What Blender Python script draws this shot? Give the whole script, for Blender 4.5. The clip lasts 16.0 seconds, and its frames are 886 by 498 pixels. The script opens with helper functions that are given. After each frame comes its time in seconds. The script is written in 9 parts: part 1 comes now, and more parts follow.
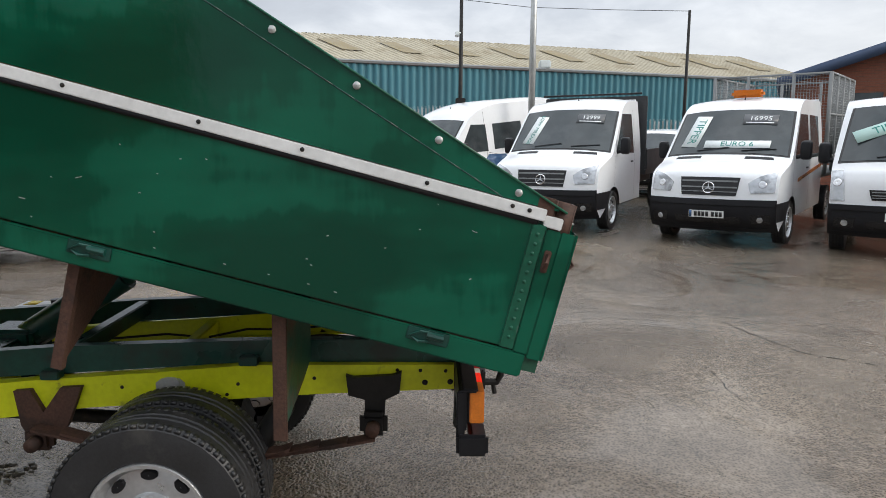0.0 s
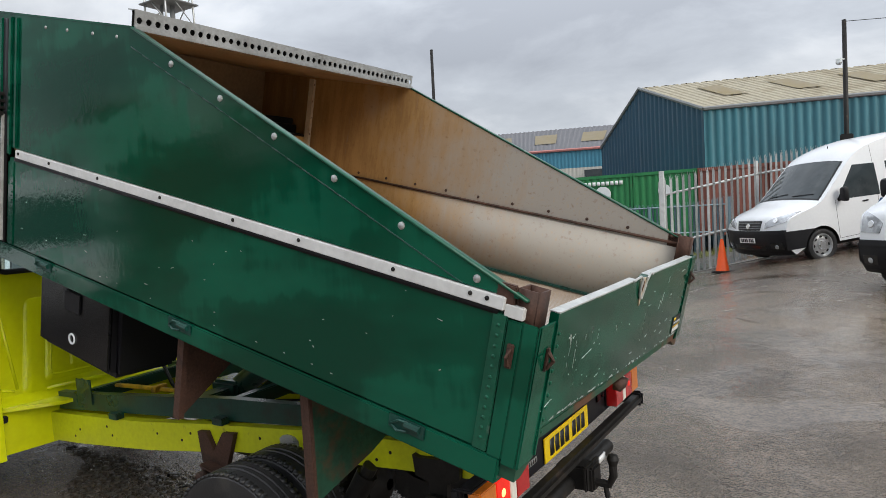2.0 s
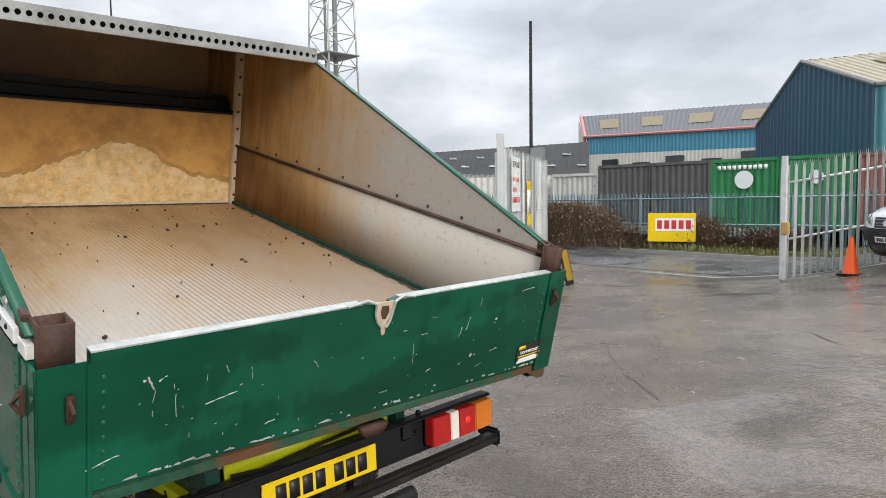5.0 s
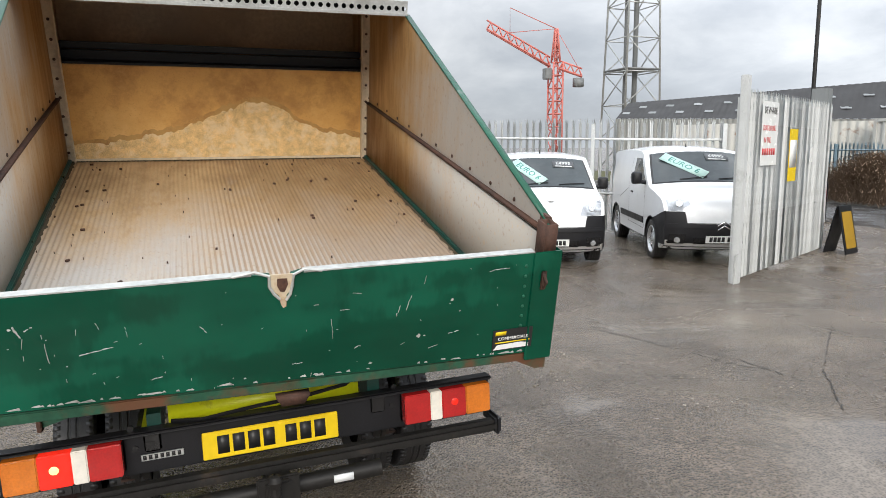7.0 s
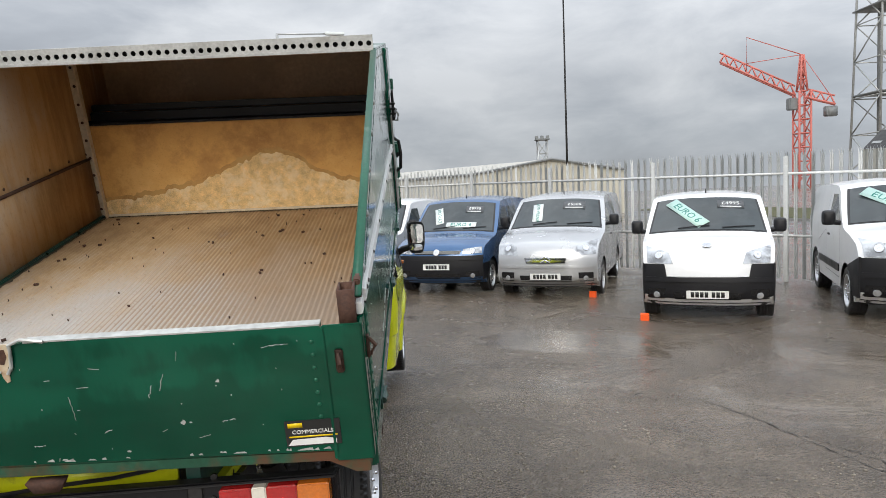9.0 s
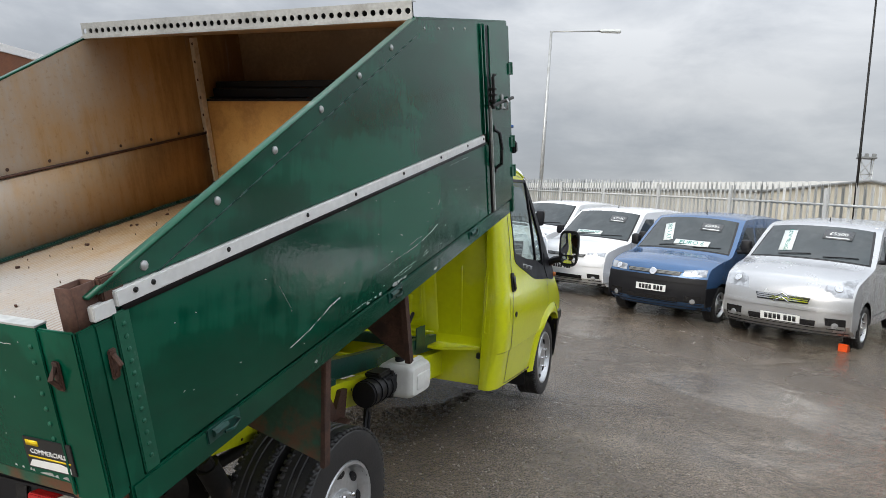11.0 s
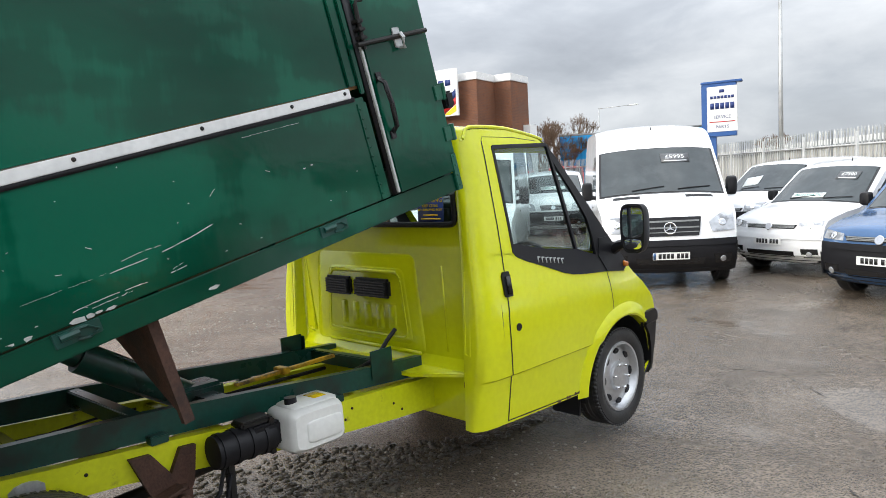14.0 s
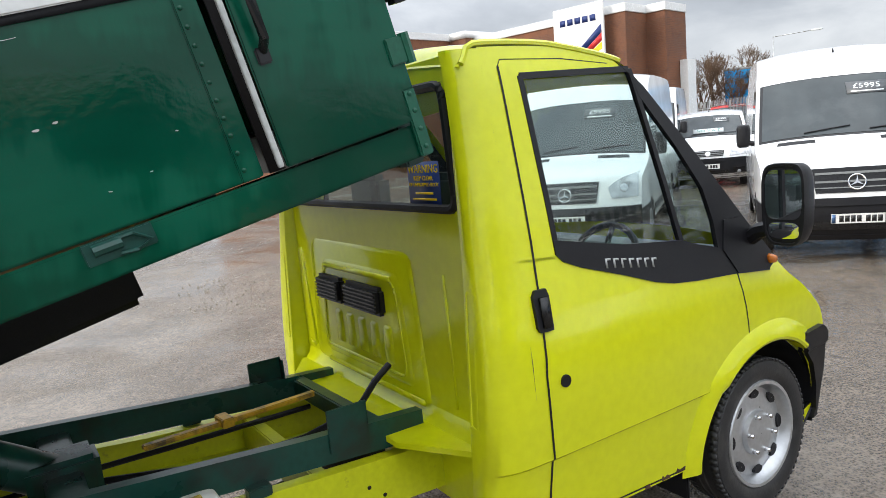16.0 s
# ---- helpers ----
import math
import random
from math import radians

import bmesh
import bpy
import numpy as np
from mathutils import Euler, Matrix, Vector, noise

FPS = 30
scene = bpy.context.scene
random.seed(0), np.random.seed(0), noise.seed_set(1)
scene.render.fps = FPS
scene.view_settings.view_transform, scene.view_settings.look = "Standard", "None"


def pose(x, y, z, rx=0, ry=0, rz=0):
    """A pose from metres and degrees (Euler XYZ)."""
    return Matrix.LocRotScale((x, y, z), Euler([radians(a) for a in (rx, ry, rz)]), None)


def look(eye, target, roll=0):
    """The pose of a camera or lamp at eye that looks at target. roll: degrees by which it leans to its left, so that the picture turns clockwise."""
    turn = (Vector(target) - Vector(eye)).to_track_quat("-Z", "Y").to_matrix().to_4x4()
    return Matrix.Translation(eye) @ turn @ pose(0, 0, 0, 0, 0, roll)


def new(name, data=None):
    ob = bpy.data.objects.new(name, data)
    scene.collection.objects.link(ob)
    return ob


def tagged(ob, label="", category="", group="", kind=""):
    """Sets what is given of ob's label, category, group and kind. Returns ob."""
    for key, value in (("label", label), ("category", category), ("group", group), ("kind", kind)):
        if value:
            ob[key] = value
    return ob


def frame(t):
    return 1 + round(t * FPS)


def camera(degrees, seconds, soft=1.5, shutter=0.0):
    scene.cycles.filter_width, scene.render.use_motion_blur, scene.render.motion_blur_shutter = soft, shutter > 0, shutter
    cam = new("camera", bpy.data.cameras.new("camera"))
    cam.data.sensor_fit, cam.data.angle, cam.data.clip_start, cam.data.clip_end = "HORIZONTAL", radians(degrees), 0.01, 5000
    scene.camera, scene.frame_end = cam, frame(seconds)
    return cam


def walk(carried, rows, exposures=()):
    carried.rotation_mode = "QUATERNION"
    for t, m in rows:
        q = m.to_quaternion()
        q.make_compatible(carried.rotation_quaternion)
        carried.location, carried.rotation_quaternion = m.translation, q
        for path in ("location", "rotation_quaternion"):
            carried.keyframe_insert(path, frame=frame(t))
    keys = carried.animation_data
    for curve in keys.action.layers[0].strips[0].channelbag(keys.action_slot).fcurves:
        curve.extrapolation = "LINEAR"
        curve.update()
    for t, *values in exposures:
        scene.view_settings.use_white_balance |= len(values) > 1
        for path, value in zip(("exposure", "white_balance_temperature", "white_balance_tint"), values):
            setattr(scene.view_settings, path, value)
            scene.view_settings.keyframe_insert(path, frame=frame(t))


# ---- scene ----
cam = camera(65.6, 16.0, soft=0.5)
PATH = [
    (0, (-3.366, 0.119, 1.753), (-1.385, 0.083, 1.483), 0.5),
    (0.5, (-3.244, -0.268, 1.78), (-1.263, -0.386, 1.529), -0.7),
    (1, (-3.198, -0.715, 1.812), (-1.226, -0.466, 1.584), 0.4),
    (1.5, (-3.064, -0.992, 1.793), (-1.17, -0.378, 1.613), -0.3),
    (2, (-2.886, -1.227, 1.821), (-1.195, -0.163, 1.732), -2.9),
    (2.5, (-2.767, -1.498, 1.837), (-1.263, -0.18, 1.81), -1.0),
    (3, (-2.67, -1.682, 1.844), (-1.33, -0.196, 1.845), -3.3),
    (3.5, (-2.416, -1.775, 1.812), (-0.947, -0.418, 1.798), -2.4),
    (3.7, (-2.282, -1.808, 1.833), (-0.791, -0.476, 1.833), -2.3),
    (5.8, (-1.033, -2.526, 1.898), (0.105, -0.904, 1.629), -0.7),
    (6, (-0.935, -2.629, 1.924), (0.056, -0.912, 1.661), -1.0),
    (6.5, (-0.593, -2.727, 1.918), (0.157, -0.899, 1.607), -2.4),
    (7, (-0.242, -2.664, 1.936), (0.435, -0.805, 1.643), -0.3),
    (7.5, (0.163, -2.694, 1.91), (0.665, -0.773, 1.673), -1.5),
    (8, (0.574, -2.709, 1.932), (0.794, -0.733, 1.717), -4.1),
    (8.5, (0.928, -2.517, 1.923), (1.133, -0.535, 1.744), -0.9),
    (9, (1.28, -2.394, 1.905), (1.324, -0.4, 1.754), -2.2),
    (9.5, (1.675, -2.284, 1.933), (1.412, -0.305, 1.819), -1.9),
    (10, (1.964, -2.093, 1.896), (1.54, -0.14, 1.801), -2.5),
    (10.2, (2.041, -1.966, 1.924), (1.595, -0.019, 1.819), 1.0),
    (12.3, (3.147, -0.761, 1.883), (2.046, 0.902, 1.73), -2.3),
    (12.5, (3.238, -0.609, 1.886), (2.105, 1.033, 1.745), -2.3),
    (13, (3.412, -0.282, 1.901), (2.157, 1.266, 1.731), -3.4),
    (13.5, (3.385, 0.098, 1.875), (2.168, 1.673, 1.681), -1.0),
    (14, (3.394, 0.555, 1.866), (2.014, 1.99, 1.675), -3.1),
    (14.5, (3.344, 0.946, 1.901), (1.774, 2.159, 1.644), -3.4),
    (15, (3.105, 1.27, 1.879), (1.546, 2.496, 1.623), -3.8),
    (15.5, (2.9, 1.716, 1.86), (1.297, 2.886, 1.608), -4.5),
    (16, (2.681, 2.097, 1.861), (1.023, 3.171, 1.554), -5.1),
]
walk(cam, [(t, look(eye, target, roll)) for t, eye, target, roll in PATH], [(0, -0.02), (2.5, -0.18), (6, 0.25), (8.5, 0.08), (9.5, -0.1), (12.5, 0.22), (14.5, 0.45), (16.0, 0.45)])

# ---- light ----
world = bpy.data.worlds.new("overcast_sky")
scene.world = world
world.use_nodes = True
wn, wl = world.node_tree.nodes, world.node_tree.links
wn.clear()


def wnode(kind, **kw):
    n = wn.new(kind)
    for k, v in kw.items():
        n.inputs[k].default_value = v
    return n


SUN_EL, SUN_AZ = radians(26), radians(196)
sky = wn.new("ShaderNodeTexSky")
sky.sky_type, sky.sun_disc = "NISHITA", False
sky.sun_elevation, sky.sun_rotation = SUN_EL, SUN_AZ
wco = wn.new("ShaderNodeTexCoord")
wmap = wn.new("ShaderNodeMapping")
wmap.inputs["Scale"].default_value = (1.0, 1.0, 2.4)
wl.new(wco.outputs["Generated"], wmap.inputs["Vector"])
cl1 = wnode("ShaderNodeTexNoise", Scale=1.5, Detail=5.0, Roughness=0.48, Distortion=0.3)
cl2 = wnode("ShaderNodeTexNoise", Scale=5.5, Detail=6.0, Roughness=0.6, Distortion=0.3)
wl.new(wmap.outputs["Vector"], cl1.inputs["Vector"])
wl.new(wmap.outputs["Vector"], cl2.inputs["Vector"])
cmix = wn.new("ShaderNodeMath")
cmix.operation = "MULTIPLY_ADD"
cmix.inputs[1].default_value = 0.3
wl.new(cl2.outputs["Fac"], cmix.inputs[0])
cm2 = wn.new("ShaderNodeMath")
cm2.operation = "MULTIPLY"
cm2.inputs[1].default_value = 0.75
wl.new(cl1.outputs["Fac"], cm2.inputs[0])
wl.new(cm2.outputs[0], cmix.inputs[2])
ramp = wn.new("ShaderNodeValToRGB")
cr = ramp.color_ramp
cr.elements[0].position, cr.elements[0].color = 0.38, (0.40, 0.43, 0.485, 1)
cr.elements[1].position, cr.elements[1].color = 0.68, (0.93, 0.96, 1.0, 1)
e = cr.elements.new(0.52)
e.color = (0.57, 0.61, 0.67, 1)
wl.new(cmix.outputs[0], ramp.inputs["Fac"])
# brighter cloud overhead
sepz = wn.new("ShaderNodeSeparateXYZ")
wl.new(wco.outputs["Generated"], sepz.inputs[0])
zr = wn.new("ShaderNodeMapRange")
zr.inputs["From Min"].default_value, zr.inputs["From Max"].default_value = 0.15, 0.85
zr.inputs["To Min"].default_value, zr.inputs["To Max"].default_value = 1.0, 3.2
wl.new(sepz.outputs["Z"], zr.inputs["Value"])
cb = wn.new("ShaderNodeVectorMath")
cb.operation = "SCALE"
wl.new(ramp.outputs["Color"], cb.inputs[0])
wl.new(zr.outputs["Result"], cb.inputs["Scale"])
bg1 = wnode("ShaderNodeBackground", Strength=0.08)
wl.new(sky.outputs["Color"], bg1.inputs["Color"])
bg2 = wnode("ShaderNodeBackground", Strength=0.85)
last = cb.outputs[0]
for az, lo, hi, k in ((100, 0.55, 0.97, 0.86), (8, 0.45, 0.98, 1.32)):
    dt = wn.new("ShaderNodeVectorMath")
    dt.operation = "DOT_PRODUCT"
    wl.new(wco.outputs["Generated"], dt.inputs[0])
    dt.inputs[1].default_value = (math.cos(radians(az)), math.sin(radians(az)), 0)
    mr_ = wn.new("ShaderNodeMapRange")
    mr_.interpolation_type = "SMOOTHSTEP"
    for nm_, v_ in zip(("From Min", "From Max", "To Min", "To Max"), (lo, hi, 1.0, k)):
        mr_.inputs[nm_].default_value = v_
    wl.new(dt.outputs["Value"], mr_.inputs["Value"])
    sc_ = wn.new("ShaderNodeVectorMath")
    sc_.operation = "SCALE"
    wl.new(last, sc_.inputs[0])
    wl.new(mr_.outputs["Result"], sc_.inputs["Scale"])
    last = sc_.outputs[0]
wl.new(last, bg2.inputs["Color"])
wmix = wnode("ShaderNodeMixShader", Fac=0.93)
wl.new(bg1.outputs[0], wmix.inputs[1])
wl.new(bg2.outputs[0], wmix.inputs[2])
wout = wn.new("ShaderNodeOutputWorld")
wl.new(wmix.outputs[0], wout.inputs["Surface"])

sun = new("sun", bpy.data.lights.new("sun", "SUN"))
sun.data.energy, sun.data.angle, sun.data.color = 2.1, radians(32), (1.0, 0.94, 0.85)
sun.matrix_world = look((0, 0, 0), (-math.sin(SUN_AZ) * math.cos(SUN_EL), -math.cos(SUN_AZ) * math.cos(SUN_EL), -math.sin(SUN_EL)))


# ---- materials ----
def surf(name, col, rough=0.5, metal=0.0, var=0.12, scale=3.0, fine=40.0, bump=0.05, bdist=0.004, stain=None, samt=0.0, sscale=2.0, spos=0.55, coat=0.0, rvar=0.15, emit=None, estr=0.0, trans=0.0, ior=1.45, spec=0.5, stretch=(1, 1, 1), rand=0.0):
    """A painted, rusted or cast surface: base colour with broad and fine variation, a second stain colour and fine relief."""
    m = bpy.data.materials.new(name)
    m.use_nodes = True
    nt = m.node_tree
    nd, lk = nt.nodes, nt.links
    p = nd["Principled BSDF"]
    p.inputs["Metallic"].default_value = metal
    p.inputs["IOR"].default_value = ior
    p.inputs["Specular IOR Level"].default_value = spec
    p.inputs["Coat Weight"].default_value = coat
    p.inputs["Coat Roughness"].default_value = 0.06
    p.inputs["Transmission Weight"].default_value = trans
    if emit:
        p.inputs["Emission Color"].default_value = (*emit, 1)
        p.inputs["Emission Strength"].default_value = estr
    co = nd.new("ShaderNodeTexCoord")
    mp = nd.new("ShaderNodeMapping")
    mp.inputs["Scale"].default_value = stretch
    lk.new(co.outputs["Object"], mp.inputs["Vector"])
    n1, n2 = nd.new("ShaderNodeTexNoise"), nd.new("ShaderNodeTexNoise")
    n1.inputs["Scale"].default_value, n1.inputs["Detail"].default_value = scale, 5
    n2.inputs["Scale"].default_value, n2.inputs["Detail"].default_value = fine, 4
    for n in (n1, n2):
        lk.new(mp.outputs["Vector"], n.inputs["Vector"])
    add = nd.new("ShaderNodeMath")
    add.operation = "ADD"
    lk.new(n1.outputs["Fac"], add.inputs[0])
    lk.new(n2.outputs["Fac"], add.inputs[1])
    mr = nd.new("ShaderNodeMapRange")
    mr.inputs["From Min"].default_value, mr.inputs["From Max"].default_value = 0.6, 1.4
    mr.inputs["To Min"].default_value, mr.inputs["To Max"].default_value = 1 - var, 1 + var
    lk.new(add.outputs[0], mr.inputs["Value"])
    last = mr.outputs["Result"]
    if rand:
        oi = nd.new("ShaderNodeObjectInfo")
        rr = nd.new("ShaderNodeMapRange")
        rr.inputs["To Min"].default_value, rr.inputs["To Max"].default_value = 1 - rand, 1 + rand
        lk.new(oi.outputs["Random"], rr.inputs["Value"])
        mu = nd.new("ShaderNodeMath")
        mu.operation = "MULTIPLY"
        lk.new(last, mu.inputs[0])
        lk.new(rr.outputs["Result"], mu.inputs[1])
        last = mu.outputs[0]
    sc = nd.new("ShaderNodeVectorMath")
    sc.operation = "SCALE"
    sc.inputs[0].default_value = col
    lk.new(last, sc.inputs["Scale"])
    out = sc.outputs[0]
    if stain:
        n3 = nd.new("ShaderNodeTexNoise")
        n3.inputs["Scale"].default_value, n3.inputs["Detail"].default_value, n3.inputs["Roughness"].default_value = sscale, 8, 0.65
        lk.new(mp.outputs["Vector"], n3.inputs["Vector"])
        sr = nd.new("ShaderNodeMapRange")
        sr.inputs["From Min"].default_value, sr.inputs["From Max"].default_value = spos, spos + 0.12
        sr.inputs["To Max"].default_value = samt
        lk.new(n3.outputs["Fac"], sr.inputs["Value"])
        mx = nd.new("ShaderNodeMix")
        mx.data_type = "RGBA"
        lk.new(sr.outputs["Result"], mx.inputs["Factor"])
        lk.new(out, mx.inputs["A"])
        mx.inputs["B"].default_value = (*stain, 1)
        out = mx.outputs["Result"]
    lk.new(out, p.inputs["Base Color"])
    rm = nd.new("ShaderNodeMapRange")
    rm.inputs["From Min"].default_value, rm.inputs["From Max"].default_value = 0.3, 0.7
    rm.inputs["To Min"].default_value, rm.inputs["To Max"].default_value = max(0.02, rough * (1 - rvar)), min(1, rough * (1 + rvar))
    lk.new(n1.outputs["Fac"], rm.inputs["Value"])
    lk.new(rm.outputs["Result"], p.inputs["Roughness"])
    if bump:
        b = nd.new("ShaderNodeBump")
        b.inputs["Strength"].default_value, b.inputs["Distance"].default_value = bump, bdist
        lk.new(n2.outputs["Fac"], b.inputs["Height"])
        lk.new(b.outputs["Normal"], p.inputs["Normal"])
    return m




def sky_patch_paint(name, deep, lightened, r0, r1):
    """Brushed gloss paint of uneven gloss; jagged sky reflections are coloured in as lighter patches."""
    m = bpy.data.materials.new(name)
    m.use_nodes = True
    nd, lk = m.node_tree.nodes, m.node_tree.links
    p = nd["Principled BSDF"]
    p.inputs["Specular IOR Level"].default_value = 0.32
    co = nd.new("ShaderNodeTexCoord")

    def noise_at(scale, detail, size, rough=0.6):
        mp = nd.new("ShaderNodeMapping")
        mp.inputs["Scale"].default_value = size
        lk.new(co.outputs["Object"], mp.inputs["Vector"])
        n = nd.new("ShaderNodeTexNoise")
        n.inputs["Scale"].default_value, n.inputs["Detail"].default_value, n.inputs["Roughness"].default_value = scale, detail, rough
        lk.new(mp.outputs["Vector"], n.inputs["Vector"])
        return n.outputs["Fac"]

    def remap(v, a, b, c, d):
        r = nd.new("ShaderNodeMapRange")
        for k, x in zip(("From Min", "From Max", "To Min", "To Max"), (a, b, c, d)):
            r.inputs[k].default_value = x
        lk.new(v, r.inputs["Value"])
        return r.outputs["Result"]

    def add(a, b):
        x = nd.new("ShaderNodeMath")
        lk.new(a, x.inputs[0])
        lk.new(b, x.inputs[1])
        return x.outputs[0]

    # patches of the second colour stand for clouds mirrored in the gloss
    patch = noise_at(1.5, 3, (1, 0.8, 2.4), 0.5)
    jag = noise_at(1.0, 3, (14, 14, 2.0), 0.6)
    broad, fine = noise_at(0.9, 4, (1, 1, 1)), noise_at(30, 4, (1, 1, 1))
    f = remap(add(patch, remap(jag, 0.3, 0.7, -0.07, 0.07)), 0.50, 0.56, 0.0, 1.0)
    soft = remap(add(patch, remap(broad, 0.3, 0.7, -0.2, 0.2)), 0.35, 0.65, 0.75, 1.25)
    mx = nd.new("ShaderNodeMix")
    mx.data_type = "RGBA"
    lk.new(f, mx.inputs["Factor"])
    mx.inputs["A"].default_value, mx.inputs["B"].default_value = (*deep, 1), (*lightened, 1)
    sc = nd.new("ShaderNodeVectorMath")
    sc.operation = "SCALE"
    lk.new(mx.outputs["Result"], sc.inputs[0])
    lk.new(soft, sc.inputs["Scale"])
    lk.new(sc.outputs[0], p.inputs["Base Color"])
    lk.new(add(remap(f, 0, 1, r0, r1), remap(fine, 0.3, 0.7, -0.02, 0.02)), p.inputs["Roughness"])
    b = nd.new("ShaderNodeBump")
    b.inputs["Strength"].default_value, b.inputs["Distance"].default_value = 0.06, 0.01
    lk.new(add(noise_at(7, 3, (1, 1, 1)), fine), b.inputs["Height"])
    lk.new(b.outputs["Normal"], p.inputs["Normal"])
    return m


GREEN = sky_patch_paint("green_paint", (0.001, 0.060, 0.032), (0.003, 0.079, 0.044), 0.06, 0.19)
GREEN_OLD = surf("worn_green_paint", (0.008, 0.092, 0.052), 0.32, var=0.25, scale=4, fine=60, bump=0.2, stain=(0.30, 0.33, 0.30), samt=0.55, sscale=9, spos=0.62)
GREEN_RUST = surf("green_paint_over_rust", (0.02, 0.085, 0.05), 0.5, var=0.35, scale=5, bump=0.3, stain=(0.13, 0.055, 0.028), samt=0.95, sscale=3.5, spos=0.48)
GREEN_SUB = surf("subframe_green", (0.008, 0.055, 0.042), 0.3, var=0.3, scale=4, bump=0.2, stain=(0.02, 0.02, 0.018), samt=0.7, sscale=5, spos=0.52)
RUST = surf("rust", (0.075, 0.036, 0.024), 0.75, var=0.45, scale=7, fine=90, bump=0.5, stain=(0.03, 0.018, 0.014), samt=0.8, sscale=6, spos=0.5)
YELLOW = surf("acid_yellow_paint", (0.67, 0.71, 0.006), 0.20, var=0.07, scale=2, fine=25, bump=0.02, coat=0.4)
YELLOW_CH = surf("chassis_yellow", (0.62, 0.66, 0.012), 0.35, var=0.12, scale=4, bump=0.12, stain=(0.10, 0.08, 0.03), samt=0.75, sscale=10, spos=0.62)
BLACK = surf("black_plastic", (0.012, 0.012, 0.014), 0.45, spec=0.3, var=0.3, scale=6, fine=150, bump=0.12, bdist=0.002)
BLACK_GL = surf("gloss_black", (0.012, 0.012, 0.013), 0.18, var=0.2, bump=0.02)
BLACK_MET = surf("black_chassis_metal", (0.016, 0.015, 0.014), 0.5, spec=0.3, var=0.4, scale=6, bump=0.3, stain=(0.09, 0.06, 0.04), samt=0.5, sscale=6, spos=0.58)
RUBBER = surf("tyre_rubber", (0.024, 0.024, 0.025), 0.45, spec=0.5, var=0.3, scale=8, fine=90, bump=0.2, stain=(0.09, 0.085, 0.075), samt=0.35, sscale=6, spos=0.55)
STEEL = surf("silver_wheel_steel", (0.55, 0.56, 0.57), 0.32, metal=0.75, var=0.15, scale=9, bump=0.08, stain=(0.22, 0.2, 0.18), samt=0.5, sscale=9, spos=0.6)
GALV = surf("galvanised_steel", (0.48, 0.49, 0.48), 0.42, metal=0.6, var=0.22, scale=5, fine=70, bump=0.08, stain=(0.30, 0.29, 0.26), samt=0.6, sscale=4, spos=0.55)
PALE = surf("palisade_galvanised", (0.60, 0.61, 0.60), 0.5, metal=0.15, var=0.18, scale=3, fine=60, bump=0.08, stain=(0.33, 0.33, 0.31), samt=0.5, sscale=3, spos=0.54, rand=0.12)
ALU = surf("aluminium_capping", (0.50, 0.51, 0.49), 0.35, metal=0.3, var=0.3, scale=8, bump=0.05)
STRIP = surf("pale_side_moulding", (0.74, 0.74, 0.72), 0.4, metal=0.1, var=0.12, scale=8, bump=0.04)
HOODIN = surf("hood_inner_brown", (0.33, 0.215, 0.12), 0.42, var=0.3, scale=1.7, bump=0.1, stain=(0.22, 0.135, 0.07), samt=0.7, sscale=1.6, spos=0.5)
WHITE = surf("white_vehicle_paint", (0.80, 0.81, 0.82), 0.18, var=0.035, scale=2, fine=20, bump=0.01, coat=0.4, stain=(0.62, 0.61, 0.58), samt=0.35, sscale=2.5, spos=0.6)
SILVER = surf("silver_vehicle_paint", (0.52, 0.53, 0.54), 0.25, metal=0.55, var=0.05, bump=0.01, coat=0.4)
BLUE = surf("blue_vehicle_paint", (0.055, 0.125, 0.26), 0.22, metal=0.3, var=0.08, bump=0.01, coat=0.5)
GLASS_DK = surf("dark_vehicle_glass", (0.042, 0.052, 0.056), 0.04, var=0.3, scale=1.2, fine=4, bump=0.0, spec=0.5, stain=(0.065, 0.075, 0.08), samt=0.7, sscale=1.6, spos=0.52)
# mottled colour paints the lamp's glitter and its dark inside
LAMP = surf("headlamp_glass", (0.55, 0.57, 0.59), 0.10, metal=0.6, var=0.3, scale=6, fine=14, bump=0.15, bdist=0.01, coat=0.9, stain=(0.16, 0.165, 0.17), samt=0.8, sscale=4.5, spos=0.5)
RED_L = surf("red_lamp_lens", (0.42, 0.012, 0.012), 0.15, var=0.2, scale=20, fine=120, bump=0.2, coat=0.5)
RED_ON = surf("red_lamp_lit", (0.50, 0.014, 0.01), 0.15, var=0.2, scale=20, bump=0.1, emit=(1.0, 0.03, 0.01), estr=0.55)
BULB = surf("lit_bulb", (0.9, 0.4, 0.2), 0.3, var=0.05, bump=0, emit=(1.0, 0.30, 0.10), estr=3.0)
AMBER = surf("amber_lens", (0.62, 0.17, 0.015), 0.15, var=0.2, scale=20, fine=120, bump=0.2, coat=0.5)
CLEARL = surf("reversing_lens", (0.78, 0.74, 0.66), 0.15, var=0.1, scale=20, bump=0.2, coat=0.5)
PLATE_Y = surf("yellow_plate", (0.80, 0.56, 0.01), 0.25, var=0.06, scale=10, bump=0.02)
PLATE_W = surf("white_plate", (0.80, 0.80, 0.78), 0.25, var=0.06, scale=10, bump=0.02)
INK = surf("black_print", (0.02, 0.02, 0.02), 0.4, var=0.1, bump=0)
TEALINK = surf("green_print", (0.02, 0.22, 0.18), 0.4, var=0.1, bump=0)
WHITEINK = surf("white_print", (0.80, 0.82, 0.82), 0.4, var=0.05, bump=0)
PRICEC = surf("grey_price_card", (0.10, 0.105, 0.11), 0.3, var=0.1, bump=0)
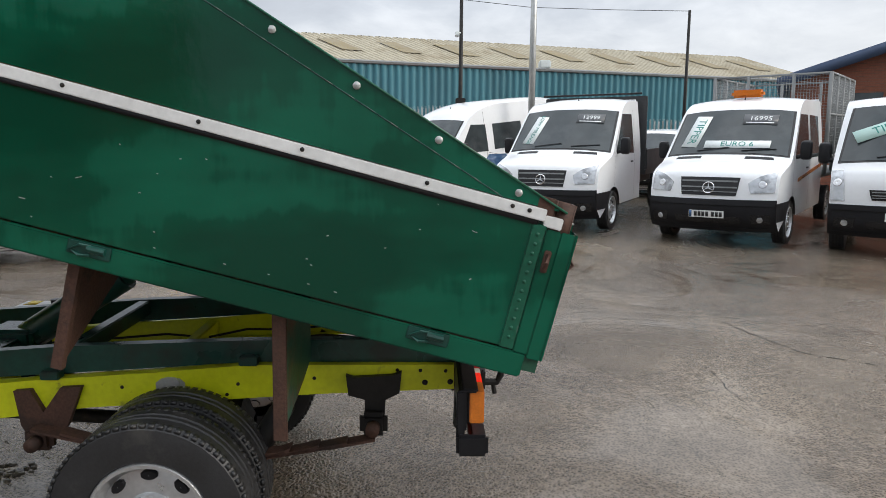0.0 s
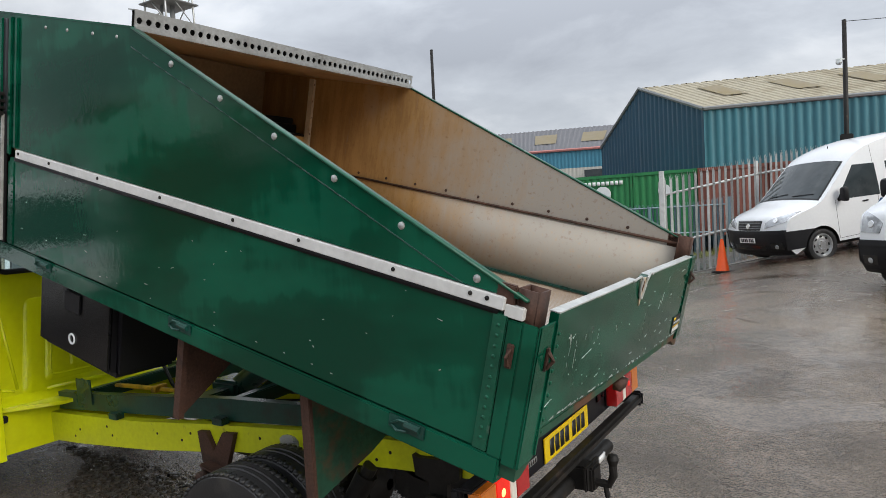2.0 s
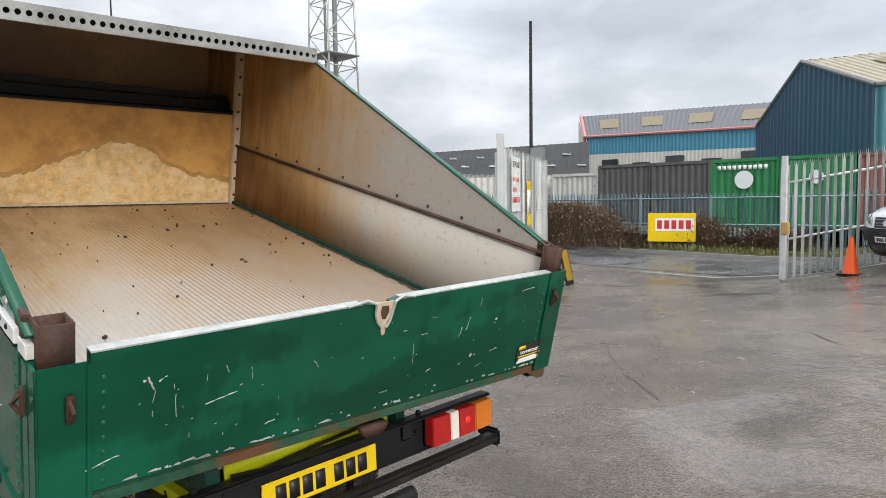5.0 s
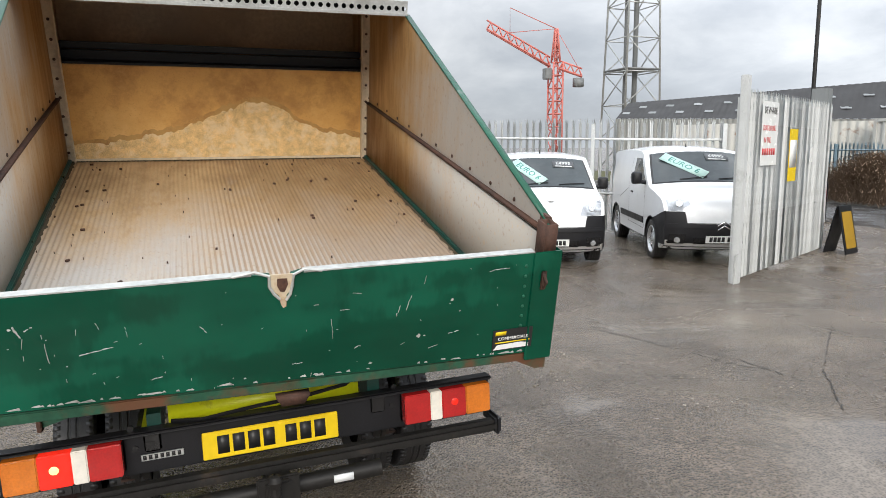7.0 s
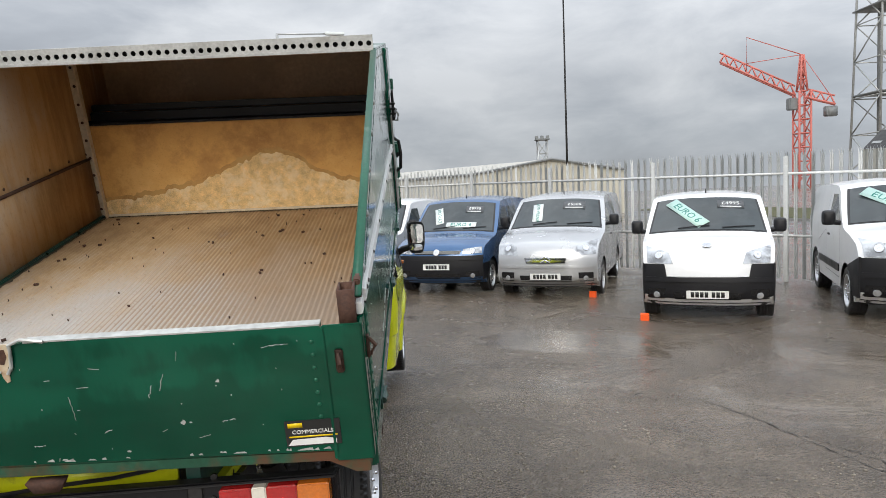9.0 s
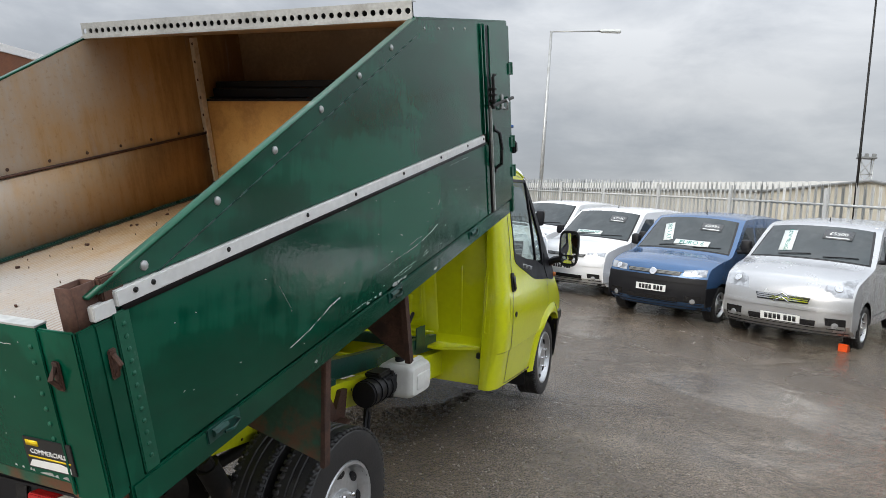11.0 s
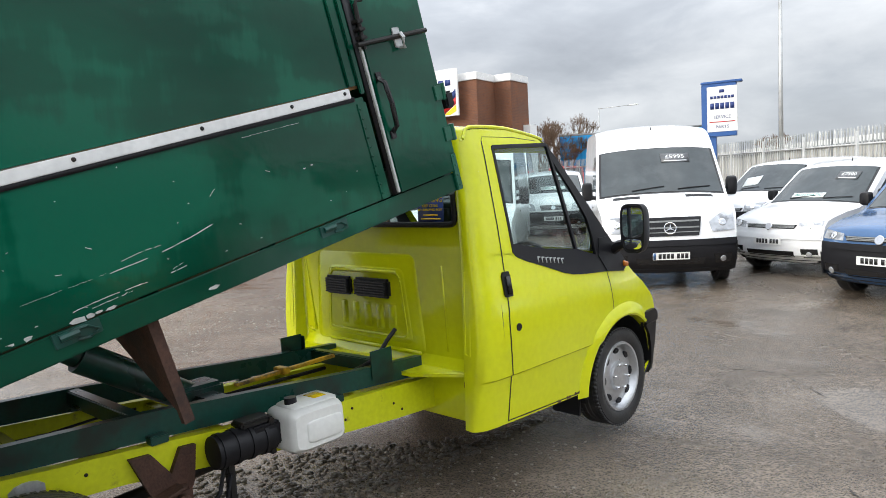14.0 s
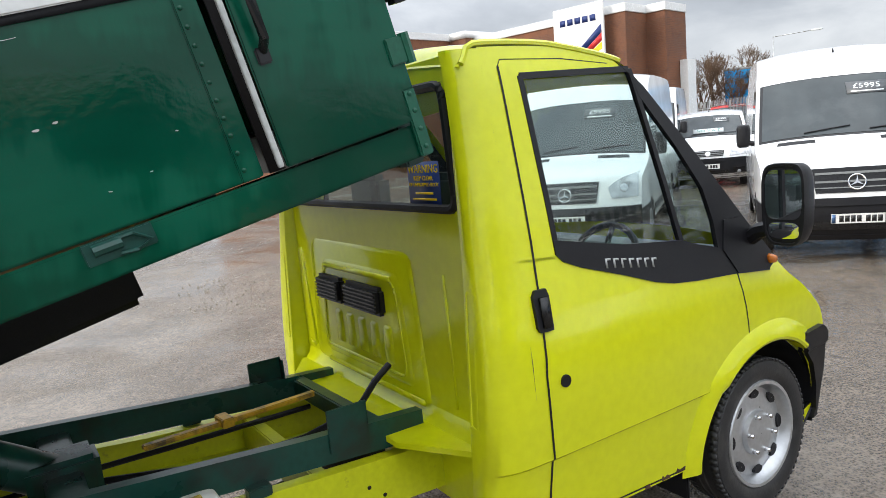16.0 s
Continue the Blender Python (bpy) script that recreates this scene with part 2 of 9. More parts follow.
CARD = surf("sales_card", (0.74, 0.78, 0.77), 0.3, var=0.05, scale=5, bump=0.02)
CARD_G = surf("mint_sales_card", (0.50, 0.70, 0.64), 0.3, var=0.05, scale=5, bump=0.02)
ORANGE = surf("orange_plastic", (0.85, 0.10, 0.012), 0.35, var=0.1, bump=0.05)
CHROME = surf("chrome", (0.75, 0.75, 0.76), 0.1, metal=1.0, var=0.05, bump=0)
TANKW = surf("translucent_white_plastic", (0.72, 0.72, 0.68), 0.35, var=0.08, scale=4, bump=0.05)
GREYMET = surf("grey_bodywork", (0.20, 0.21, 0.21), 0.45, var=0.15, bump=0.08)
DARKBODY = surf("dark_grey_dropside", (0.045, 0.047, 0.05), 0.4, var=0.2, bump=0.08)
MIRROR = surf("mirror_glass", (0.75, 0.77, 0.78), 0.02, metal=1.0, var=0.02, bump=0)


def glass(name, tint=(0.75, 0.85, 0.83)):
    m = bpy.data.materials.new(name)
    m.use_nodes = True
    nd, lk = m.node_tree.nodes, m.node_tree.links
    nd.clear()
    o = nd.new("ShaderNodeOutputMaterial")
    t = nd.new("ShaderNodeBsdfTransparent")
    t.inputs["Color"].default_value = (*tint, 1)
    g = nd.new("ShaderNodeBsdfGlossy")
    g.inputs["Roughness"].default_value = 0.02
    lw = nd.new("ShaderNodeLayerWeight")
    lw.inputs["Blend"].default_value = 0.5
    pw = nd.new("ShaderNodeMath")
    pw.operation, pw.inputs[1].default_value = "POWER", 4.0
    lk.new(lw.outputs["Facing"], pw.inputs[0])
    f = nd.new("ShaderNodeMapRange")
    f.inputs["To Min"].default_value, f.inputs["To Max"].default_value = 0.04, 0.75
    lk.new(pw.outputs[0], f.inputs["Value"])
    mx = nd.new("ShaderNodeMixShader")
    lk.new(f.outputs[0], mx.inputs[0])
    lk.new(t.outputs[0], mx.inputs[1])
    lk.new(g.outputs[0], mx.inputs[2])
    lk.new(mx.outputs[0], o.inputs["Surface"])
    return m


GLASS = glass("cab_glass", (0.82, 0.88, 0.87))


def wet_ground(name, col, col2, scale):
    m = bpy.data.materials.new(name)
    m.use_nodes = True
    nd, lk = m.node_tree.nodes, m.node_tree.links
    p = nd["Principled BSDF"]
    co = nd.new("ShaderNodeTexCoord")

    def noise_at(sc, det=6, rough=0.6, dist=0.0):
        n = nd.new("ShaderNodeTexNoise")
        n.inputs["Scale"].default_value, n.inputs["Detail"].default_value = sc, det
        n.inputs["Roughness"].default_value, n.inputs["Distortion"].default_value = rough, dist
        lk.new(co.outputs["Object"], n.inputs["Vector"])
        return n

    def rng(src, a, b, c, d):
        r = nd.new("ShaderNodeMapRange")
        for k, v in zip(("From Min", "From Max", "To Min", "To Max"), (a, b, c, d)):
            r.inputs[k].default_value = v
        lk.new(src, r.inputs["Value"])
        return r.outputs["Result"]

    big, mid, fine = noise_at(0.22, 6, 0.6, 0.8), noise_at(1.3, 7, 0.65), noise_at(55, 6, 0.7)
    grit = nd.new("ShaderNodeTexVoronoi")
    grit.inputs["Scale"].default_value = 58
    lk.new(co.outputs["Object"], grit.inputs["Vector"])
    mx = nd.new("ShaderNodeMix")
    mx.data_type = "RGBA"
    lk.new(rng(big.outputs["Fac"], 0.40, 0.62, 0, 1), mx.inputs["Factor"])
    mx.inputs["A"].default_value, mx.inputs["B"].default_value = (*col, 1), (*col2, 1)
    mul = nd.new("ShaderNodeVectorMath")
    mul.operation = "SCALE"
    lk.new(mx.outputs["Result"], mul.inputs[0])
    s = nd.new("ShaderNodeMath")
    s.operation = "MULTIPLY"
    lk.new(rng(mid.outputs["Fac"], 0.3, 0.7, 0.74, 1.22), s.inputs[0])
    s2 = nd.new("ShaderNodeMath")
    s2.operation = "MULTIPLY"
    lk.new(rng(grit.outputs["Distance"], 0.05, 0.65, 0.66, 1.38), s2.inputs[0])
    lk.new(rng(noise_at(17, 8, 0.8).outputs["Fac"], 0.3, 0.7, 0.66, 1.32), s2.inputs[1])
    lk.new(s2.outputs[0], s.inputs[1])
    lk.new(s.outputs[0], mul.inputs["Scale"])
    # cracks
    crk = nd.new("ShaderNodeTexVoronoi")
    crk.feature = "DISTANCE_TO_EDGE"
    crk.inputs["Scale"].default_value = 0.33
    wob = nd.new("ShaderNodeVectorMath")
    wob.operation = "MULTIPLY_ADD"
    wob.inputs[1].default_value = (0.9, 0.9, 0)
    lk.new(noise_at(1.6, 5).outputs["Color"], wob.inputs[0])
    lk.new(co.outputs["Object"], wob.inputs[2])
    lk.new(wob.outputs[0], crk.inputs["Vector"])
    line = rng(crk.outputs["Distance"], 0.0, 0.004, 0.75, 1.0)
    mul2 = nd.new("ShaderNodeVectorMath")
    mul2.operation = "SCALE"
    lk.new(mul.outputs[0], mul2.inputs[0])
    lk.new(line, mul2.inputs["Scale"])
    lk.new(mul2.outputs[0], p.inputs["Base Color"])
    wet = noise_at(0.5, 7, 0.62, 1.0)
    lk.new(rng(wet.outputs["Fac"], 0.36, 0.60, 0.34, 0.07), p.inputs["Roughness"])
    p.inputs["Specular IOR Level"].default_value = 0.5
    h = nd.new("ShaderNodeMath")
    h.operation = "MULTIPLY_ADD"
    lk.new(fine.outputs["Fac"], h.inputs[0])
    h.inputs[1].default_value = 0.6
    lk.new(grit.outputs["Distance"], h.inputs[2])
    hw = nd.new("ShaderNodeMath")
    hw.operation = "MULTIPLY"
    lk.new(h.outputs[0], hw.inputs[0])
    lk.new(rng(wet.outputs["Fac"], 0.36, 0.60, 0.9, 0.06), hw.inputs[1])
    b = nd.new("ShaderNodeBump")
    b.inputs["Strength"].default_value, b.inputs["Distance"].default_value = 0.9, 0.018
    lk.new(hw.outputs[0], b.inputs["Height"])
    b2 = nd.new("ShaderNodeBump")
    b2.inputs["Strength"].default_value, b2.inputs["Distance"].default_value = 0.35, 0.04
    lk.new(mid.outputs["Fac"], b2.inputs["Height"])
    lk.new(b.outputs["Normal"], b2.inputs["Normal"])
    lk.new(b2.outputs["Normal"], p.inputs["Normal"])
    return m


YARD = wet_ground("wet_yard_surface", (0.100, 0.079, 0.060), (0.158, 0.127, 0.096), 1)
ROADM = wet_ground("wet_road_asphalt", (0.085, 0.085, 0.085), (0.12, 0.118, 0.115), 1)


# ---- mesh helpers ----
def B():
    return bmesh.new()


def box(bm, x0, x1, y0, y1, z0, z1, bev=0.0, M=None):
    vs = [bm.verts.new((x, y, z)) for x in (x0, x1) for y in (y0, y1) for z in (z0, z1)]
    fs = [bm.faces.new([vs[i] for i in q]) for q in ((0, 1, 3, 2), (4, 6, 7, 5), (0, 4, 5, 1), (2, 3, 7, 6), (0, 2, 6, 4), (1, 5, 7, 3))]
    if bev:
        es = list({e for f in fs for e in f.edges})
        r = bmesh.ops.bevel(bm, geom=es, offset=bev, segments=2, affect="EDGES", clamp_overlap=True)
        vs = list({v for f in r["faces"] for v in f.verts} | {v for v in vs if v.is_valid})
    if M:
        bmesh.ops.transform(bm, matrix=M, verts=[v for v in vs if v.is_valid])
    return bm


def prism(bm, pts, axis, a, b):
    """A polygon swept along an axis from a to b; pts are the other two coordinates in order."""
    def P(p, t):
        return {"x": (t, p[0], p[1]), "y": (p[0], t, p[1]), "z": (p[0], p[1], t)}[axis]
    lo, hi = [bm.verts.new(P(p, a)) for p in pts], [bm.verts.new(P(p, b)) for p in pts]
    fs = [bm.faces.new(lo), bm.faces.new(hi[::-1])]
    for i in range(len(pts)):
        j = (i + 1) % len(pts)
        fs.append(bm.faces.new((lo[i], hi[i], hi[j], lo[j])))
    bmesh.ops.recalc_face_normals(bm, faces=fs)
    return bm


def frame_to(p0, p1):
    z = (Vector(p1) - Vector(p0)).normalized()
    x = z.orthogonal().normalized()
    y = z.cross(x)
    m = Matrix((x, y, z)).transposed().to_4x4()
    m.translation = p0
    return m


def cyl(bm, p0, p1, r0, r1=None, n=14):
    r1 = r0 if r1 is None else r1
    m, h = frame_to(p0, p1), (Vector(p1) - Vector(p0)).length
    a = [bm.verts.new(m @ Vector((r0 * math.cos(t), r0 * math.sin(t), 0))) for t in (2 * math.pi * i / n for i in range(n))]
    b = [bm.verts.new(m @ Vector((r1 * math.cos(t), r1 * math.sin(t), h))) for t in (2 * math.pi * i / n for i in range(n))]
    for i in range(n):
        f = bm.faces.new((a[i], a[(i + 1) % n], b[(i + 1) % n], b[i]))
        f.smooth = True
    bm.faces.new(a[::-1])
    bm.faces.new(b)
    return bm


def lathe(bm, prof, m, n=32):
    """Turns a profile of (radius, height) round the local z of m."""
    rings = [[bm.verts.new(m @ Vector((r * math.cos(t), r * math.sin(t), h))) for t in (2 * math.pi * i / n for i in range(n))] for r, h in prof]
    for a, b in zip(rings, rings[1:]):
        for i in range(n):
            f = bm.faces.new((a[i], a[(i + 1) % n], b[(i + 1) % n], b[i]))
            f.smooth = True
    return bm


def tube(bm, pts, r, n=8):
    pts = [Vector(p) for p in pts]
    rings = []
    for i, p in enumerate(pts):
        d = (pts[min(i + 1, len(pts) - 1)] - pts[max(i - 1, 0)]).normalized()
        x = d.cross(Vector((0.31, 0.17, 0.93))).normalized()
        y = d.cross(x)
        rings.append([bm.verts.new(p + r * (math.cos(t) * x + math.sin(t) * y)) for t in (2 * math.pi * k / n for k in range(n))])
    for a, b in zip(rings, rings[1:]):
        for i in range(n):
            f = bm.faces.new((a[i], a[(i + 1) % n], b[(i + 1) % n], b[i]))
            f.smooth = True
    bm.faces.new(rings[0][::-1])
    bm.faces.new(rings[-1])
    return bm


def dome(bm, p, nrm, r):
    m = frame_to(p, Vector(p) + Vector(nrm))
    lathe(bm, [(r, 0), (r * 0.95, r * 0.3), (r * 0.6, r * 0.55), (0.0005, r * 0.62)], m, 8)


TWIST, CM = 0.0, None


def thing(name, label, category, group="", m=None, kind=""):
    ob = new(name)
    ob.empty_display_size = 0.2
    if m:
        ob.matrix_world = m
    return tagged(ob, label, category, group, kind)


def part(name, bm, material, parent, label="", M=None, kind="", sharp=0.6):
    """Links a bmesh as one mesh under a thing or a part."""
    if TWIST and M is not CM:
        for v in bm.verts:
            v.co.z -= TWIST * v.co.x * min(max(v.co.y, 0.0), 3.4)
    if M:
        bm.transform(M)
    bm.normal_update()
    for ed in bm.edges:
        ed.smooth = len(ed.link_faces) == 2 and ed.calc_face_angle(0) < sharp
    me = bpy.data.meshes.new(name)
    bm.to_mesh(me)
    bm.free()
    for po in me.polygons:
        po.use_smooth = True
    me.materials.append(material)
    ob = new(name, me)
    if parent:
        ob.parent = parent
    return tagged(ob, label, kind=kind)


def share(name, me, parent, m):
    ob = new(name, me)
    ob.parent = parent
    ob.matrix_local = m
    return ob


def words(name, text, size, material, parent, m, label="", squash=1.0):
    cu = bpy.data.curves.new(name, "FONT")
    cu.body, cu.size, cu.align_x, cu.align_y, cu.extrude = text, size, "CENTER", "CENTER", 0.0012
    cu.resolution_u = 2
    tmp = new(name, cu)
    dg = bpy.context.evaluated_depsgraph_get()
    me = bpy.data.meshes.new_from_object(tmp.evaluated_get(dg))
    bpy.data.objects.remove(tmp)
    me.transform(m @ Matrix.Diagonal((squash, 1, 1, 1)))
    me.materials.clear()
    me.materials.append(material)
    ob = new(name, me)
    ob.parent = parent
    return tagged(ob, label)


def RX(a):
    return Matrix.Rotation(radians(a), 4, "X")


def RY(a):
    return Matrix.Rotation(radians(a), 4, "Y")


def RZ(a):
    return Matrix.Rotation(radians(a), 4, "Z")


def T(x, y, z):
    return Matrix.Translation((x, y, z))


def smooth01(t):
    t = min(1, max(0, t))
    return t * t * (3 - 2 * t)


def gz(x, y):
    """Height of the yard, which falls towards the truck."""
    cx = min(16, max(-9, x))
    k = 0.048 if x > 0 else 0.027
    return cx * (k - (k + 0.012) * smooth01((y + 1) / 6)) + 0.011 * min(14, max(y - 3, 0))

# ---- ground ----
def ground_sheet():
    xs = sorted({*np.arange(-12, 30.1, 0.6).round(2), -900, -400, -160, -70, -35, -20, 40, 60, 100, 200, 450, 900})
    ys = sorted({*np.arange(-14, 32.1, 0.6).round(2), -900, -400, -160, -70, -35, -20, 45, 70, 110, 220, 450, 900})
    bm = B()
    g = [[bm.verts.new((x, y, gz(x, y) + (0.006 * noise.noise(Vector((x * 0.7, y * 0.7, 0))) if abs(x) < 35 else 0))) for y in ys] for x in xs]
    for i in range(len(xs) - 1):
        for j in range(len(ys) - 1):
            bm.faces.new((g[i][j], g[i + 1][j], g[i + 1][j + 1], g[i][j + 1]))
    return tagged(part("ground", bm, YARD, None), "wet worn grey-brown concrete and tarmac yard", "ground", kind="structure")


ground_sheet()


# ---- wheels and vehicles ----
def wheel(parent, x, y, z, r, wdt, side, rim_r=0.235, dish=0.02, style="slots", pname="wheel"):
    """A road wheel on an axle along x; side is +1 or -1 for the outer face."""
    m = T(x, y, z) @ RY(90 * side)
    h = wdt / 2
    bm = B()
    lathe(bm, [(rim_r, -h * 0.75), (r * 0.86, -h), (r * 0.955, -h * 0.93), (r, -h * 0.72), (r * 1.0, -h * 0.26), (r * 0.985, -h * 0.22), (r * 0.985, -h * 0.14), (r, -h * 0.1), (r, h * 0.1), (r * 0.985, h * 0.14), (r * 0.985, h * 0.22), (r, h * 0.26), (r, h * 0.72), (r * 0.955, h * 0.93), (r * 0.86, h), (rim_r * 1.08, h * 0.92), (rim_r, h * 0.75)], m, 40)
    tyre = part(pname, bm, RUBBER, parent, "black rubber tyre")
    # tread blocks on the shoulders
    bm = B()
    for k in range(72):
        a = 2 * math.pi * k / 72
        for s in (-1, 1):
            q = m @ RZ(math.degrees(a)) @ T(r * 0.985, 0, s * h * 0.74)
            box(bm, -0.006, 0.0055, -0.0105, 0.0105, -h * 0.17, h * 0.17, 0, q)
    part("tread", bm, RUBBER, tyre, kind="stuff")
    bm = B()
    lathe(bm, [(rim_r * 1.06, h * 0.80), (rim_r * 1.03, h * 0.94), (rim_r * 0.97, h * 0.94), (rim_r * 0.93, h * 0.6), (rim_r * 0.86, h * 0.6 - dish), (rim_r * 0.62, h * 0.75 - dish), (rim_r * 0.45, h * 0.75 - dish), (rim_r * 0.42, h * 0.95 - dish), (rim_r * 0.30, h * 1.0 - dish), (0.002, h * 1.0 - dish)], m, 32)
    rim = part("rim", bm, STEEL, tyre, "silver painted steel rim")
    bm = B()
    n = 8 if style == "slots" else 12
    for k in range(n):
        q = m @ RZ(360 * k / n) @ T(rim_r * 0.76, 0, h * 0.66 - dish)
        lathe(bm, [(0.002, 0.012), (0.026, 0.012), (0.030, 0.004), (0.030, -0.01)], q @ Matrix.Diagonal((0.7, 1.15, 1, 1)), 10)
    part("rim_slot", bm, BLACK, tyre, kind="stuff")
    bm = B()
    for k in range(6):
        q = m @ RZ(60 * k + 20) @ T(rim_r * 0.38, 0, h * 0.9 - dish)
        cyl(bm, q @ Vector((0, 0, 0)), q @ Vector((0, 0, 0.03)), 0.011, 0.009, 6)
    part("wheel_nut", bm, CHROME, tyre, kind="stuff")
    return tyre


class Shell:
    """A vehicle skin: a centre profile of (y, z, edge setback, edge drop), front at y = 0 looking to -y, and a half width that depends on y and z."""

    def __init__(self, prof, W, belt, top, tum, ny, nk, tail=None):
        self.tail = tail
        self.cuts = np.arange(0.3, top, 0.16)
        self.prof, self.W, self.belt, self.top, self.tum, self.ny, self.nk = prof, W, belt, top, tum, ny, nk

    def w(self, y, z):
        t = max(0, (z - self.belt) / (self.top - self.belt))
        k = 1 - self.tum * t ** 1.25 - 0.03 * max(0, (self.belt - 0.25 - z) / self.belt) ** 2
        if self.tail and y > self.tail[0]:
            k *= 1 - self.tail[1] * ((y - self.tail[0]) / 0.24) ** 2
        if y < self.ny:
            k *= 1 - self.nk * ((self.ny - y) / self.ny) ** 2
        return self.W * k

    def st(self, p):
        i = min(int(p), len(self.prof) - 2)
        f = p - i
        P = self.prof
        a, b, c, d = P[max(i - 1, 0)], P[i], P[i + 1], P[min(i + 2, len(P) - 1)]
        out = []
        for k in range(4):
            m0, m1 = 0.3 * (c[k] - a[k]), 0.3 * (d[k] - b[k])
            out.append((2 * f**3 - 3 * f**2 + 1) * b[k] + (f**3 - 2 * f**2 + f) * m0 + (-2 * f**3 + 3 * f**2) * c[k] + (f**3 - f**2) * m1)
        return out

    def S(self, p, s, off=0.0):
        def at(p, s):
            y, z, c, d = self.st(p)
            k = abs(s) ** 2.6
            return Vector((s * self.w(y + c, z - d), y + c * k, z - d * k))
        q = at(p, s)
        if off:
            e = 0.02
            p0, p1 = max(0, p - e), min(len(self.prof) - 1, p + e)
            s0, s1 = max(-1, s - e), min(1, s + e)
            n = (at(p1, s) - at(p0, s)).cross(at(p, s1) - at(p, s0))
            if n.length > 1e-9:
                n.normalize()
                if n.z - n.y < 0:
                    n = -n
                q = q + off * n
        return q

    def skin(self, p0=0.0, p1=None, n=4, m=16):
        p1 = len(self.prof) - 1 if p1 is None else p1
        return self.patch((p0, -1), (p1, -1), (p1, 1), (p0, 1), 0, int((p1 - p0) * n), m, skirt=False)

    def patch(self, c00, c10, c11, c01, off=0.006, n=6, m=10, skirt=True, bm=None):
        """A panel on the skin between four (profile, across) corners, standing off it."""
        bm = bm or B()
        def P(a, b, o):
            p = (1 - a) * ((1 - b) * c00[0] + b * c01[0]) + a * ((1 - b) * c10[0] + b * c11[0])
            s = (1 - a) * ((1 - b) * c00[1] + b * c01[1]) + a * ((1 - b) * c10[1] + b * c11[1])
            return self.S(p, s, o)
        g = [[bm.verts.new(P(i / n, j / m, off)) for j in range(m + 1)] for i in range(n + 1)]
        for i in range(n):
            for j in range(m):
                bm.faces.new((g[i][j], g[i][j + 1], g[i + 1][j + 1], g[i + 1][j]))
        if skirt:
            rim = [(0, j) for j in range(m + 1)] + [(i, m) for i in range(1, n + 1)] + [(n, j) for j in range(m - 1, -1, -1)] + [(i, 0) for i in range(n - 1, 0, -1)]
            lo = [bm.verts.new(P(i / n, j / m, -0.012)) for i, j in rim]
            for k in range(len(rim)):
                k2 = (k + 1) % len(rim)
                bm.faces.new((g[rim[k][0]][rim[k][1]], g[rim[k2][0]][rim[k2][1]], lo[k2], lo[k]))
        bmesh.ops.recalc_face_normals(bm, faces=bm.faces)
        return bm

    def side(self, pts, sgn, off=0.0, depth=0.0, cuts=True, bm=None):
        """A panel of the side from a (y, z) outline, curved to the shell's width."""
        b2 = B()
        f = b2.faces.new([b2.verts.new((0, y, z)) for y, z in pts])
        if cuts:
            for z in self.cuts:
                bmesh.ops.bisect_plane(b2, geom=b2.verts[:] + b2.edges[:] + b2.faces[:], plane_co=(0, 0, z), plane_no=(0, 0, 1))
            for y in (0.15, 0.3, 0.5, 0.75, 1.0, 1.5, 2.2):
                bmesh.ops.bisect_plane(b2, geom=b2.verts[:] + b2.edges[:] + b2.faces[:], plane_co=(0, y, 0), plane_no=(0, 1, 0))
        bmesh.ops.triangulate(b2, faces=[f for f in b2.faces if len(f.verts) > 4])
        for v in b2.verts:
            v.co.x = sgn * (self.w(v.co.y, v.co.z) + off)
        if depth:
            r = bmesh.ops.extrude_face_region(b2, geom=b2.faces[:])
            for v in r["geom"]:
                if isinstance(v, bmesh.types.BMVert):
                    v.co.x -= sgn * depth
        bmesh.ops.recalc_face_normals(b2, faces=b2.faces)
        if bm is None:
            return b2
        me = bpy.data.meshes.new("tmp")
        b2.to_mesh(me)
        b2.free()
        bm.from_mesh(me)
        bpy.data.meshes.remove(me)
        return bm

    def outline(self, L, sill, arches, p_end=None):
        """The side's outline: over the edge of the skin, down the tail, and back along the sill round the wheel arches."""
        n = 4
        P = [self.st(i / n) for i in range(0, (len(self.prof) - 1) * n + 1)]
        pts = [(y + c, z - d) for y, z, c, d in P]
        pts.append((L, sill))
        for ya, r, zc in sorted(arches, reverse=True):
            h = max(sill - zc, 0)
            dy = math.sqrt(max(r * r - h * h, 0))
            a0 = math.asin(h / r)
            pts += [(ya + r * math.cos(t), zc + r * math.sin(t)) for t in np.linspace(a0, math.pi - a0, 13)]
        pts.append((pts[0][0], sill)) if pts[0][1] > sill + 0.02 else None
        return pts

    def at(self, p, s, off=0.0):
        """A frame on the skin: x across, y up the skin, z outwards."""
        o = self.S(p, s, off)
        up = (self.S(p + 0.1, s, off) - self.S(p - 0.1, s, off)).normalized()
        x = (self.S(p, s + 0.05, off) - self.S(p, s - 0.05, off)).normalized()
        z = x.cross(up).normalized()
        up = z.cross(x)
        m = Matrix((x, up, z)).transposed().to_4x4()
        m.translation = o
        return m


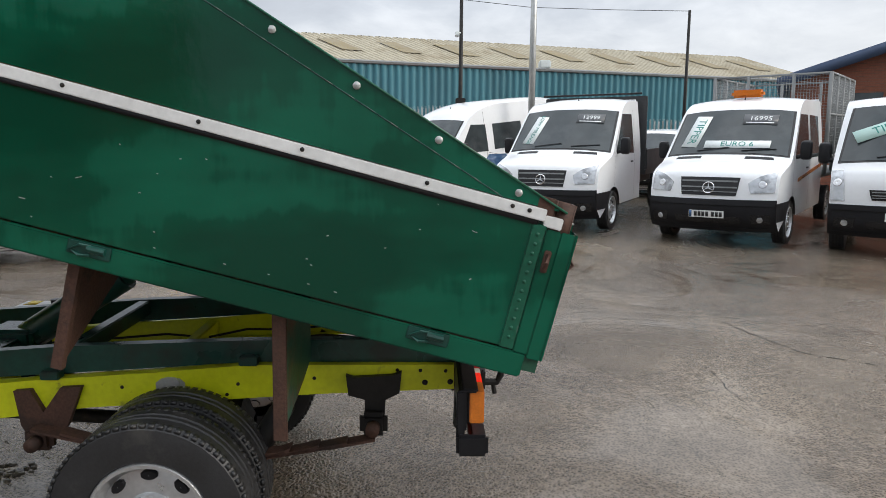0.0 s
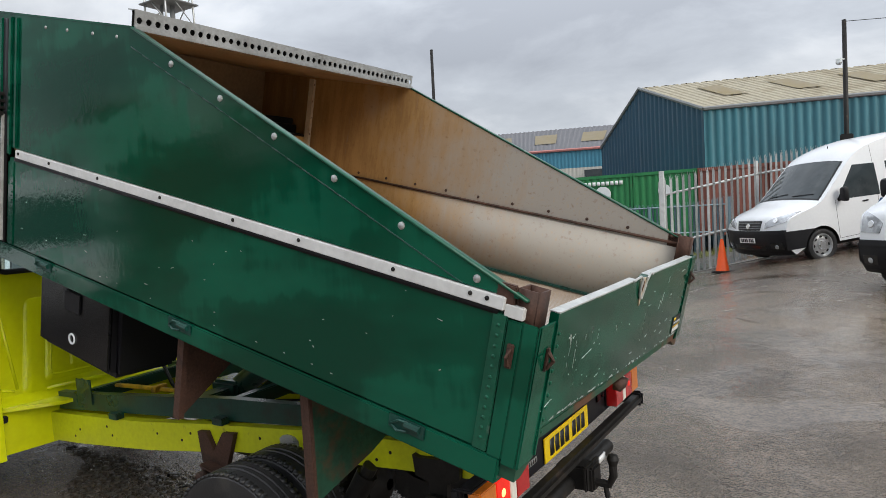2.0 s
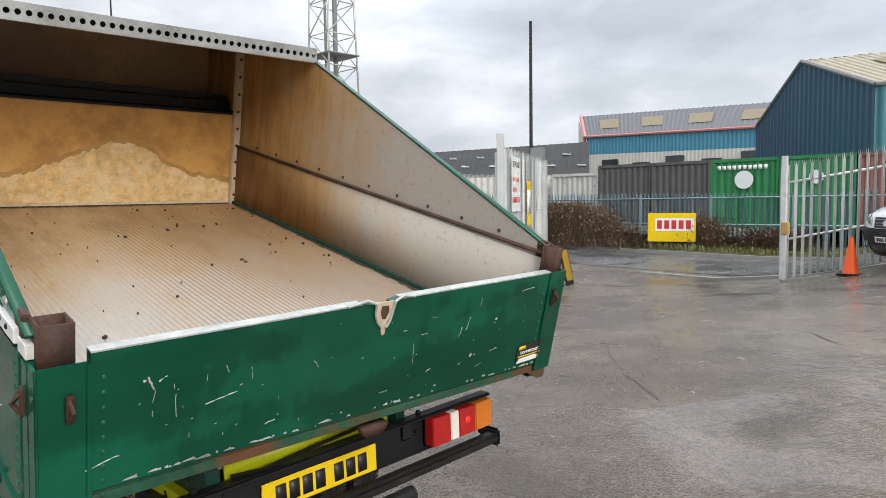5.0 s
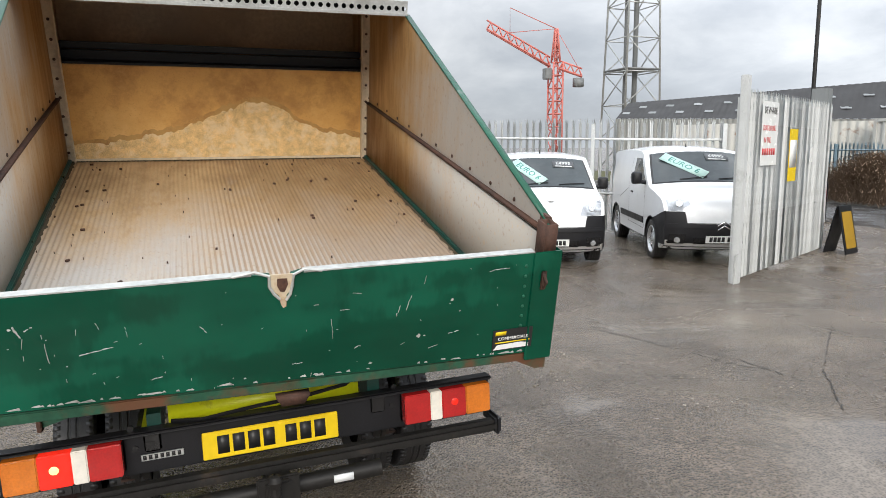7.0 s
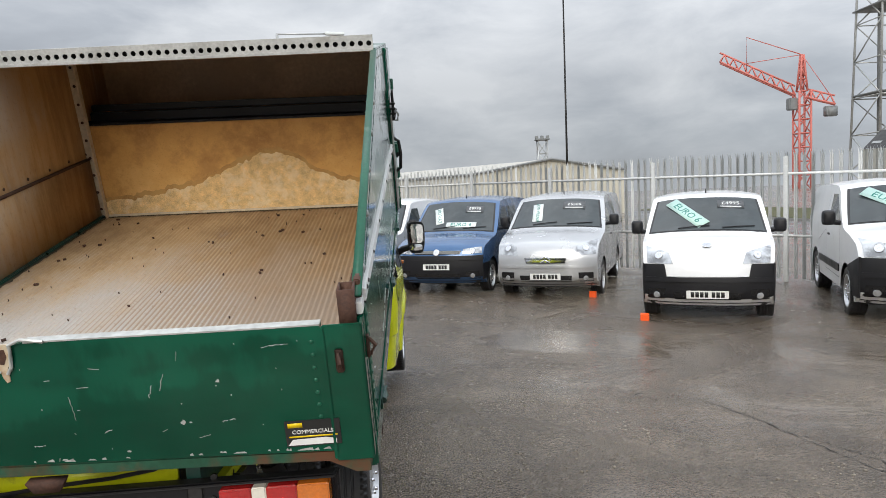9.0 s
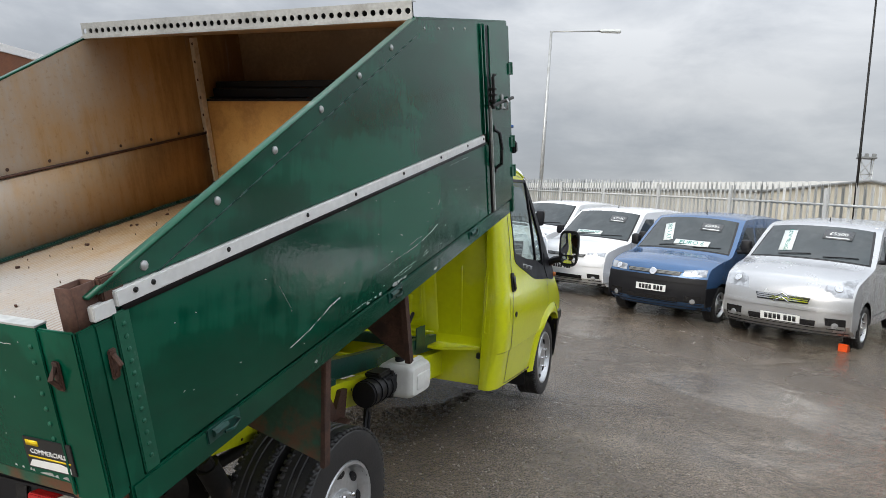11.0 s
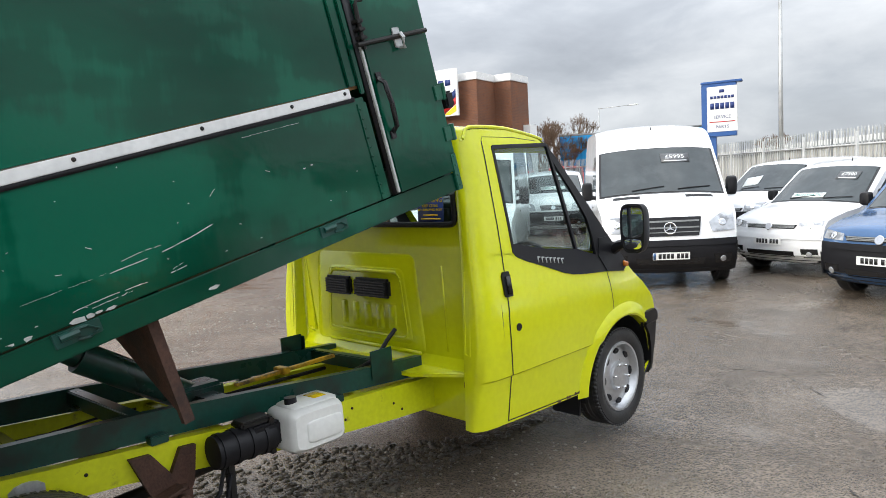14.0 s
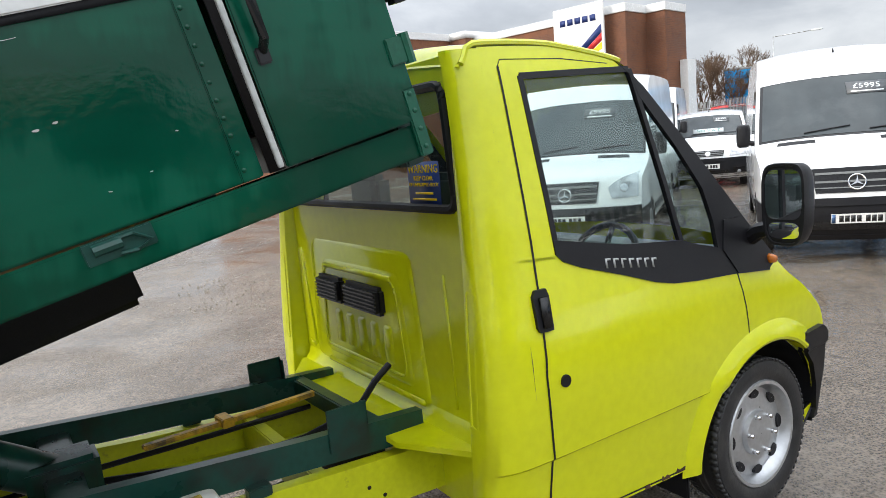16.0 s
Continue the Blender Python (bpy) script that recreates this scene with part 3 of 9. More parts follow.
def pod(bm, c, a, b, rings, axis="y", n=28, e=0.45):
    """Rounded-rectangle rings of half sizes a by b, joined and closed at both ends; rings are (offset, scale)."""
    loops = []
    for o, k in rings:
        lp = []
        for i in range(n):
            t = 2 * math.pi * i / n
            ct, st = math.cos(t), math.sin(t)
            p = a * k * math.copysign(abs(ct) ** e, ct)
            q = b * (1 - (1 - k) * a / b) * math.copysign(abs(st) ** e, st)
            lp.append(bm.verts.new((c[0] + p, c[1] + o, c[2] + q) if axis == "y" else (c[0] + o, c[1] + p, c[2] + q)))
        loops.append(lp)
    fs = [bm.faces.new(loops[0]), bm.faces.new(loops[-1])]
    for u, v in zip(loops, loops[1:]):
        fs += [bm.faces.new((u[i], u[(i + 1) % n], v[(i + 1) % n], v[i])) for i in range(n)]
    bmesh.ops.recalc_face_normals(bm, faces=fs)


def mirror_unit(v, x, y, z, sgn, size=(0.20, 0.10, 0.26), M=None, glass_dir=1, two=False):
    a, d, b = size[0] / 2, size[1] * glass_dir, size[2] / 2
    bm = B()
    pod(bm, (x, y, z), a, b, [(-d * 0.55, 0.5), (-d * 0.42, 0.78), (-d * 0.1, 0.95), (d * 0.3, 1.0), (d * 0.5, 0.98), (d * 0.5, 0.88), (d * 0.44, 0.86)])
    if two:
        for vt in bm.verts:
            f = max(0.0, (z - vt.co.z) / b - 0.3)
            vt.co.x = x + (vt.co.x - x) * (1 - 0.22 * f)
    tube(bm, [(x - sgn * a * 0.7, y, z - b * 0.6), (x - sgn * (a + 0.05), y - 0.01 * glass_dir, z - b * 0.72), (x - sgn * (a + 0.11), y - 0.03 * glass_dir, z - b * 0.95)], 0.034)
    h = part("door_mirror", bm, BLACK, v, "black plastic door mirror", M)
    bm = B()
    gy = d * 0.462
    pod(bm, (x, y, z + (b * 0.24 if two else 0)), a * 0.83, b * (0.60 if two else 0.84), [(gy - 0.002, 1), (gy, 1)])
    part("mirror_glass", bm, MIRROR, h, "mirror glass", M)
    if two:
        bm = B()
        pod(bm, (x, y, z - b * 0.62), a * 0.70, b * 0.20, [(gy - 0.002, 1), (gy, 1), (gy + 0.004 * glass_dir, 0.6)], e=0.6)
        part("mirror_glass", bm, MIRROR, h, "small wide-angle mirror glass", M)


def number_plate(v, m, yellow=False, blue=False):
    """A UK number plate whose characters are plain bars; m: x across, y up, z outwards."""
    bm = B()
    box(bm, -0.26, 0.26, -0.0555, 0.0555, 0, 0.006, 0.003, m)
    pl = part("number_plate", bm, PLATE_Y if yellow else PLATE_W, v, "yellow number plate" if yellow else "white number plate")
    x = -0.205 if not blue else -0.18
    for k in range(7):
        w = 0.044
        bm = B()
        box(bm, x, x + w, -0.036, 0.036, 0.0062, 0.0075, 0, m)
        part("character_bar", bm, INK, pl)
        x += w + 0.013 + (0.028 if k == 3 else 0)
    if blue:
        bm = B()
        box(bm, -0.255, -0.215, -0.05, 0.05, 0.0062, 0.0072, 0, m)
        part("plate_band", bm, BLUE, pl, "blue plate band")


def screen_card(v, sh, p, s, wid, hei, rot, text, size, material=CARD, ink=TEALINK, off=0.014):
    m = sh.at(p, s, off) @ RZ(rot)
    bm = B()
    box(bm, -wid / 2, wid / 2, -hei / 2, hei / 2, -0.002, 0.002, 0, m)
    c = part("sales_card", bm, material, v, "printed sales card behind the windscreen")
    if text:
        words("card_lettering", text, size, ink, c, m @ T(0, 0, 0.004) @ RZ(-90 if hei > wid else 0))
    return c


def price_card(v, sh, p, s, text, size=0.11, wid=0.42, hei=0.2, off=0.012):
    m = sh.at(p, s, off)
    bm = B()
    box(bm, -wid / 2, wid / 2, -hei / 2, hei / 2, -0.002, 0.002, 0, m)
    c = part("price_card", bm, PRICEC, v, "grey price card behind the windscreen")
    words("price_lettering", text, size, WHITEINK, c, m @ T(0, 0.02, 0.004))
    bm = B()
    box(bm, -wid * 0.4, wid * 0.4, -hei * 0.38, -hei * 0.28, 0.002, 0.004, 0, m)
    part("small_print_bar", bm, WHITEINK, c)

# ---- parked vans ----
def place(x, y, phi, z=None):
    """Stands a vehicle on the yard with its nose at (x, y), looking along phi degrees."""
    h = Vector((math.cos(radians(phi)), math.sin(radians(phi)), 0))
    b = Vector((x, y, 0)) - 2.8 * h
    z0, z1 = gz(x, y), gz(b.x, b.y)
    if z is not None:
        z0, z1 = z, z
    tilt = math.degrees(math.atan2(z1 - z0, 2.8))
    return T(x, y, z0) @ RZ(phi + 90) @ RX(tilt)


def seam(sh, bm, pts, sgn, wdt=0.006):
    for (y0, z0), (y1, z1) in zip(pts, pts[1:]):
        n = max(2, int(math.hypot(y1 - y0, z1 - z0) / 0.12))
        dy, dz = y1 - y0, z1 - z0
        l = math.hypot(dy, dz)
        ny, nz = -dz / l * wdt / 2, dy / l * wdt / 2
        row = []
        for i in range(n + 1):
            y, z = y0 + dy * i / n, z0 + dz * i / n
            row.append((bm.verts.new((sgn * (sh.w(y, z) + 0.0015), y + ny, z + nz)), bm.verts.new((sgn * (sh.w(y, z) + 0.0015), y - ny, z - nz))))
        for a, b in zip(row, row[1:]):
            bm.faces.new((a[0], b[0], b[1], a[1]))


def van(name, label, m, prof, W, L, belt, top, tum, paint, sill=0.30, axles=((0.75, 0.30), (3.2, 0.30)), bumper=BLACK, bump_p=2.7, wrap_z=0.62, grille=(2.95, 3.75, 0.42), lamp=((2.9, 0.62), (4.25, 0.60), (4.0, 0.97), (3.0, 0.97)), glass_s=(0.90, 0.86), windows=(), plate=(1.9, 0.0), blue=False, badge="disc", cards=(), nose=(0.9, 0.10), group="parked vans", wheel_style="slots", rubbing=True, tailbox=True, lower_grille=True, seams=(), corner_p=0, vents=False):
    v = thing(name, label, "van", group, m)
    prof = [(y, z, c * 0.66, d) for y, z, c, d in prof]
    sh = Shell(prof, W, belt, top, tum, nose[0], nose[1] * 0.7)
    bm = sh.skin(0, None, 3, 14)
    ol = sh.outline(L, sill, [(a, r + 0.065, r) for a, r in axles])
    for s in (-1, 1):
        sh.side(ol, s, bm=bm)
    zt = prof[-1][1] - 0.02
    if tailbox:
        prism(bm, [(-W * 0.97, sill), (W * 0.97, sill), (W * 0.96, belt), (sh.w(L, zt) * 0.97, zt), (-sh.w(L, zt) * 0.97, zt), (-W * 0.96, belt)], "y", L - 0.05, L - 0.01)
    bmesh.ops.remove_doubles(bm, verts=bm.verts[:], dist=0.002)
    body = part("body", bm, paint, v)
    bm = B()
    box(bm, -W * 0.86, W * 0.86, 0.25, L - 0.06, sill - 0.08, min(belt * 0.8, 0.9), 0.02)
    part("underbody", bm, BLACK_MET, v, "dark underbody")
    for a, r in axles:
        for s in (-1, 1):
            wheel(v, s * (W - 0.11), a, r, r, 0.20, s, r * 0.68, style=wheel_style)
    # bumper with its wraps
    ar = axles[0][0] - axles[0][1] - 0.07
    bm = sh.patch((0, -1), (bump_p, -1), (bump_p, 1), (0, 1), 0.014, 8, 16)
    for s in (-1, 1):
        y0 = min(y + c for y, z, c, d in prof[:3])
        ra, zc = axles[0][1] + 0.06, axles[0][1]
        rim_ = [(axles[0][0] - math.sqrt(max(ra * ra - (z - zc) ** 2, 0.0004)), z) for z in np.linspace(min(wrap_z, zc + ra * 0.95), sill, 6)]
        sh.side([(y0, sill), (y0 - 0.03, wrap_z)] + rim_, s, 0.012, 0.02, bm=bm)
    bp = part("bumper", bm, bumper, v, "moulded front bumper")
    part("bumper_step", sh.patch((bump_p - 0.32, -0.97), (bump_p - 0.04, -0.97), (bump_p - 0.04, 0.97), (bump_p - 0.32, 0.97), 0.034, 2, 16), bumper, bp)
    part("bumper_lip", sh.patch((0.05, -0.95), (0.42, -0.95), (0.42, 0.95), (0.05, 0.95), 0.022, 2, 16), BLACK, bp)
    for s in (-1, 1):
        part("fog_recess", sh.patch((0.75, s * 0.66), (1.55, s * 0.64), (1.55, s * 0.92), (0.75, s * 0.92), 0.020, 2, 4), BLACK_GL, bp)
        bm = B()
        lathe(bm, [(0.045, 0), (0.042, 0.006), (0.001, 0.010)], sh.at(1.15, s * 0.78, 0.022), 14)
        part("fog_lamp", bm, LAMP, bp)
    if corner_p:
        for s in (-1, 1):
            part("bumper_corner", sh.patch((bump_p - 0.5, s * 0.60), (corner_p, s * 0.66), (corner_p, s * 1.0), (bump_p - 0.5, s * 1.0), 0.016, 4, 6), bumper, bp)
    if vents:
        for s in (-1, 1):
            part("scuttle_vent", sh.patch((5.70, s * 0.34), (5.88, s * 0.34), (5.90, s * 0.74), (5.72, s * 0.76), 0.006, 2, 6), BLACK, v, "black scuttle vent")
    if len(axles) > 1 and not seams:
        seams = [[(axles[0][0] + 0.42, 0.42), (axles[0][0] + 0.40, belt + 0.02)], [(axles[0][0] + 1.45, 0.40), (axles[0][0] + 1.45, top - 0.22)], [(axles[0][0] + 1.5, 0.44), (axles[0][0] + 0.45, 0.42)], [(axles[1][0] - 0.3, 0.80), (axles[0][0] + 1.5, belt - 0.05)]]
    for s in (-1, 1):
        bm = B()
        yh, zh = axles[0][0] + (1.25 if top < 2.1 else 1.12), belt - 0.10
        box(bm, -0.012, 0.018, -0.07, 0.07, -0.015, 0.015, 0.006, T(s * sh.w(yh, zh), yh, zh))
        part("door_handle", bm, BLACK, v)
    if lower_grille:
        part("air_intake", sh.patch((0.75, -0.5), (1.35, -0.52), (1.35, 0.52), (0.75, 0.5), 0.020, 3, 8), BLACK_GL, bp)
    if grille:
        g0, g1, gs = grille
        gr = part("grille", sh.patch((g0, -gs * 0.92), (g1, -gs), (g1, gs), (g0, gs * 0.92), 0.012, 4, 10), BLACK_GL, v, "dark grille")
        for k in range(3):
            q = g0 + (g1 - g0) * (k + 0.8) / 3.6
            part("grille_bar", sh.patch((q, -gs * 0.93), (q + 0.07, -gs * 0.93), (q + 0.07, gs * 0.93), (q, gs * 0.93), 0.022, 1, 10), CHROME if badge == "chev" else GREYMET, gr)
    for s in (-1, 1):
        c = [(p, s * t) for p, t in lamp]
        hl = part("headlamp", sh.patch(c[0], c[1], c[2], c[3], 0.010, 5, 5), LAMP, v, "clear headlamp")
        bm = B()
        pm, smid = sum(p for p, t in lamp) / 4, s * sum(t for p, t in lamp) / 4
        mm = sh.at(pm, smid, 0.012)
        lathe(bm, [(0.055, 0), (0.05, 0.006), (0.03, 0.008), (0.001, 0.005)], mm, 14)
        part("headlamp_bowl", bm, CHROME, hl)
    # windscreen
    part("screen_seal", sh.patch((6.0, -glass_s[0] - 0.035), (7.04, -glass_s[1] - 0.04), (7.04, glass_s[1] + 0.04), (6.0, glass_s[0] + 0.035), 0.004, 6, 12), BLACK_GL, v, "black windscreen surround")
    ws = part("windscreen", sh.patch((6.06, -glass_s[0]), (7.0, -glass_s[1]), (7.0, glass_s[1]), (6.06, glass_s[0]), 0.009, 6, 12), GLASS_DK, v, "windscreen")
    for s in (-0.45, 0.25):
        bm = B()
        tube(bm, [sh.S(6.12, s, 0.02), sh.S(6.16, s + 0.25, 0.022), sh.S(6.2, s + 0.5, 0.02)], 0.008, 5)
        part("wiper", bm, BLACK, ws)
    for s in (-1, 1):
        for k, w in enumerate(windows):
            part("side_window", sh.side(list(w), s, 0.004, 0.02), GLASS_DK, v, "side window")
        if windows:
            ya, za = windows[0][0]
            mirror_unit(v, s * (sh.w(ya, za) + 0.13), ya + 0.06, za + 0.10, s, (0.17, 0.09, 0.20 if top < 2.1 else 0.30))
    bm = B()
    for s in (-1, 1):
        for pts in seams:
            seam(sh, bm, pts, s, 0.008)
    if seams:
        part("panel_gap", bm, BLACK, v, kind="stuff")
    if rubbing:
        for s in (-1, 1):
            part("rubbing_strip", sh.side([(axles[0][0] + 0.45, 0.50), (axles[1][0] - 0.42, 0.50), (axles[1][0] - 0.42, 0.60), (axles[0][0] + 0.45, 0.60)], s, 0.012, 0.02), BLACK, v, "black rubbing strip")
    number_plate(v, sh.at(plate[0], 0, 0.03 if bump_p > plate[0] else 0.02), blue=blue)
    if badge:
        mm = sh.at((grille[0] + grille[1]) / 2 if grille and badge != "hood" else 4.3, 0, 0.026)
        bm = B()
        if badge == "star":
            lathe(bm, [(0.075, 0), (0.083, 0.006), (0.091, 0.0), (0.083, -0.004), (0.075, 0)], mm, 24)
            for k in range(3):
                q = mm @ RZ(120 * k)
                prism(bm, [(-0.012, 0.0), (0.012, 0.0), (0.0, 0.08)], "z", -0.002, 0.006)
                bmesh.ops.transform(bm, matrix=q, verts=bm.verts[-6:])
        elif badge == "chev":
            for dz in (-0.03, 0.03):
                vs = prism(bm, [(-0.10, dz - 0.03), (0, dz + 0.03), (0.10, dz - 0.03), (0.10, dz - 0.012), (0, dz + 0.05), (-0.10, dz - 0.012)], "z", 0, 0.008)
                bmesh.ops.transform(bm, matrix=mm, verts=bm.verts[-12:])
        else:
            lathe(bm, [(0.001, 0.006), (0.055, 0.006), (0.062, 0), (0.062, -0.01)], mm, 20)
        part("badge", bm, CHROME, v, "chrome maker's badge")
    for c in cards:
        if c[0] == "price":
            price_card(v, sh, *c[1:])
        else:
            screen_card(v, sh, *c[1:])
    bm = B()
    a = sh.S(8.2, 0.0, 0)
    cyl(bm, a, a + Vector((0, 0.02, 0.06)), 0.012, 0.005, 6)
    part("roof_aerial", bm, BLACK, v)
    return v, sh


P_SMALL = [(.17, .22, .30, 0), (.02, .36, .24, 0), (.0, .55, .22, 0), (.03, .78, .22, 0), (.12, .97, .24, .03), (.45, 1.09, .22, .05), (.85, 1.17, .20, .05), (1.50, 1.62, .12, .06), (1.8, 1.69, .05, .06), (2.6, 1.72, 0, .07), (3.65, 1.67, 0, .07), (3.86, 1.45, 0, .05)]
WIN_SMALL = [[(1.12, 1.12), (2.02, 1.14), (1.98, 1.52), (1.66, 1.52)]]
P_CADDY = [(.17, .22, .32, 0), (.02, .36, .26, 0), (.0, .55, .24, 0), (.03, .78, .24, 0), (.12, .94, .26, .03), (.50, 1.06, .24, .05), (.98, 1.15, .20, .05), (1.70, 1.70, .12, .06), (2.0, 1.78, .05, .06), (2.9, 1.82, 0, .07), (4.25, 1.78, 0, .07), (4.4, 1.5, 0, .05)]
WIN_CADDY = [[(1.30, 1.14), (2.25, 1.14), (2.20, 1.58), (1.85, 1.58)]]
P_BERL = [(.17, .20, .32, 0), (.02, .34, .26, 0), (.0, .55, .24, 0), (.02, .74, .24, 0), (.12, .94, .28, .03), (.50, 1.08, .26, .05), (.92, 1.18, .22, .05), (1.62, 1.66, .12, .06), (1.95, 1.75, .05, .06), (2.9, 1.80, 0, .07), (4.2, 1.78, 0, .07), (4.38, 1.5, 0, .05)]
WIN_BERL = [[(1.28, 1.17), (2.2, 1.17), (2.15, 1.58), (1.80, 1.56)], [(2.3, 1.17), (3.0, 1.19), (2.98, 1.58), (2.28, 1.58)]]
P_SPR = [(.14, .27, .32, 0), (.02, .44, .28, 0), (.0, .62, .26, 0), (.04, .86, .24, 0), (.12, 1.13, .24, .03), (.42, 1.27, .22, .06), (.80, 1.40, .18, .06), (1.52, 2.10, .12, .06), (1.85, 2.27, .06, .06), (2.3, 2.33, 0, .06), (2.75, 2.33, 0, .06)]
WIN_SPR = [[(1.12, 1.36), (2.25, 1.30), (2.22, 2.02), (1.62, 2.02)]]
P_SPRH = P_SPR[:8] + [(1.9, 2.40, .06, .07), (2.6, 2.53, 0, .08), (5.6, 2.55, 0, .08), (5.9, 2.35, 0, .06)]
LAMP_SPR = ((2.92, 0.63), (3.5, 0.58), (4.4, 0.95), (3.0, 0.96))
LAMP_SM = ((3.05, 0.52), (3.75, 0.58), (4.5, 0.94), (3.1, 0.93))
RY_PHI = 249

van("parked_van", "white small panel van with a charcoal bumper", place(5.16, 7.05, RY_PHI - 1) @ Matrix.Scale(1.07, 4), P_SMALL, 0.85, 3.86, 1.05, 1.72, 0.13, WHITE, grille=(1.95, 2.35, 0.5), bump_p=2.35, corner_p=3.02, wrap_z=0.80, lamp=LAMP_SM, windows=WIN_SMALL, plate=(1.25, 0), badge="hood", cards=[("card", 6.52, -0.32, 0.74, 0.20, -50, "EURO 6", 0.16, CARD_G), ("price", 6.72, 0.42, "£4995", 0.10, 0.36, 0.17)])
van("parked_van", "white small panel van beside the open gate", place(8.01, 6.38, RY_PHI - 1) @ Matrix.Scale(1.09, 4) @ Matrix.Scale(1.06, 4), P_SMALL, 0.85, 3.86, 1.05, 1.72, 0.13, WHITE, grille=(1.95, 2.35, 0.5), bump_p=2.35, corner_p=3.02, wrap_z=0.80, lamp=LAMP_SM, windows=WIN_SMALL, plate=(1.25, 0), badge="chev", cards=[("card", 6.52, -0.30, 0.78, 0.20, -42, "EURO 6", 0.16, CARD_G), ("price", 6.75, 0.40, "£4995", 0.10, 0.36, 0.17)])
van("parked_van", "silver-grey panel van with an orange wheel chock", place(3.33, 9.6, RY_PHI) @ Matrix.Scale(1.04, 4), P_BERL, 0.895, 4.38, 1.08, 1.80, 0.14, SILVER, bumper=SILVER, grille=(2.35, 2.75, 0.42), bump_p=2.2, wrap_z=0.5, lamp=((2.95, 0.55), (3.75, 0.60), (4.6, 0.96), (3.1, 0.97)), windows=WIN_BERL, plate=(1.3, 0), badge="chev", rubbing=False, cards=[("card", 6.5, -0.42, 0.19, 0.52, 8, "LOW MILEAGE", 0.085, CARD), ("price", 6.7, 0.35, "£5500", 0.10, 0.40, 0.22)])
van("parked_van", "blue panel van with a grey front bumper", place(1.43, 10.35, RY_PHI + 1), P_CADDY, 0.895, 4.4, 1.06, 1.82, 0.14, BLUE, grille=(2.95, 3.35, 0.55), bump_p=2.8, wrap_z=0.60, lamp=((2.95, 0.58), (3.5, 0.58), (3.8, 0.96), (3.05, 0.97)), windows=WIN_CADDY + [[(2.35, 1.14), (3.1, 1.16), (3.05, 1.58), (2.32, 1.58)]], plate=(1.95, 0), badge="disc", rubbing=False, cards=[("card", 6.25, 0.18, 0.62, 0.15, 0, "EURO 6", 0.13), ("card", 6.5, -0.42, 0.17, 0.5, 18, "NO V.A.T", 0.11, CARD), ("price", 6.68, 0.42, "£8995", 0.10, 0.36, 0.2)])
van("parked_van", "white panel van with a price card", place(-0.45, 12.1, RY_PHI) @ Matrix.Scale(0.98, 4), P_CADDY, 0.895, 4.4, 1.06, 1.82, 0.14, WHITE, bumper=WHITE, grille=(2.95, 3.35, 0.55), bump_p=2.6, wrap_z=0.50, lamp=((2.95, 0.58), (3.5, 0.58), (3.8, 0.96), (3.05, 0.97)), windows=WIN_CADDY, plate=(2.1, 0), badge="disc", rubbing=False, cards=[("card", 6.22, -0.1, 0.6, 0.12, 0, "AUTOMATIC", 0.085), ("price", 6.68, 0.42, "£7500", 0.10, 0.36, 0.2)])
van("parked_van", "white panel van at the end of the row", place(-2.5, 15.4, RY_PHI), P_CADDY, 0.895, 4.4, 1.06, 1.82, 0.14, WHITE, grille=(2.95, 3.35, 0.55), bump_p=2.9, wrap_z=0.7, lamp=((2.95, 0.58), (3.9, 0.58), (4.3, 0.96), (3.05, 0.97)), windows=WIN_CADDY, plate=(1.95, 0), badge="disc", rubbing=False, cards=[("card", 6.4, -0.3, 0.4, 0.3, 10, None, 0)])
SEAM_SPR = [[(1.02, 1.36), (1.05, 0.75), (1.35, 0.45)], [(2.33, 0.45), (2.33, 2.1)]]
van("high_roof_van", "white high-roof panel van with black bumper", place(-1.15, 10.1, 304) @ Matrix.Scale(1.01, 4), P_SPRH, 0.99, 5.9, 1.25, 2.68, 0.11, WHITE, sill=0.42, axles=((1.0, 0.345), (4.66, 0.345)), grille=(2.75, 3.75, 0.46), bump_p=2.55, wrap_z=0.70, lamp=LAMP_SPR, windows=WIN_SPR, plate=(1.5, 0), blue=True, badge="star", cards=[("price", 6.72, 0.30, "£5995", 0.12, 0.44, 0.2)], seams=SEAM_SPR, glass_s=(0.92, 0.91), vents=True)
van("high_roof_van", "white high-roof panel van with a price card", place(-3.9, 8.3, 304), P_SPRH, 0.99, 5.9, 1.25, 2.68, 0.11, WHITE, sill=0.42, axles=((1.0, 0.345), (4.66, 0.345)), grille=(2.75, 3.75, 0.46), bump_p=2.55, wrap_z=0.70, lamp=LAMP_SPR, windows=WIN_SPR, plate=(1.85, 0), badge="star", cards=[("price", 6.72, 0.30, "£9995", 0.12, 0.44, 0.2)], seams=SEAM_SPR, glass_s=(0.92, 0.91), vents=True)
van("high_roof_van", "white tall van parked farther back", place(-8.3, 14.6, 304), P_SPRH, 0.99, 5.9, 1.25, 2.68, 0.11, WHITE, sill=0.42, axles=((1.0, 0.345), (4.66, 0.345)), grille=(2.75, 3.75, 0.46), bump_p=2.55, wrap_z=0.70, lamp=LAMP_SPR, windows=WIN_SPR, plate=(1.85, 0), badge="star", seams=SEAM_SPR, glass_s=(0.92, 0.91), vents=True)
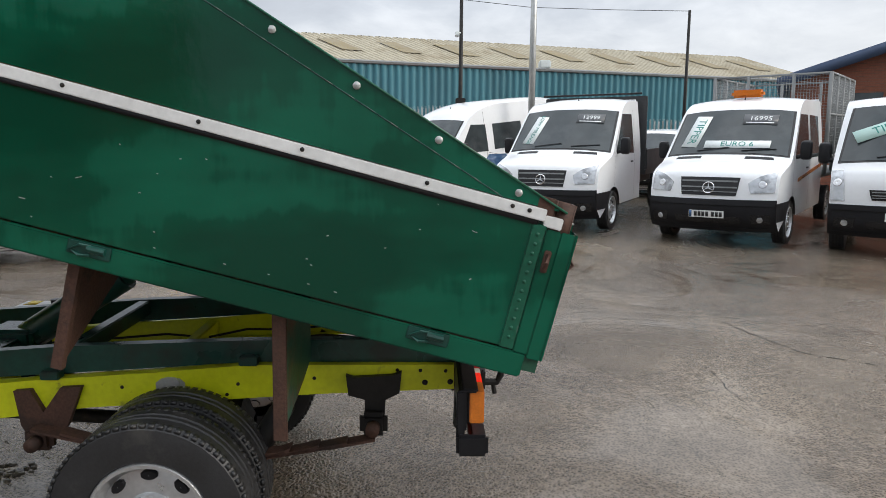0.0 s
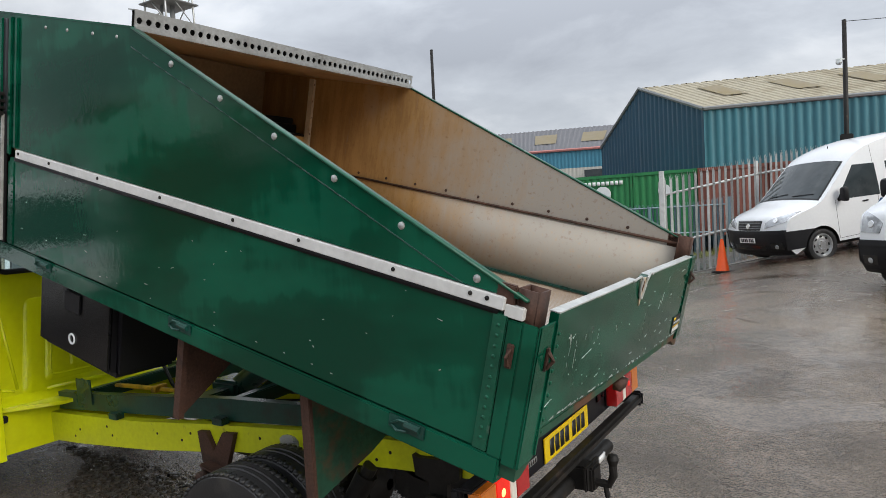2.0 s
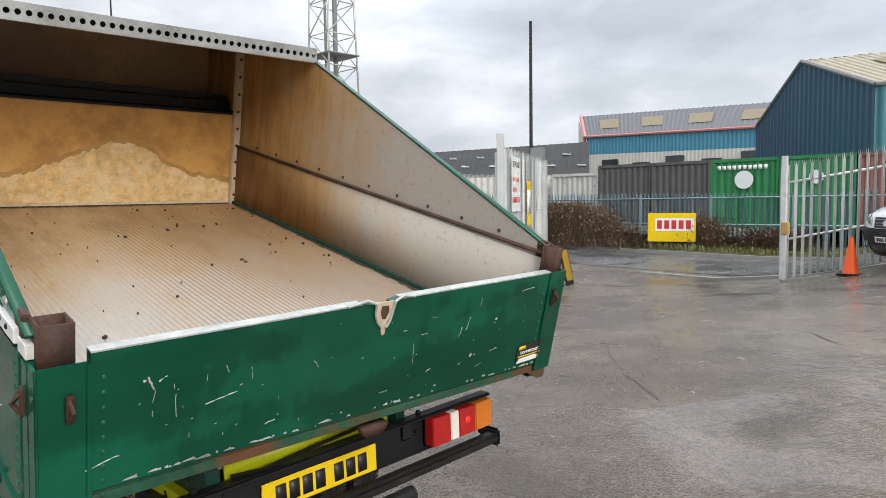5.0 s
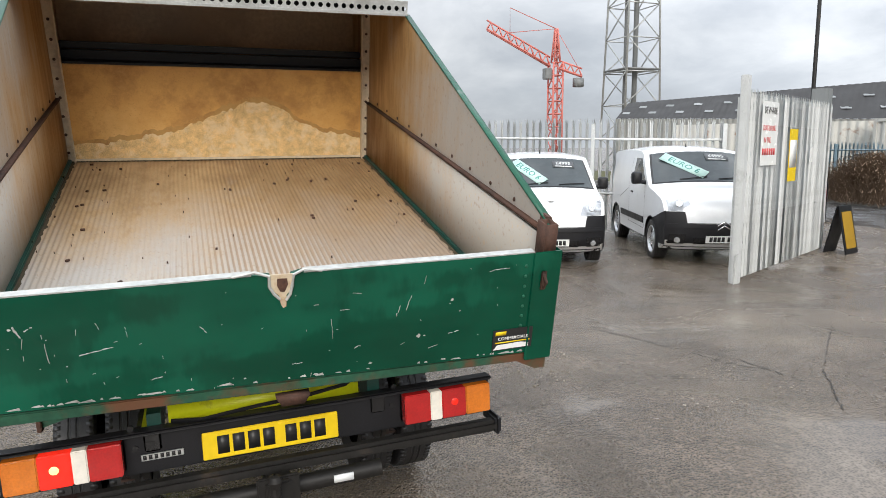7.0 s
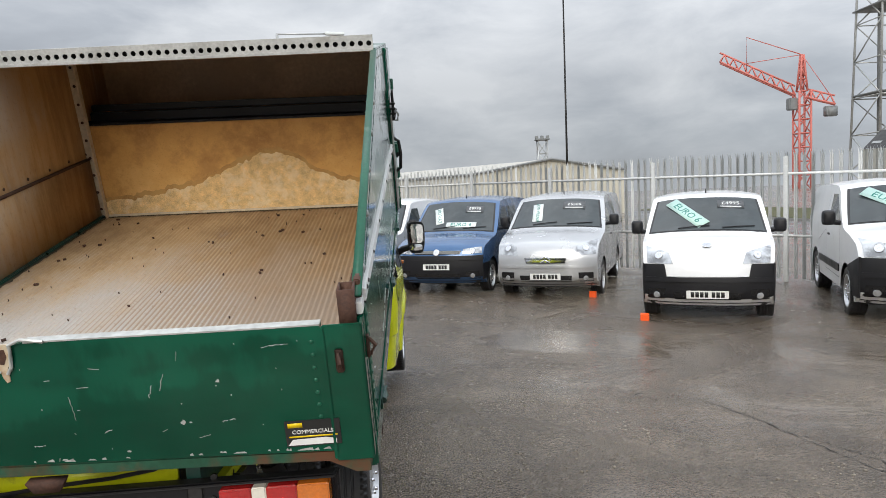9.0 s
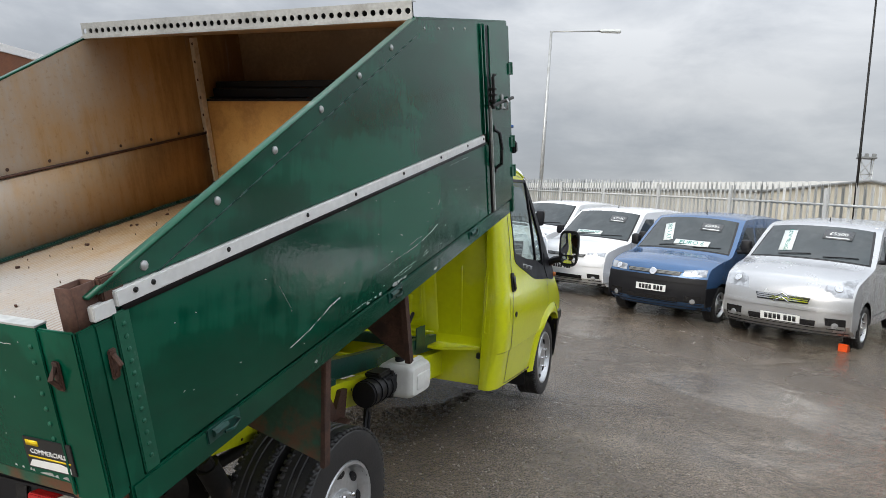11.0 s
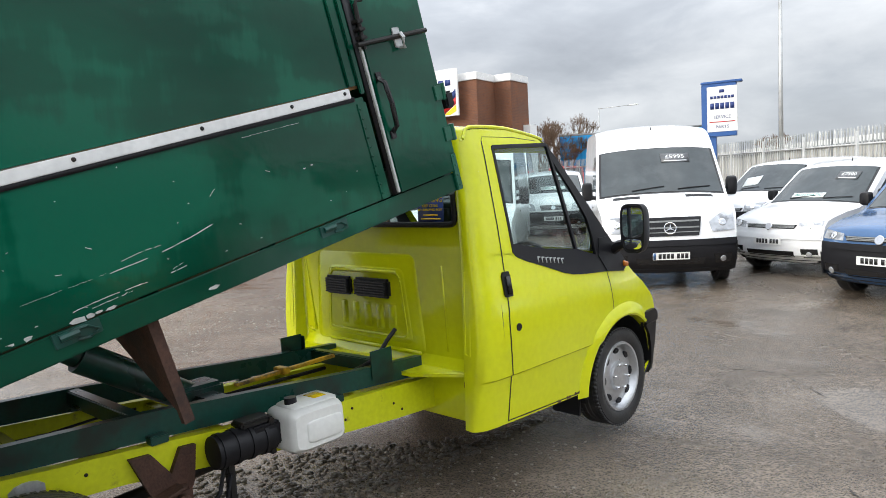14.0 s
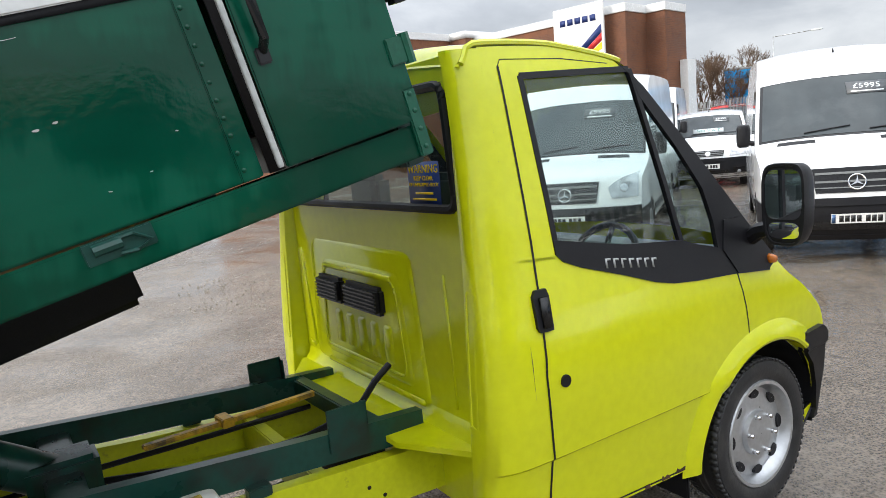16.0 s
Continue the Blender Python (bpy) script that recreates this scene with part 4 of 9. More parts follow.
van("parked_pickup", "white pickup with an amber roof lamp", place(-7.4, 16.2, 304), P_BERL, 0.895, 4.38, 1.08, 1.80, 0.14, WHITE, grille=(2.95, 3.6, 0.42), lamp=((2.95, 0.55), (3.75, 0.60), (4.2, 0.96), (3.1, 0.97)), windows=WIN_BERL, plate=(1.75, 0), badge="disc", rubbing=False, cards=[("card", 6.3, 0, 0.7, 0.16, 0, "NO V.A.T", 0.13), ("price", 6.72, 0.35, "£6995", 0.10, 0.36, 0.18)])


# the row of chassis cabs across the yard
def chassis_cab(name, label, x, y, phi, text, crew=False):
    prof = P_SPR if not crew else P_SPR[:10] + [(3.55, 2.33, 0, .06)]
    Lc = prof[-1][0] + 0.02
    wins = WIN_SPR if not crew else WIN_SPR + [[(2.42, 1.30), (3.2, 1.30), (3.18, 2.0), (2.40, 2.02)]]
    v, sh = van(name, label, place(x, y, phi) @ Matrix.Scale(1.02, 4), prof, 0.99, Lc, 1.25, 2.33, 0.10, WHITE, sill=0.42, axles=((1.0, 0.345),), grille=(2.75, 3.75, 0.46), bump_p=2.55, wrap_z=0.70, lamp=LAMP_SPR, windows=wins, plate=(1.5, 0), blue=True, badge="star", rubbing=False, group="parked tippers", cards=text, seams=SEAM_SPR, glass_s=(0.92, 0.91), vents=True)
    v["category"] = "truck"
    for s in (-1, 1):
        wheel(v, s * 0.88, 4.6, 0.345, 0.345, 0.2, s, 0.235)
    for s in (-1, 1):
        bm = B()
        box(bm, s * 0.40 - 0.04, s * 0.40 + 0.04, Lc - 0.3, 5.9, 0.55, 0.72, 0.01)
        part("chassis_rail", bm, BLACK_MET, v)
    return v, sh, Lc


v, sh, Lc = chassis_cab("dropside_tipper", "white cab tipper with a dark dropside body", 8.6, -1.78, 149, [("card", 6.5, -0.58, 0.24, 0.68, -10, "LOW MILEAGE", 0.11, CARD), ("price", 6.72, 0.46, "12999", 0.13, 0.50, 0.22)])
bm = B()
box(bm, -1.05, 1.05, Lc + 0.12, Lc + 0.18, 0.95, 2.38, 0.01)
part("headboard", bm, DARKBODY, v, "dark grey headboard")
bm = B()
box(bm, -1.05, 1.05, Lc + 0.18, 6.0, 0.85, 0.95, 0.01)
part("body_floor", bm, DARKBODY, v)
for s in (-1, 1):
    bm = B()
    box(bm, s * 1.05 - 0.02, s * 1.05 + 0.02, Lc + 0.18, 6.0, 0.95, 1.35, 0.008)
    part("dropside", bm, DARKBODY, v)
bm = B()
tube(bm, [(-1.0, Lc - 0.1, 2.42), (1.0, Lc - 0.1, 2.42)], 0.02)
part("roof_bar", bm, BLACK, v)
v, sh, Lc = chassis_cab("caged_tipper", "white crew-cab tipper with a grey mesh cage body", 7.3, -4.2, 142, [("card", 6.52, -0.58, 0.27, 0.70, -8, "TIPPER", 0.19, CARD), ("card", 6.27, 0.15, 1.0, 0.16, 0, "EURO 6", 0.15), ("price", 6.72, 0.42, "16995", 0.14, 0.52, 0.22)], crew=True)
for s in (-1, 1):
    bm = B()
    p_ = [(Lc - 1.0, 0.98), (Lc, 1.05), (Lc, 1.10), (Lc - 1.0, 1.03)]
    part("side_stripe", sh.side([(1.4, 0.95), (3.5, 1.12), (3.5, 1.18), (1.4, 1.01)], s, 0.004, 0.01), AMBER, v, "amber stripe")
    bm.free()
bm = B()
box(bm, -0.26, 0.26, 2.0, 2.2, 2.33, 2.46, 0.04)
part("beacon_bar", bm, AMBER, v, "amber beacon bar")


def cage(v, y0, y1, z0, z1, x1, step=0.05):
    bm = B()
    box(bm, -x1, x1, y0, y1, z0 - 0.35, z0 - 0.27)
    part("body_floor", bm, GREYMET, v)
    bm = B()
    for s in (-1, 1):
        for y in np.linspace(y0, y1, 5):
            box(bm, s * x1 - 0.03, s * x1 + 0.03, y - 0.03, y + 0.03, z0 - 0.3, z1)
        for z in (z0, z1 - 0.03, (z0 + z1) / 2):
            box(bm, s * x1 - 0.02, s * x1 + 0.02, y0, y1, z, z + 0.04)
    for y in (y0, y1):
        for z in (z0, z1 - 0.03):
            box(bm, -x1, x1, y - 0.02, y + 0.02, z, z + 0.04)
        for x in (-0.4, 0.4):
            box(bm, x - 0.025, x + 0.025, y - 0.025, y + 0.025, z0, z1)
    part("cage_frame", bm, GREYMET, v, "grey steel cage frame")
    bm = B()
    for s in (-1, 1):
        for y in np.arange(y0, y1, step):
            box(bm, s * x1 - 0.004, s * x1 + 0.004, y, y + 0.006, z0, z1)
        for z in np.arange(z0, z1, step):
            box(bm, s * x1 - 0.004, s * x1 + 0.004, y0, y1, z, z + 0.006)
    for x in np.arange(-x1, x1, step):
        box(bm, x, x + 0.006, y0 - 0.004, y0 + 0.004, z0, z1)
    for z in np.arange(z0, z1, step):
        box(bm, -x1, x1, y0 - 0.004, y0 + 0.004, z, z + 0.006)
    part("cage_mesh", bm, GREYMET, v, "grey wire mesh", kind="stuff")


cage(v, Lc + 0.15, Lc + 3.2, 1.25, 2.80, 1.02)
P_NIS = [(.10, .30, .25, 0), (.0, .46, .20, 0), (.0, .62, .18, 0), (.02, .82, .16, 0), (.05, 1.02, .16, .02), (.12, 1.16, .16, .03), (.26, 1.28, .15, .04), (.85, 2.02, .10, .05), (1.1, 2.14, .05, .05), (1.6, 2.17, 0, .05), (1.95, 2.15, 0, .05)]
v, sh = van("tipper_truck", "white forward-control tipper cab with sales cards", place(6.15, -6.6, 145) @ Matrix.Scale(1.10, 4), P_NIS, 0.93, 1.97, 1.2, 2.17, 0.10, WHITE, sill=0.5, axles=((0.75, 0.34),), grille=(2.8, 3.5, 0.5), bump_p=2.5, wrap_z=0.62, lamp=((2.7, 0.80), (5.3, 0.84), (5.3, 0.99), (2.7, 0.99)), windows=[[(0.55, 1.28), (1.6, 1.25), (1.58, 1.95), (0.92, 1.95)]], plate=(1.7, 0), badge="disc", nose=(0.4, 0.04), rubbing=False, group="parked tippers", cards=[("card", 6.6, -0.3, 0.95, 0.2, 24, "TIPPER", 0.17, CARD_G), ("card", 6.35, 0.35, 0.8, 0.24, 2, "EURO 6", 0.17, CARD_G)])
v["category"] = "truck"
for s in (-1, 1):
    wheel(v, s * 0.82, 3.3, 0.34, 0.34, 0.2, s, 0.23)
bm = B()
box(bm, -1.0, 1.0, 2.1, 5.0, 0.8, 1.3, 0.02)
part("tipper_body", bm, DARKBODY, v)
P_MAS = [(.14, .25, .34, 0), (.02, .42, .30, 0), (.0, .62, .28, 0), (.04, .84, .27, 0), (.12, 1.04, .30, .04), (.50, 1.18, .26, .07), (.95, 1.32, .20, .07), (1.75, 2.02, .14, .07), (2.15, 2.25, .06, .08), (2.9, 2.42, 0, .09), (5.3, 2.44, 0, .09), (5.6, 2.2, 0, .06)]
v, sh = van("panel_van", "white mid-roof panel van with a blue side panel", place(13.35, 1.05, 134), P_MAS, 1.0, 5.6, 1.2, 2.44, 0.13, WHITE, sill=0.36, axles=((1.0, 0.34), (4.4, 0.34)), grille=(2.75, 3.7, 0.40), bump_p=2.7, wrap_z=0.75, lamp=((2.9, 0.50), (3.5, 0.50), (4.9, 0.95), (3.6, 0.97)), windows=[[(1.45, 1.22), (2.5, 1.18), (2.48, 1.85), (1.95, 1.88)], [(2.75, 1.2), (3.9, 1.2), (3.9, 1.85), (2.75, 1.85)]], plate=(1.8, 0), badge="disc", rubbing=False)
for s in (-1, 1):
    part("blue_panel", sh.side([(2.2, 0.75), (3.2, 0.7), (3.2, 1.05), (2.5, 1.1)], s, 0.004, 0.01), BLUE, v, "blue graphic")
van("pickup", "white pickup parked behind the tippers", place(14.5, -5.2, 150), P_BERL, 0.895, 4.38, 1.08, 1.80, 0.14, WHITE, grille=(2.95, 3.6, 0.42), lamp=((2.95, 0.55), (3.75, 0.60), (4.2, 0.96), (3.1, 0.97)), windows=WIN_BERL, plate=(1.75, 0), badge="disc", rubbing=False)

# ---- the tipper truck ----
TM = T(0.028, 0, 0.02) @ RY(-1.9)
# the frame is twisted: its tail leans more than its front
TWIST = 0.0087
truck = thing("tipper_truck", "acid-yellow tipper truck with its green caged body tipped up", "truck", m=TM)
# body frame: x across, y forward along the floor from the tail, z up from the floor
BM = TM.inverted() @ RY(-1.70) @ T(0.068, -0.251, 1.078) @ RX(14.0)
STRUT = surf("dirty_cream_strut", (0.60, 0.50, 0.36), 0.55, var=0.25, scale=6, bump=0.1, stain=(0.30, 0.15, 0.06), samt=0.85, sscale=5, spos=0.56)
MOSS = surf("dark_moss_dirt", (0.055, 0.042, 0.022), 0.9, var=0.5, scale=12, fine=90, bump=0.4)


def muddy(name, clean, mud, dark, u0, u1, rough=0.5, streak=(1, 1, 1), spread=1.2, grain=60.0, bump=0.15, groove=None, amount=0.95):
    """Bare alloy that mud has dried on, more of it towards the headboard; broad patches, runs and fine grit."""
    m = bpy.data.materials.new(name)
    m.use_nodes = True
    nd, lk = m.node_tree.nodes, m.node_tree.links
    p = nd["Principled BSDF"]
    p.inputs["Specular IOR Level"].default_value = 0.35
    co = nd.new("ShaderNodeTexCoord")
    back = BM.inverted()
    axes = []
    for i in range(3):
        d = nd.new("ShaderNodeVectorMath")
        d.operation = "DOT_PRODUCT"
        lk.new(co.outputs["Object"], d.inputs[0])
        d.inputs[1].default_value = tuple(back[i])[:3]
        a = nd.new("ShaderNodeMath")
        lk.new(d.outputs["Value"], a.inputs[0])
        a.inputs[1].default_value = back[i][3]
        axes.append(a.outputs[0])
    body = nd.new("ShaderNodeCombineXYZ")
    for i in range(3):
        lk.new(axes[i], body.inputs[i])

    def noise_at(scale, detail, size=(1, 1, 1), rough_=0.6):
        mp = nd.new("ShaderNodeMapping")
        mp.inputs["Scale"].default_value = size
        lk.new(body.outputs[0], mp.inputs["Vector"])
        n = nd.new("ShaderNodeTexNoise")
        n.inputs["Scale"].default_value, n.inputs["Detail"].default_value, n.inputs["Roughness"].default_value = scale, detail, rough_
        lk.new(mp.outputs["Vector"], n.inputs["Vector"])
        return n.outputs["Fac"]

    def remap(v, a, b, c=0.0, d=1.0):
        r = nd.new("ShaderNodeMapRange")
        for k, x in zip(("From Min", "From Max", "To Min", "To Max"), (a, b, c, d)):
            r.inputs[k].default_value = x
        lk.new(v, r.inputs["Value"])
        return r.outputs["Result"]

    def mix(f, a, b):
        x = nd.new("ShaderNodeMix")
        x.data_type = "RGBA"
        lk.new(f, x.inputs["Factor"])
        for k, c in (("A", a), ("B", b)):
            if isinstance(c, tuple):
                x.inputs[k].default_value = (*c, 1)
            else:
                lk.new(c, x.inputs[k])
        return x.outputs["Result"]

    def add(a, b):
        x = nd.new("ShaderNodeMath")
        lk.new(a, x.inputs[0])
        lk.new(b, x.inputs[1])
        return x.outputs[0]

    broad, runs, grit = noise_at(1.6, 6, (1, 1, 1)), noise_at(3.0, 7, streak, 0.7), noise_at(grain, 4)
    along = add(axes[1], remap(broad, 0.25, 0.75, -spread, spread))
    along = add(along, remap(runs, 0.3, 0.7, -0.35, 0.35))
    col = mix(remap(along, u0, u1, 0.0, amount), clean, mud)
    col = mix(remap(add(along, remap(runs, 0.3, 0.7, -0.9, 0.9)), u1 - 0.1, u1 + 1.3, 0.0, 0.75), col, dark)
    col = mix(remap(runs, 0.60, 0.72, 0.0, 0.35), col, tuple(min(1, c * 1.35) for c in clean))
    col = mix(remap(grit, 0.58, 0.75, 0.0, 0.5), col, dark)
    col = mix(remap(grit, 0.42, 0.28, 0.0, 0.3), col, tuple(min(1, c * 1.3) for c in mud))
    # groove bottoms coloured dark: dirt, plus shade the low ribs barely give
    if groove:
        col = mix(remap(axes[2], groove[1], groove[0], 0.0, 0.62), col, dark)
    lk.new(col, p.inputs["Base Color"])
    lk.new(remap(runs, 0.3, 0.7, rough * 0.75, min(1, rough * 1.3)), p.inputs["Roughness"])
    b = nd.new("ShaderNodeBump")
    b.inputs["Strength"].default_value, b.inputs["Distance"].default_value = bump, 0.004
    lk.new(grit, b.inputs["Height"])
    lk.new(b.outputs["Normal"], p.inputs["Normal"])
    return m


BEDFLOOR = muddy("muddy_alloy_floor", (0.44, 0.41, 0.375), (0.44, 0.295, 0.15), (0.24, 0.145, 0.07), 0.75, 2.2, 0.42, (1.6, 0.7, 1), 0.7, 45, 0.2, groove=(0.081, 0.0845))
LINER = muddy("dirty_alloy_liner", (0.40, 0.365, 0.32), (0.42, 0.24, 0.085), (0.22, 0.11, 0.04), 0.85, 2.35, 0.5, (1, 3.0, 0.5), 0.8, 35, 0.06)
HEADB = muddy("muddy_headboard", (0.76, 0.48, 0.185), (0.62, 0.34, 0.10), (0.34, 0.165, 0.05), 1.3, 2.7, 0.5, (1.6, 1, 1.6), 1.5, 110, 0.3)
HW = 1.05      # half width
BL = 3.465     # body length
TOPV = 1.17    # height of the sides
BREAK = 2.02   # where the sides start to slope down


def slope_v(u):
    return 0.525 + (TOPV - 0.525) * (u - 0.06) / (BREAK - 0.06)


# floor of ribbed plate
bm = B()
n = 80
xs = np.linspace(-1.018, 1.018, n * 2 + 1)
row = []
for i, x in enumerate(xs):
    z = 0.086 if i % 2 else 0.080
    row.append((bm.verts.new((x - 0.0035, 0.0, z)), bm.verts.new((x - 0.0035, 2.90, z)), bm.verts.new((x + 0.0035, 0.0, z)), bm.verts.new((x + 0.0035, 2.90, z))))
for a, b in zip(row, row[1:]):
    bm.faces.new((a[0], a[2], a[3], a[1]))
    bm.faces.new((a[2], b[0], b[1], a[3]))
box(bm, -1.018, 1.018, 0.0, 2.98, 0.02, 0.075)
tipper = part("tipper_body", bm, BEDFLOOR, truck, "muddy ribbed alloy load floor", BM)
bm = B()
rnd = random.Random(4)
for k in range(90):
    u, x = 0.25 + 2.6 * rnd.random() ** 0.6, rnd.uniform(-1, 1)
    x = math.copysign(abs(x) ** 0.7, x) * 0.97
    q = T(x, u, 0.09) @ RZ(rnd.uniform(0, 180))
    s = 0.002 + 0.009 * rnd.random() ** 3
    box(bm, -s, s, -s * 0.6, s * 0.6, -0.004, 0.006, 0, q)
part("dirt_crumbs", bm, RUST, tipper, "loose dirt crumbs", BM, kind="stuff")
# underframe of the body
for s in (-1, 1):
    bm = B()
    box(bm, s * HW - 0.005 if s < 0 else HW - 0.055, s * HW + 0.055 if s < 0 else HW + 0.005, 0.035, BL, -0.086, 0.004, 0.006)
    part("side_rail", bm, GREEN, tipper, "green bottom rail", BM)
    bm = B()
    box(bm, s * 0.42 - 0.04, s * 0.42 + 0.04, 0.22, 3.0, -0.14, 0.02, 0.005)
    part("bearer", bm, GREEN_SUB, tipper, "", BM)
bm = B()
for u in (0.35, 0.85, 1.35, 1.85, 2.35, 2.85):
    box(bm, -1.0, 1.0, u - 0.03, u + 0.03, -0.05, 0.02, 0.004)
part("cross_bearer", bm, GREEN_SUB, tipper, "", BM, kind="stuff")
bm = B()
box(bm, -HW + 0.01, HW - 0.01, -0.022, 0.02, 0.008, 0.050, 0.005)
for v in bm.verts:
    v.co.z -= 0.028 * v.co.x
part("rear_crossmember", bm, GREEN_RUST, tipper, "green rear crossmember going rusty", BM)
for x in (-1.0, 1.0):
    bm = B()
    prism(bm, [(x - math.copysign(0.10, x), -0.012), (x + math.copysign(0.035, x), -0.012), (x + math.copysign(0.035, x), -0.062), (x - math.copysign(0.01, x), -0.062)], "y", -0.02, 0.05)
    part("corner_foot", bm, GREEN_RUST, tipper, "", BM)
for x in (0.02,):
    bm = B()
    prism(bm, [(x - 0.06, -0.008), (x + 0.06, -0.008), (x + 0.04, -0.045), (x - 0.04, -0.045)], "y", -0.036, 0.0)
    part("hinge_lug", bm, RUST, tipper, "rusty hinge lug", BM)
bm = B()
box(bm, -1.0, 1.0, BL - 0.06, BL, -0.11, 0.05, 0.006)
part("front_crossmember", bm, GREEN_SUB, tipper, "", BM)

for s in (-1, 1):
    def bx(bm, x0, x1, u0, u1, v0, v1, bev=0.0):
        a, b = sorted((s * x0, s * x1))
        return box(bm, a, b, u0, u1, v0, v1, bev)
    # lower dropside
    bm = B()
    bx(bm, HW - 0.03, HW, 0.12, 2.985, 0.010, 0.468, 0.004)
    ds = part("dropside", bm, GREEN, tipper, "green steel dropside", BM)
    bm = B()
    bx(bm, HW - 0.028, HW + 0.006, 0.085, 0.135, 0.008, 0.46, 0.003)
    for k in range(12):
        dome(bm, (s * (HW + 0.006), 0.11, 0.05 + 0.034 * k), (s, 0, 0), 0.007)
    part("hinge_strip", bm, GREEN_OLD, ds, "worn riveted end strip", BM)
    bm = B()
    bx(bm, HW - 0.028, HW + 0.005, 2.935, 2.99, 0.012, 0.445, 0.003)
    for k in range(10):
        dome(bm, (s * (HW + 0.005), 2.948, 0.04 + 0.042 * k), (s, 0, 0), 0.006)
    part("front_strip", bm, GREEN, ds, "green riveted front strip", BM)
    bm = B()
    bx(bm, HW - 0.028, HW + 0.003, 0.03, 0.083, 0.0, 0.45, 0.004)
    part("end_panel", bm, GREEN, ds, "", BM)
    # aluminium moulding with rubber below
    bm = B()
    bx(bm, HW - 0.02, HW + 0.012, 0.10, 2.912, 0.472, 0.514, 0.003)
    bx(bm, HW - 0.02, HW + 0.004, 0.035, 0.10, 0.455, 0.495, 0.003)
    mo = part("side_moulding", bm, STRIP, tipper, "white aluminium side moulding", BM)
    bm = B()
    bx(bm, HW - 0.02, HW + 0.006, 0.12, 2.93, 0.455, 0.476)
    part("rubber_seal", bm, BLACK, mo, "black rubber seal", BM)
    bm = B()
    for u in (0.16, 0.22, 0.52, 0.95, 1.3, 1.75, 2.2, 2.6, 2.88):
        dome(bm, (s * (HW + 0.012), u, 0.497), (s, 0, 0), 0.008)
    part("moulding_screw", bm, BLACK_MET, mo, "", BM, kind="stuff")
    # upper side of the hood
    bm = B()
    pts = [(0.06, 0.518), (BL, 0.518), (BL, TOPV), (BREAK, TOPV), (0.06, slope_v(0.06))]
    prism(bm, pts, "x", *sorted((s * (HW - 0.016), s * HW)))
    up = part("upper_side", bm, GREEN, tipper, "green upper side sheet", BM)
    # folded band along the sloping edge, with domed bolts
    bm = B()
    for k in range(24):
        u0, u1 = 0.10 + 0.08 * k, 0.10 + 0.08 * (k + 1) - 0.002
        prism(bm, [(u0, slope_v(u0) - 0.076), (u1, slope_v(u1) - 0.076), (u1, slope_v(u1) - 0.071), (u0, slope_v(u0) - 0.071)], "x", *sorted((s * (HW + 0.0002), s * (HW + 0.0014))))
    part("band_line", bm, GREEN_SUB, up, "dark lower line of the folded band", BM, kind="stuff")
    bm = B()
    fold = [(0.03, slope_v(0.03)), (BREAK, TOPV), (BREAK, TOPV + 0.008), (0.03, slope_v(0.03) + 0.008)]
    prism(bm, fold, "x", *sorted((s * (HW - 0.026), s * (HW + 0.005))))
    part("edge_fold", bm, GREEN_OLD, up, "worn green folded edge", BM)
    bm = B()
    for k in range(6):
        u = 0.21 + 0.307 * k
        dome(bm, (s * HW, u, slope_v(u) - 0.030), (s, 0, 0), 0.014)
    for u in (2.12, 2.3, 2.5, 2.68):
        dome(bm, (s * HW, u, TOPV - 0.04), (s, 0, 0), 0.008)
    part("dome_bolt", bm, GALV, up, "", BM, kind="stuff")
    # inner liners
    bm = B()
    prism(bm, [(0.02, 0.505), (2.0, 0.505), (2.0, min(TOPV - 0.006, slope_v(2.0) - 0.004)), (0.02, slope_v(0.02) - 0.004)], "x", *sorted((s * (HW - 0.022), s * (HW - 0.017))))
    prism(bm, [(2.0, 0.505), (2.98, 0.505), (2.98, TOPV - 0.006), (max(BREAK, 2.001), TOPV - 0.006), (2.0, min(TOPV - 0.006, slope_v(2.0) - 0.004))], "x", *sorted((s * (HW - 0.022), s * (HW - 0.017))))
    prism(bm, [(2.98, 0.74), (3.4, 0.74), (3.4, TOPV - 0.006), (2.98, TOPV - 0.006)], "x", *sorted((s * (HW - 0.022), s * (HW - 0.017))))
    ln = part("inner_liner", bm, LINER, tipper, "stained bare alloy inner side", BM)
    bm = B()
    prism(bm, [(0.02, 0.085), (2.90, 0.085), (2.90, 0.50), (0.02, 0.48)], "x", *sorted((s * (HW - 0.040), s * (HW - 0.032))))
    part("inner_dropside", bm, LINER, ln, "stained alloy inner dropside", BM)
    bm = B()
    bx(bm, HW - 0.046, HW - 0.018, 0.02, 2.90, 0.496, 0.509)
    part("inner_seam", bm, RUST, ln, "dark rusty ledge", BM)
    bm = B()
    for k in range(12):
        dome(bm, (s * (HW - 0.0225), 0.12 + 0.25 * k, 0.535), (-s, 0, 0), 0.010)
    part("ledge_bolt", bm, RUST, ln, "small rusty bolts", BM, kind="stuff")
    bm = B()
    bx(bm, HW - 0.060, HW - 0.034, 0.02, 2.90, 0.078, 0.104, 0.004)
    part("floor_angle", bm, GREEN_SUB, ln, "dark green floor angle", BM)
    # rear corner post, rising behind the tailgate's corner flange
    bm = B()
    bx(bm, 0.955, 1.035, 0.0, 0.072, -0.01, 0.40, 0.006)
    po = part("corner_post", bm, GREEN_OLD, tipper, "green corner post", BM)
    bm = B()
    w = 0.006
    xi = 0.985 if s > 0 else 0.955
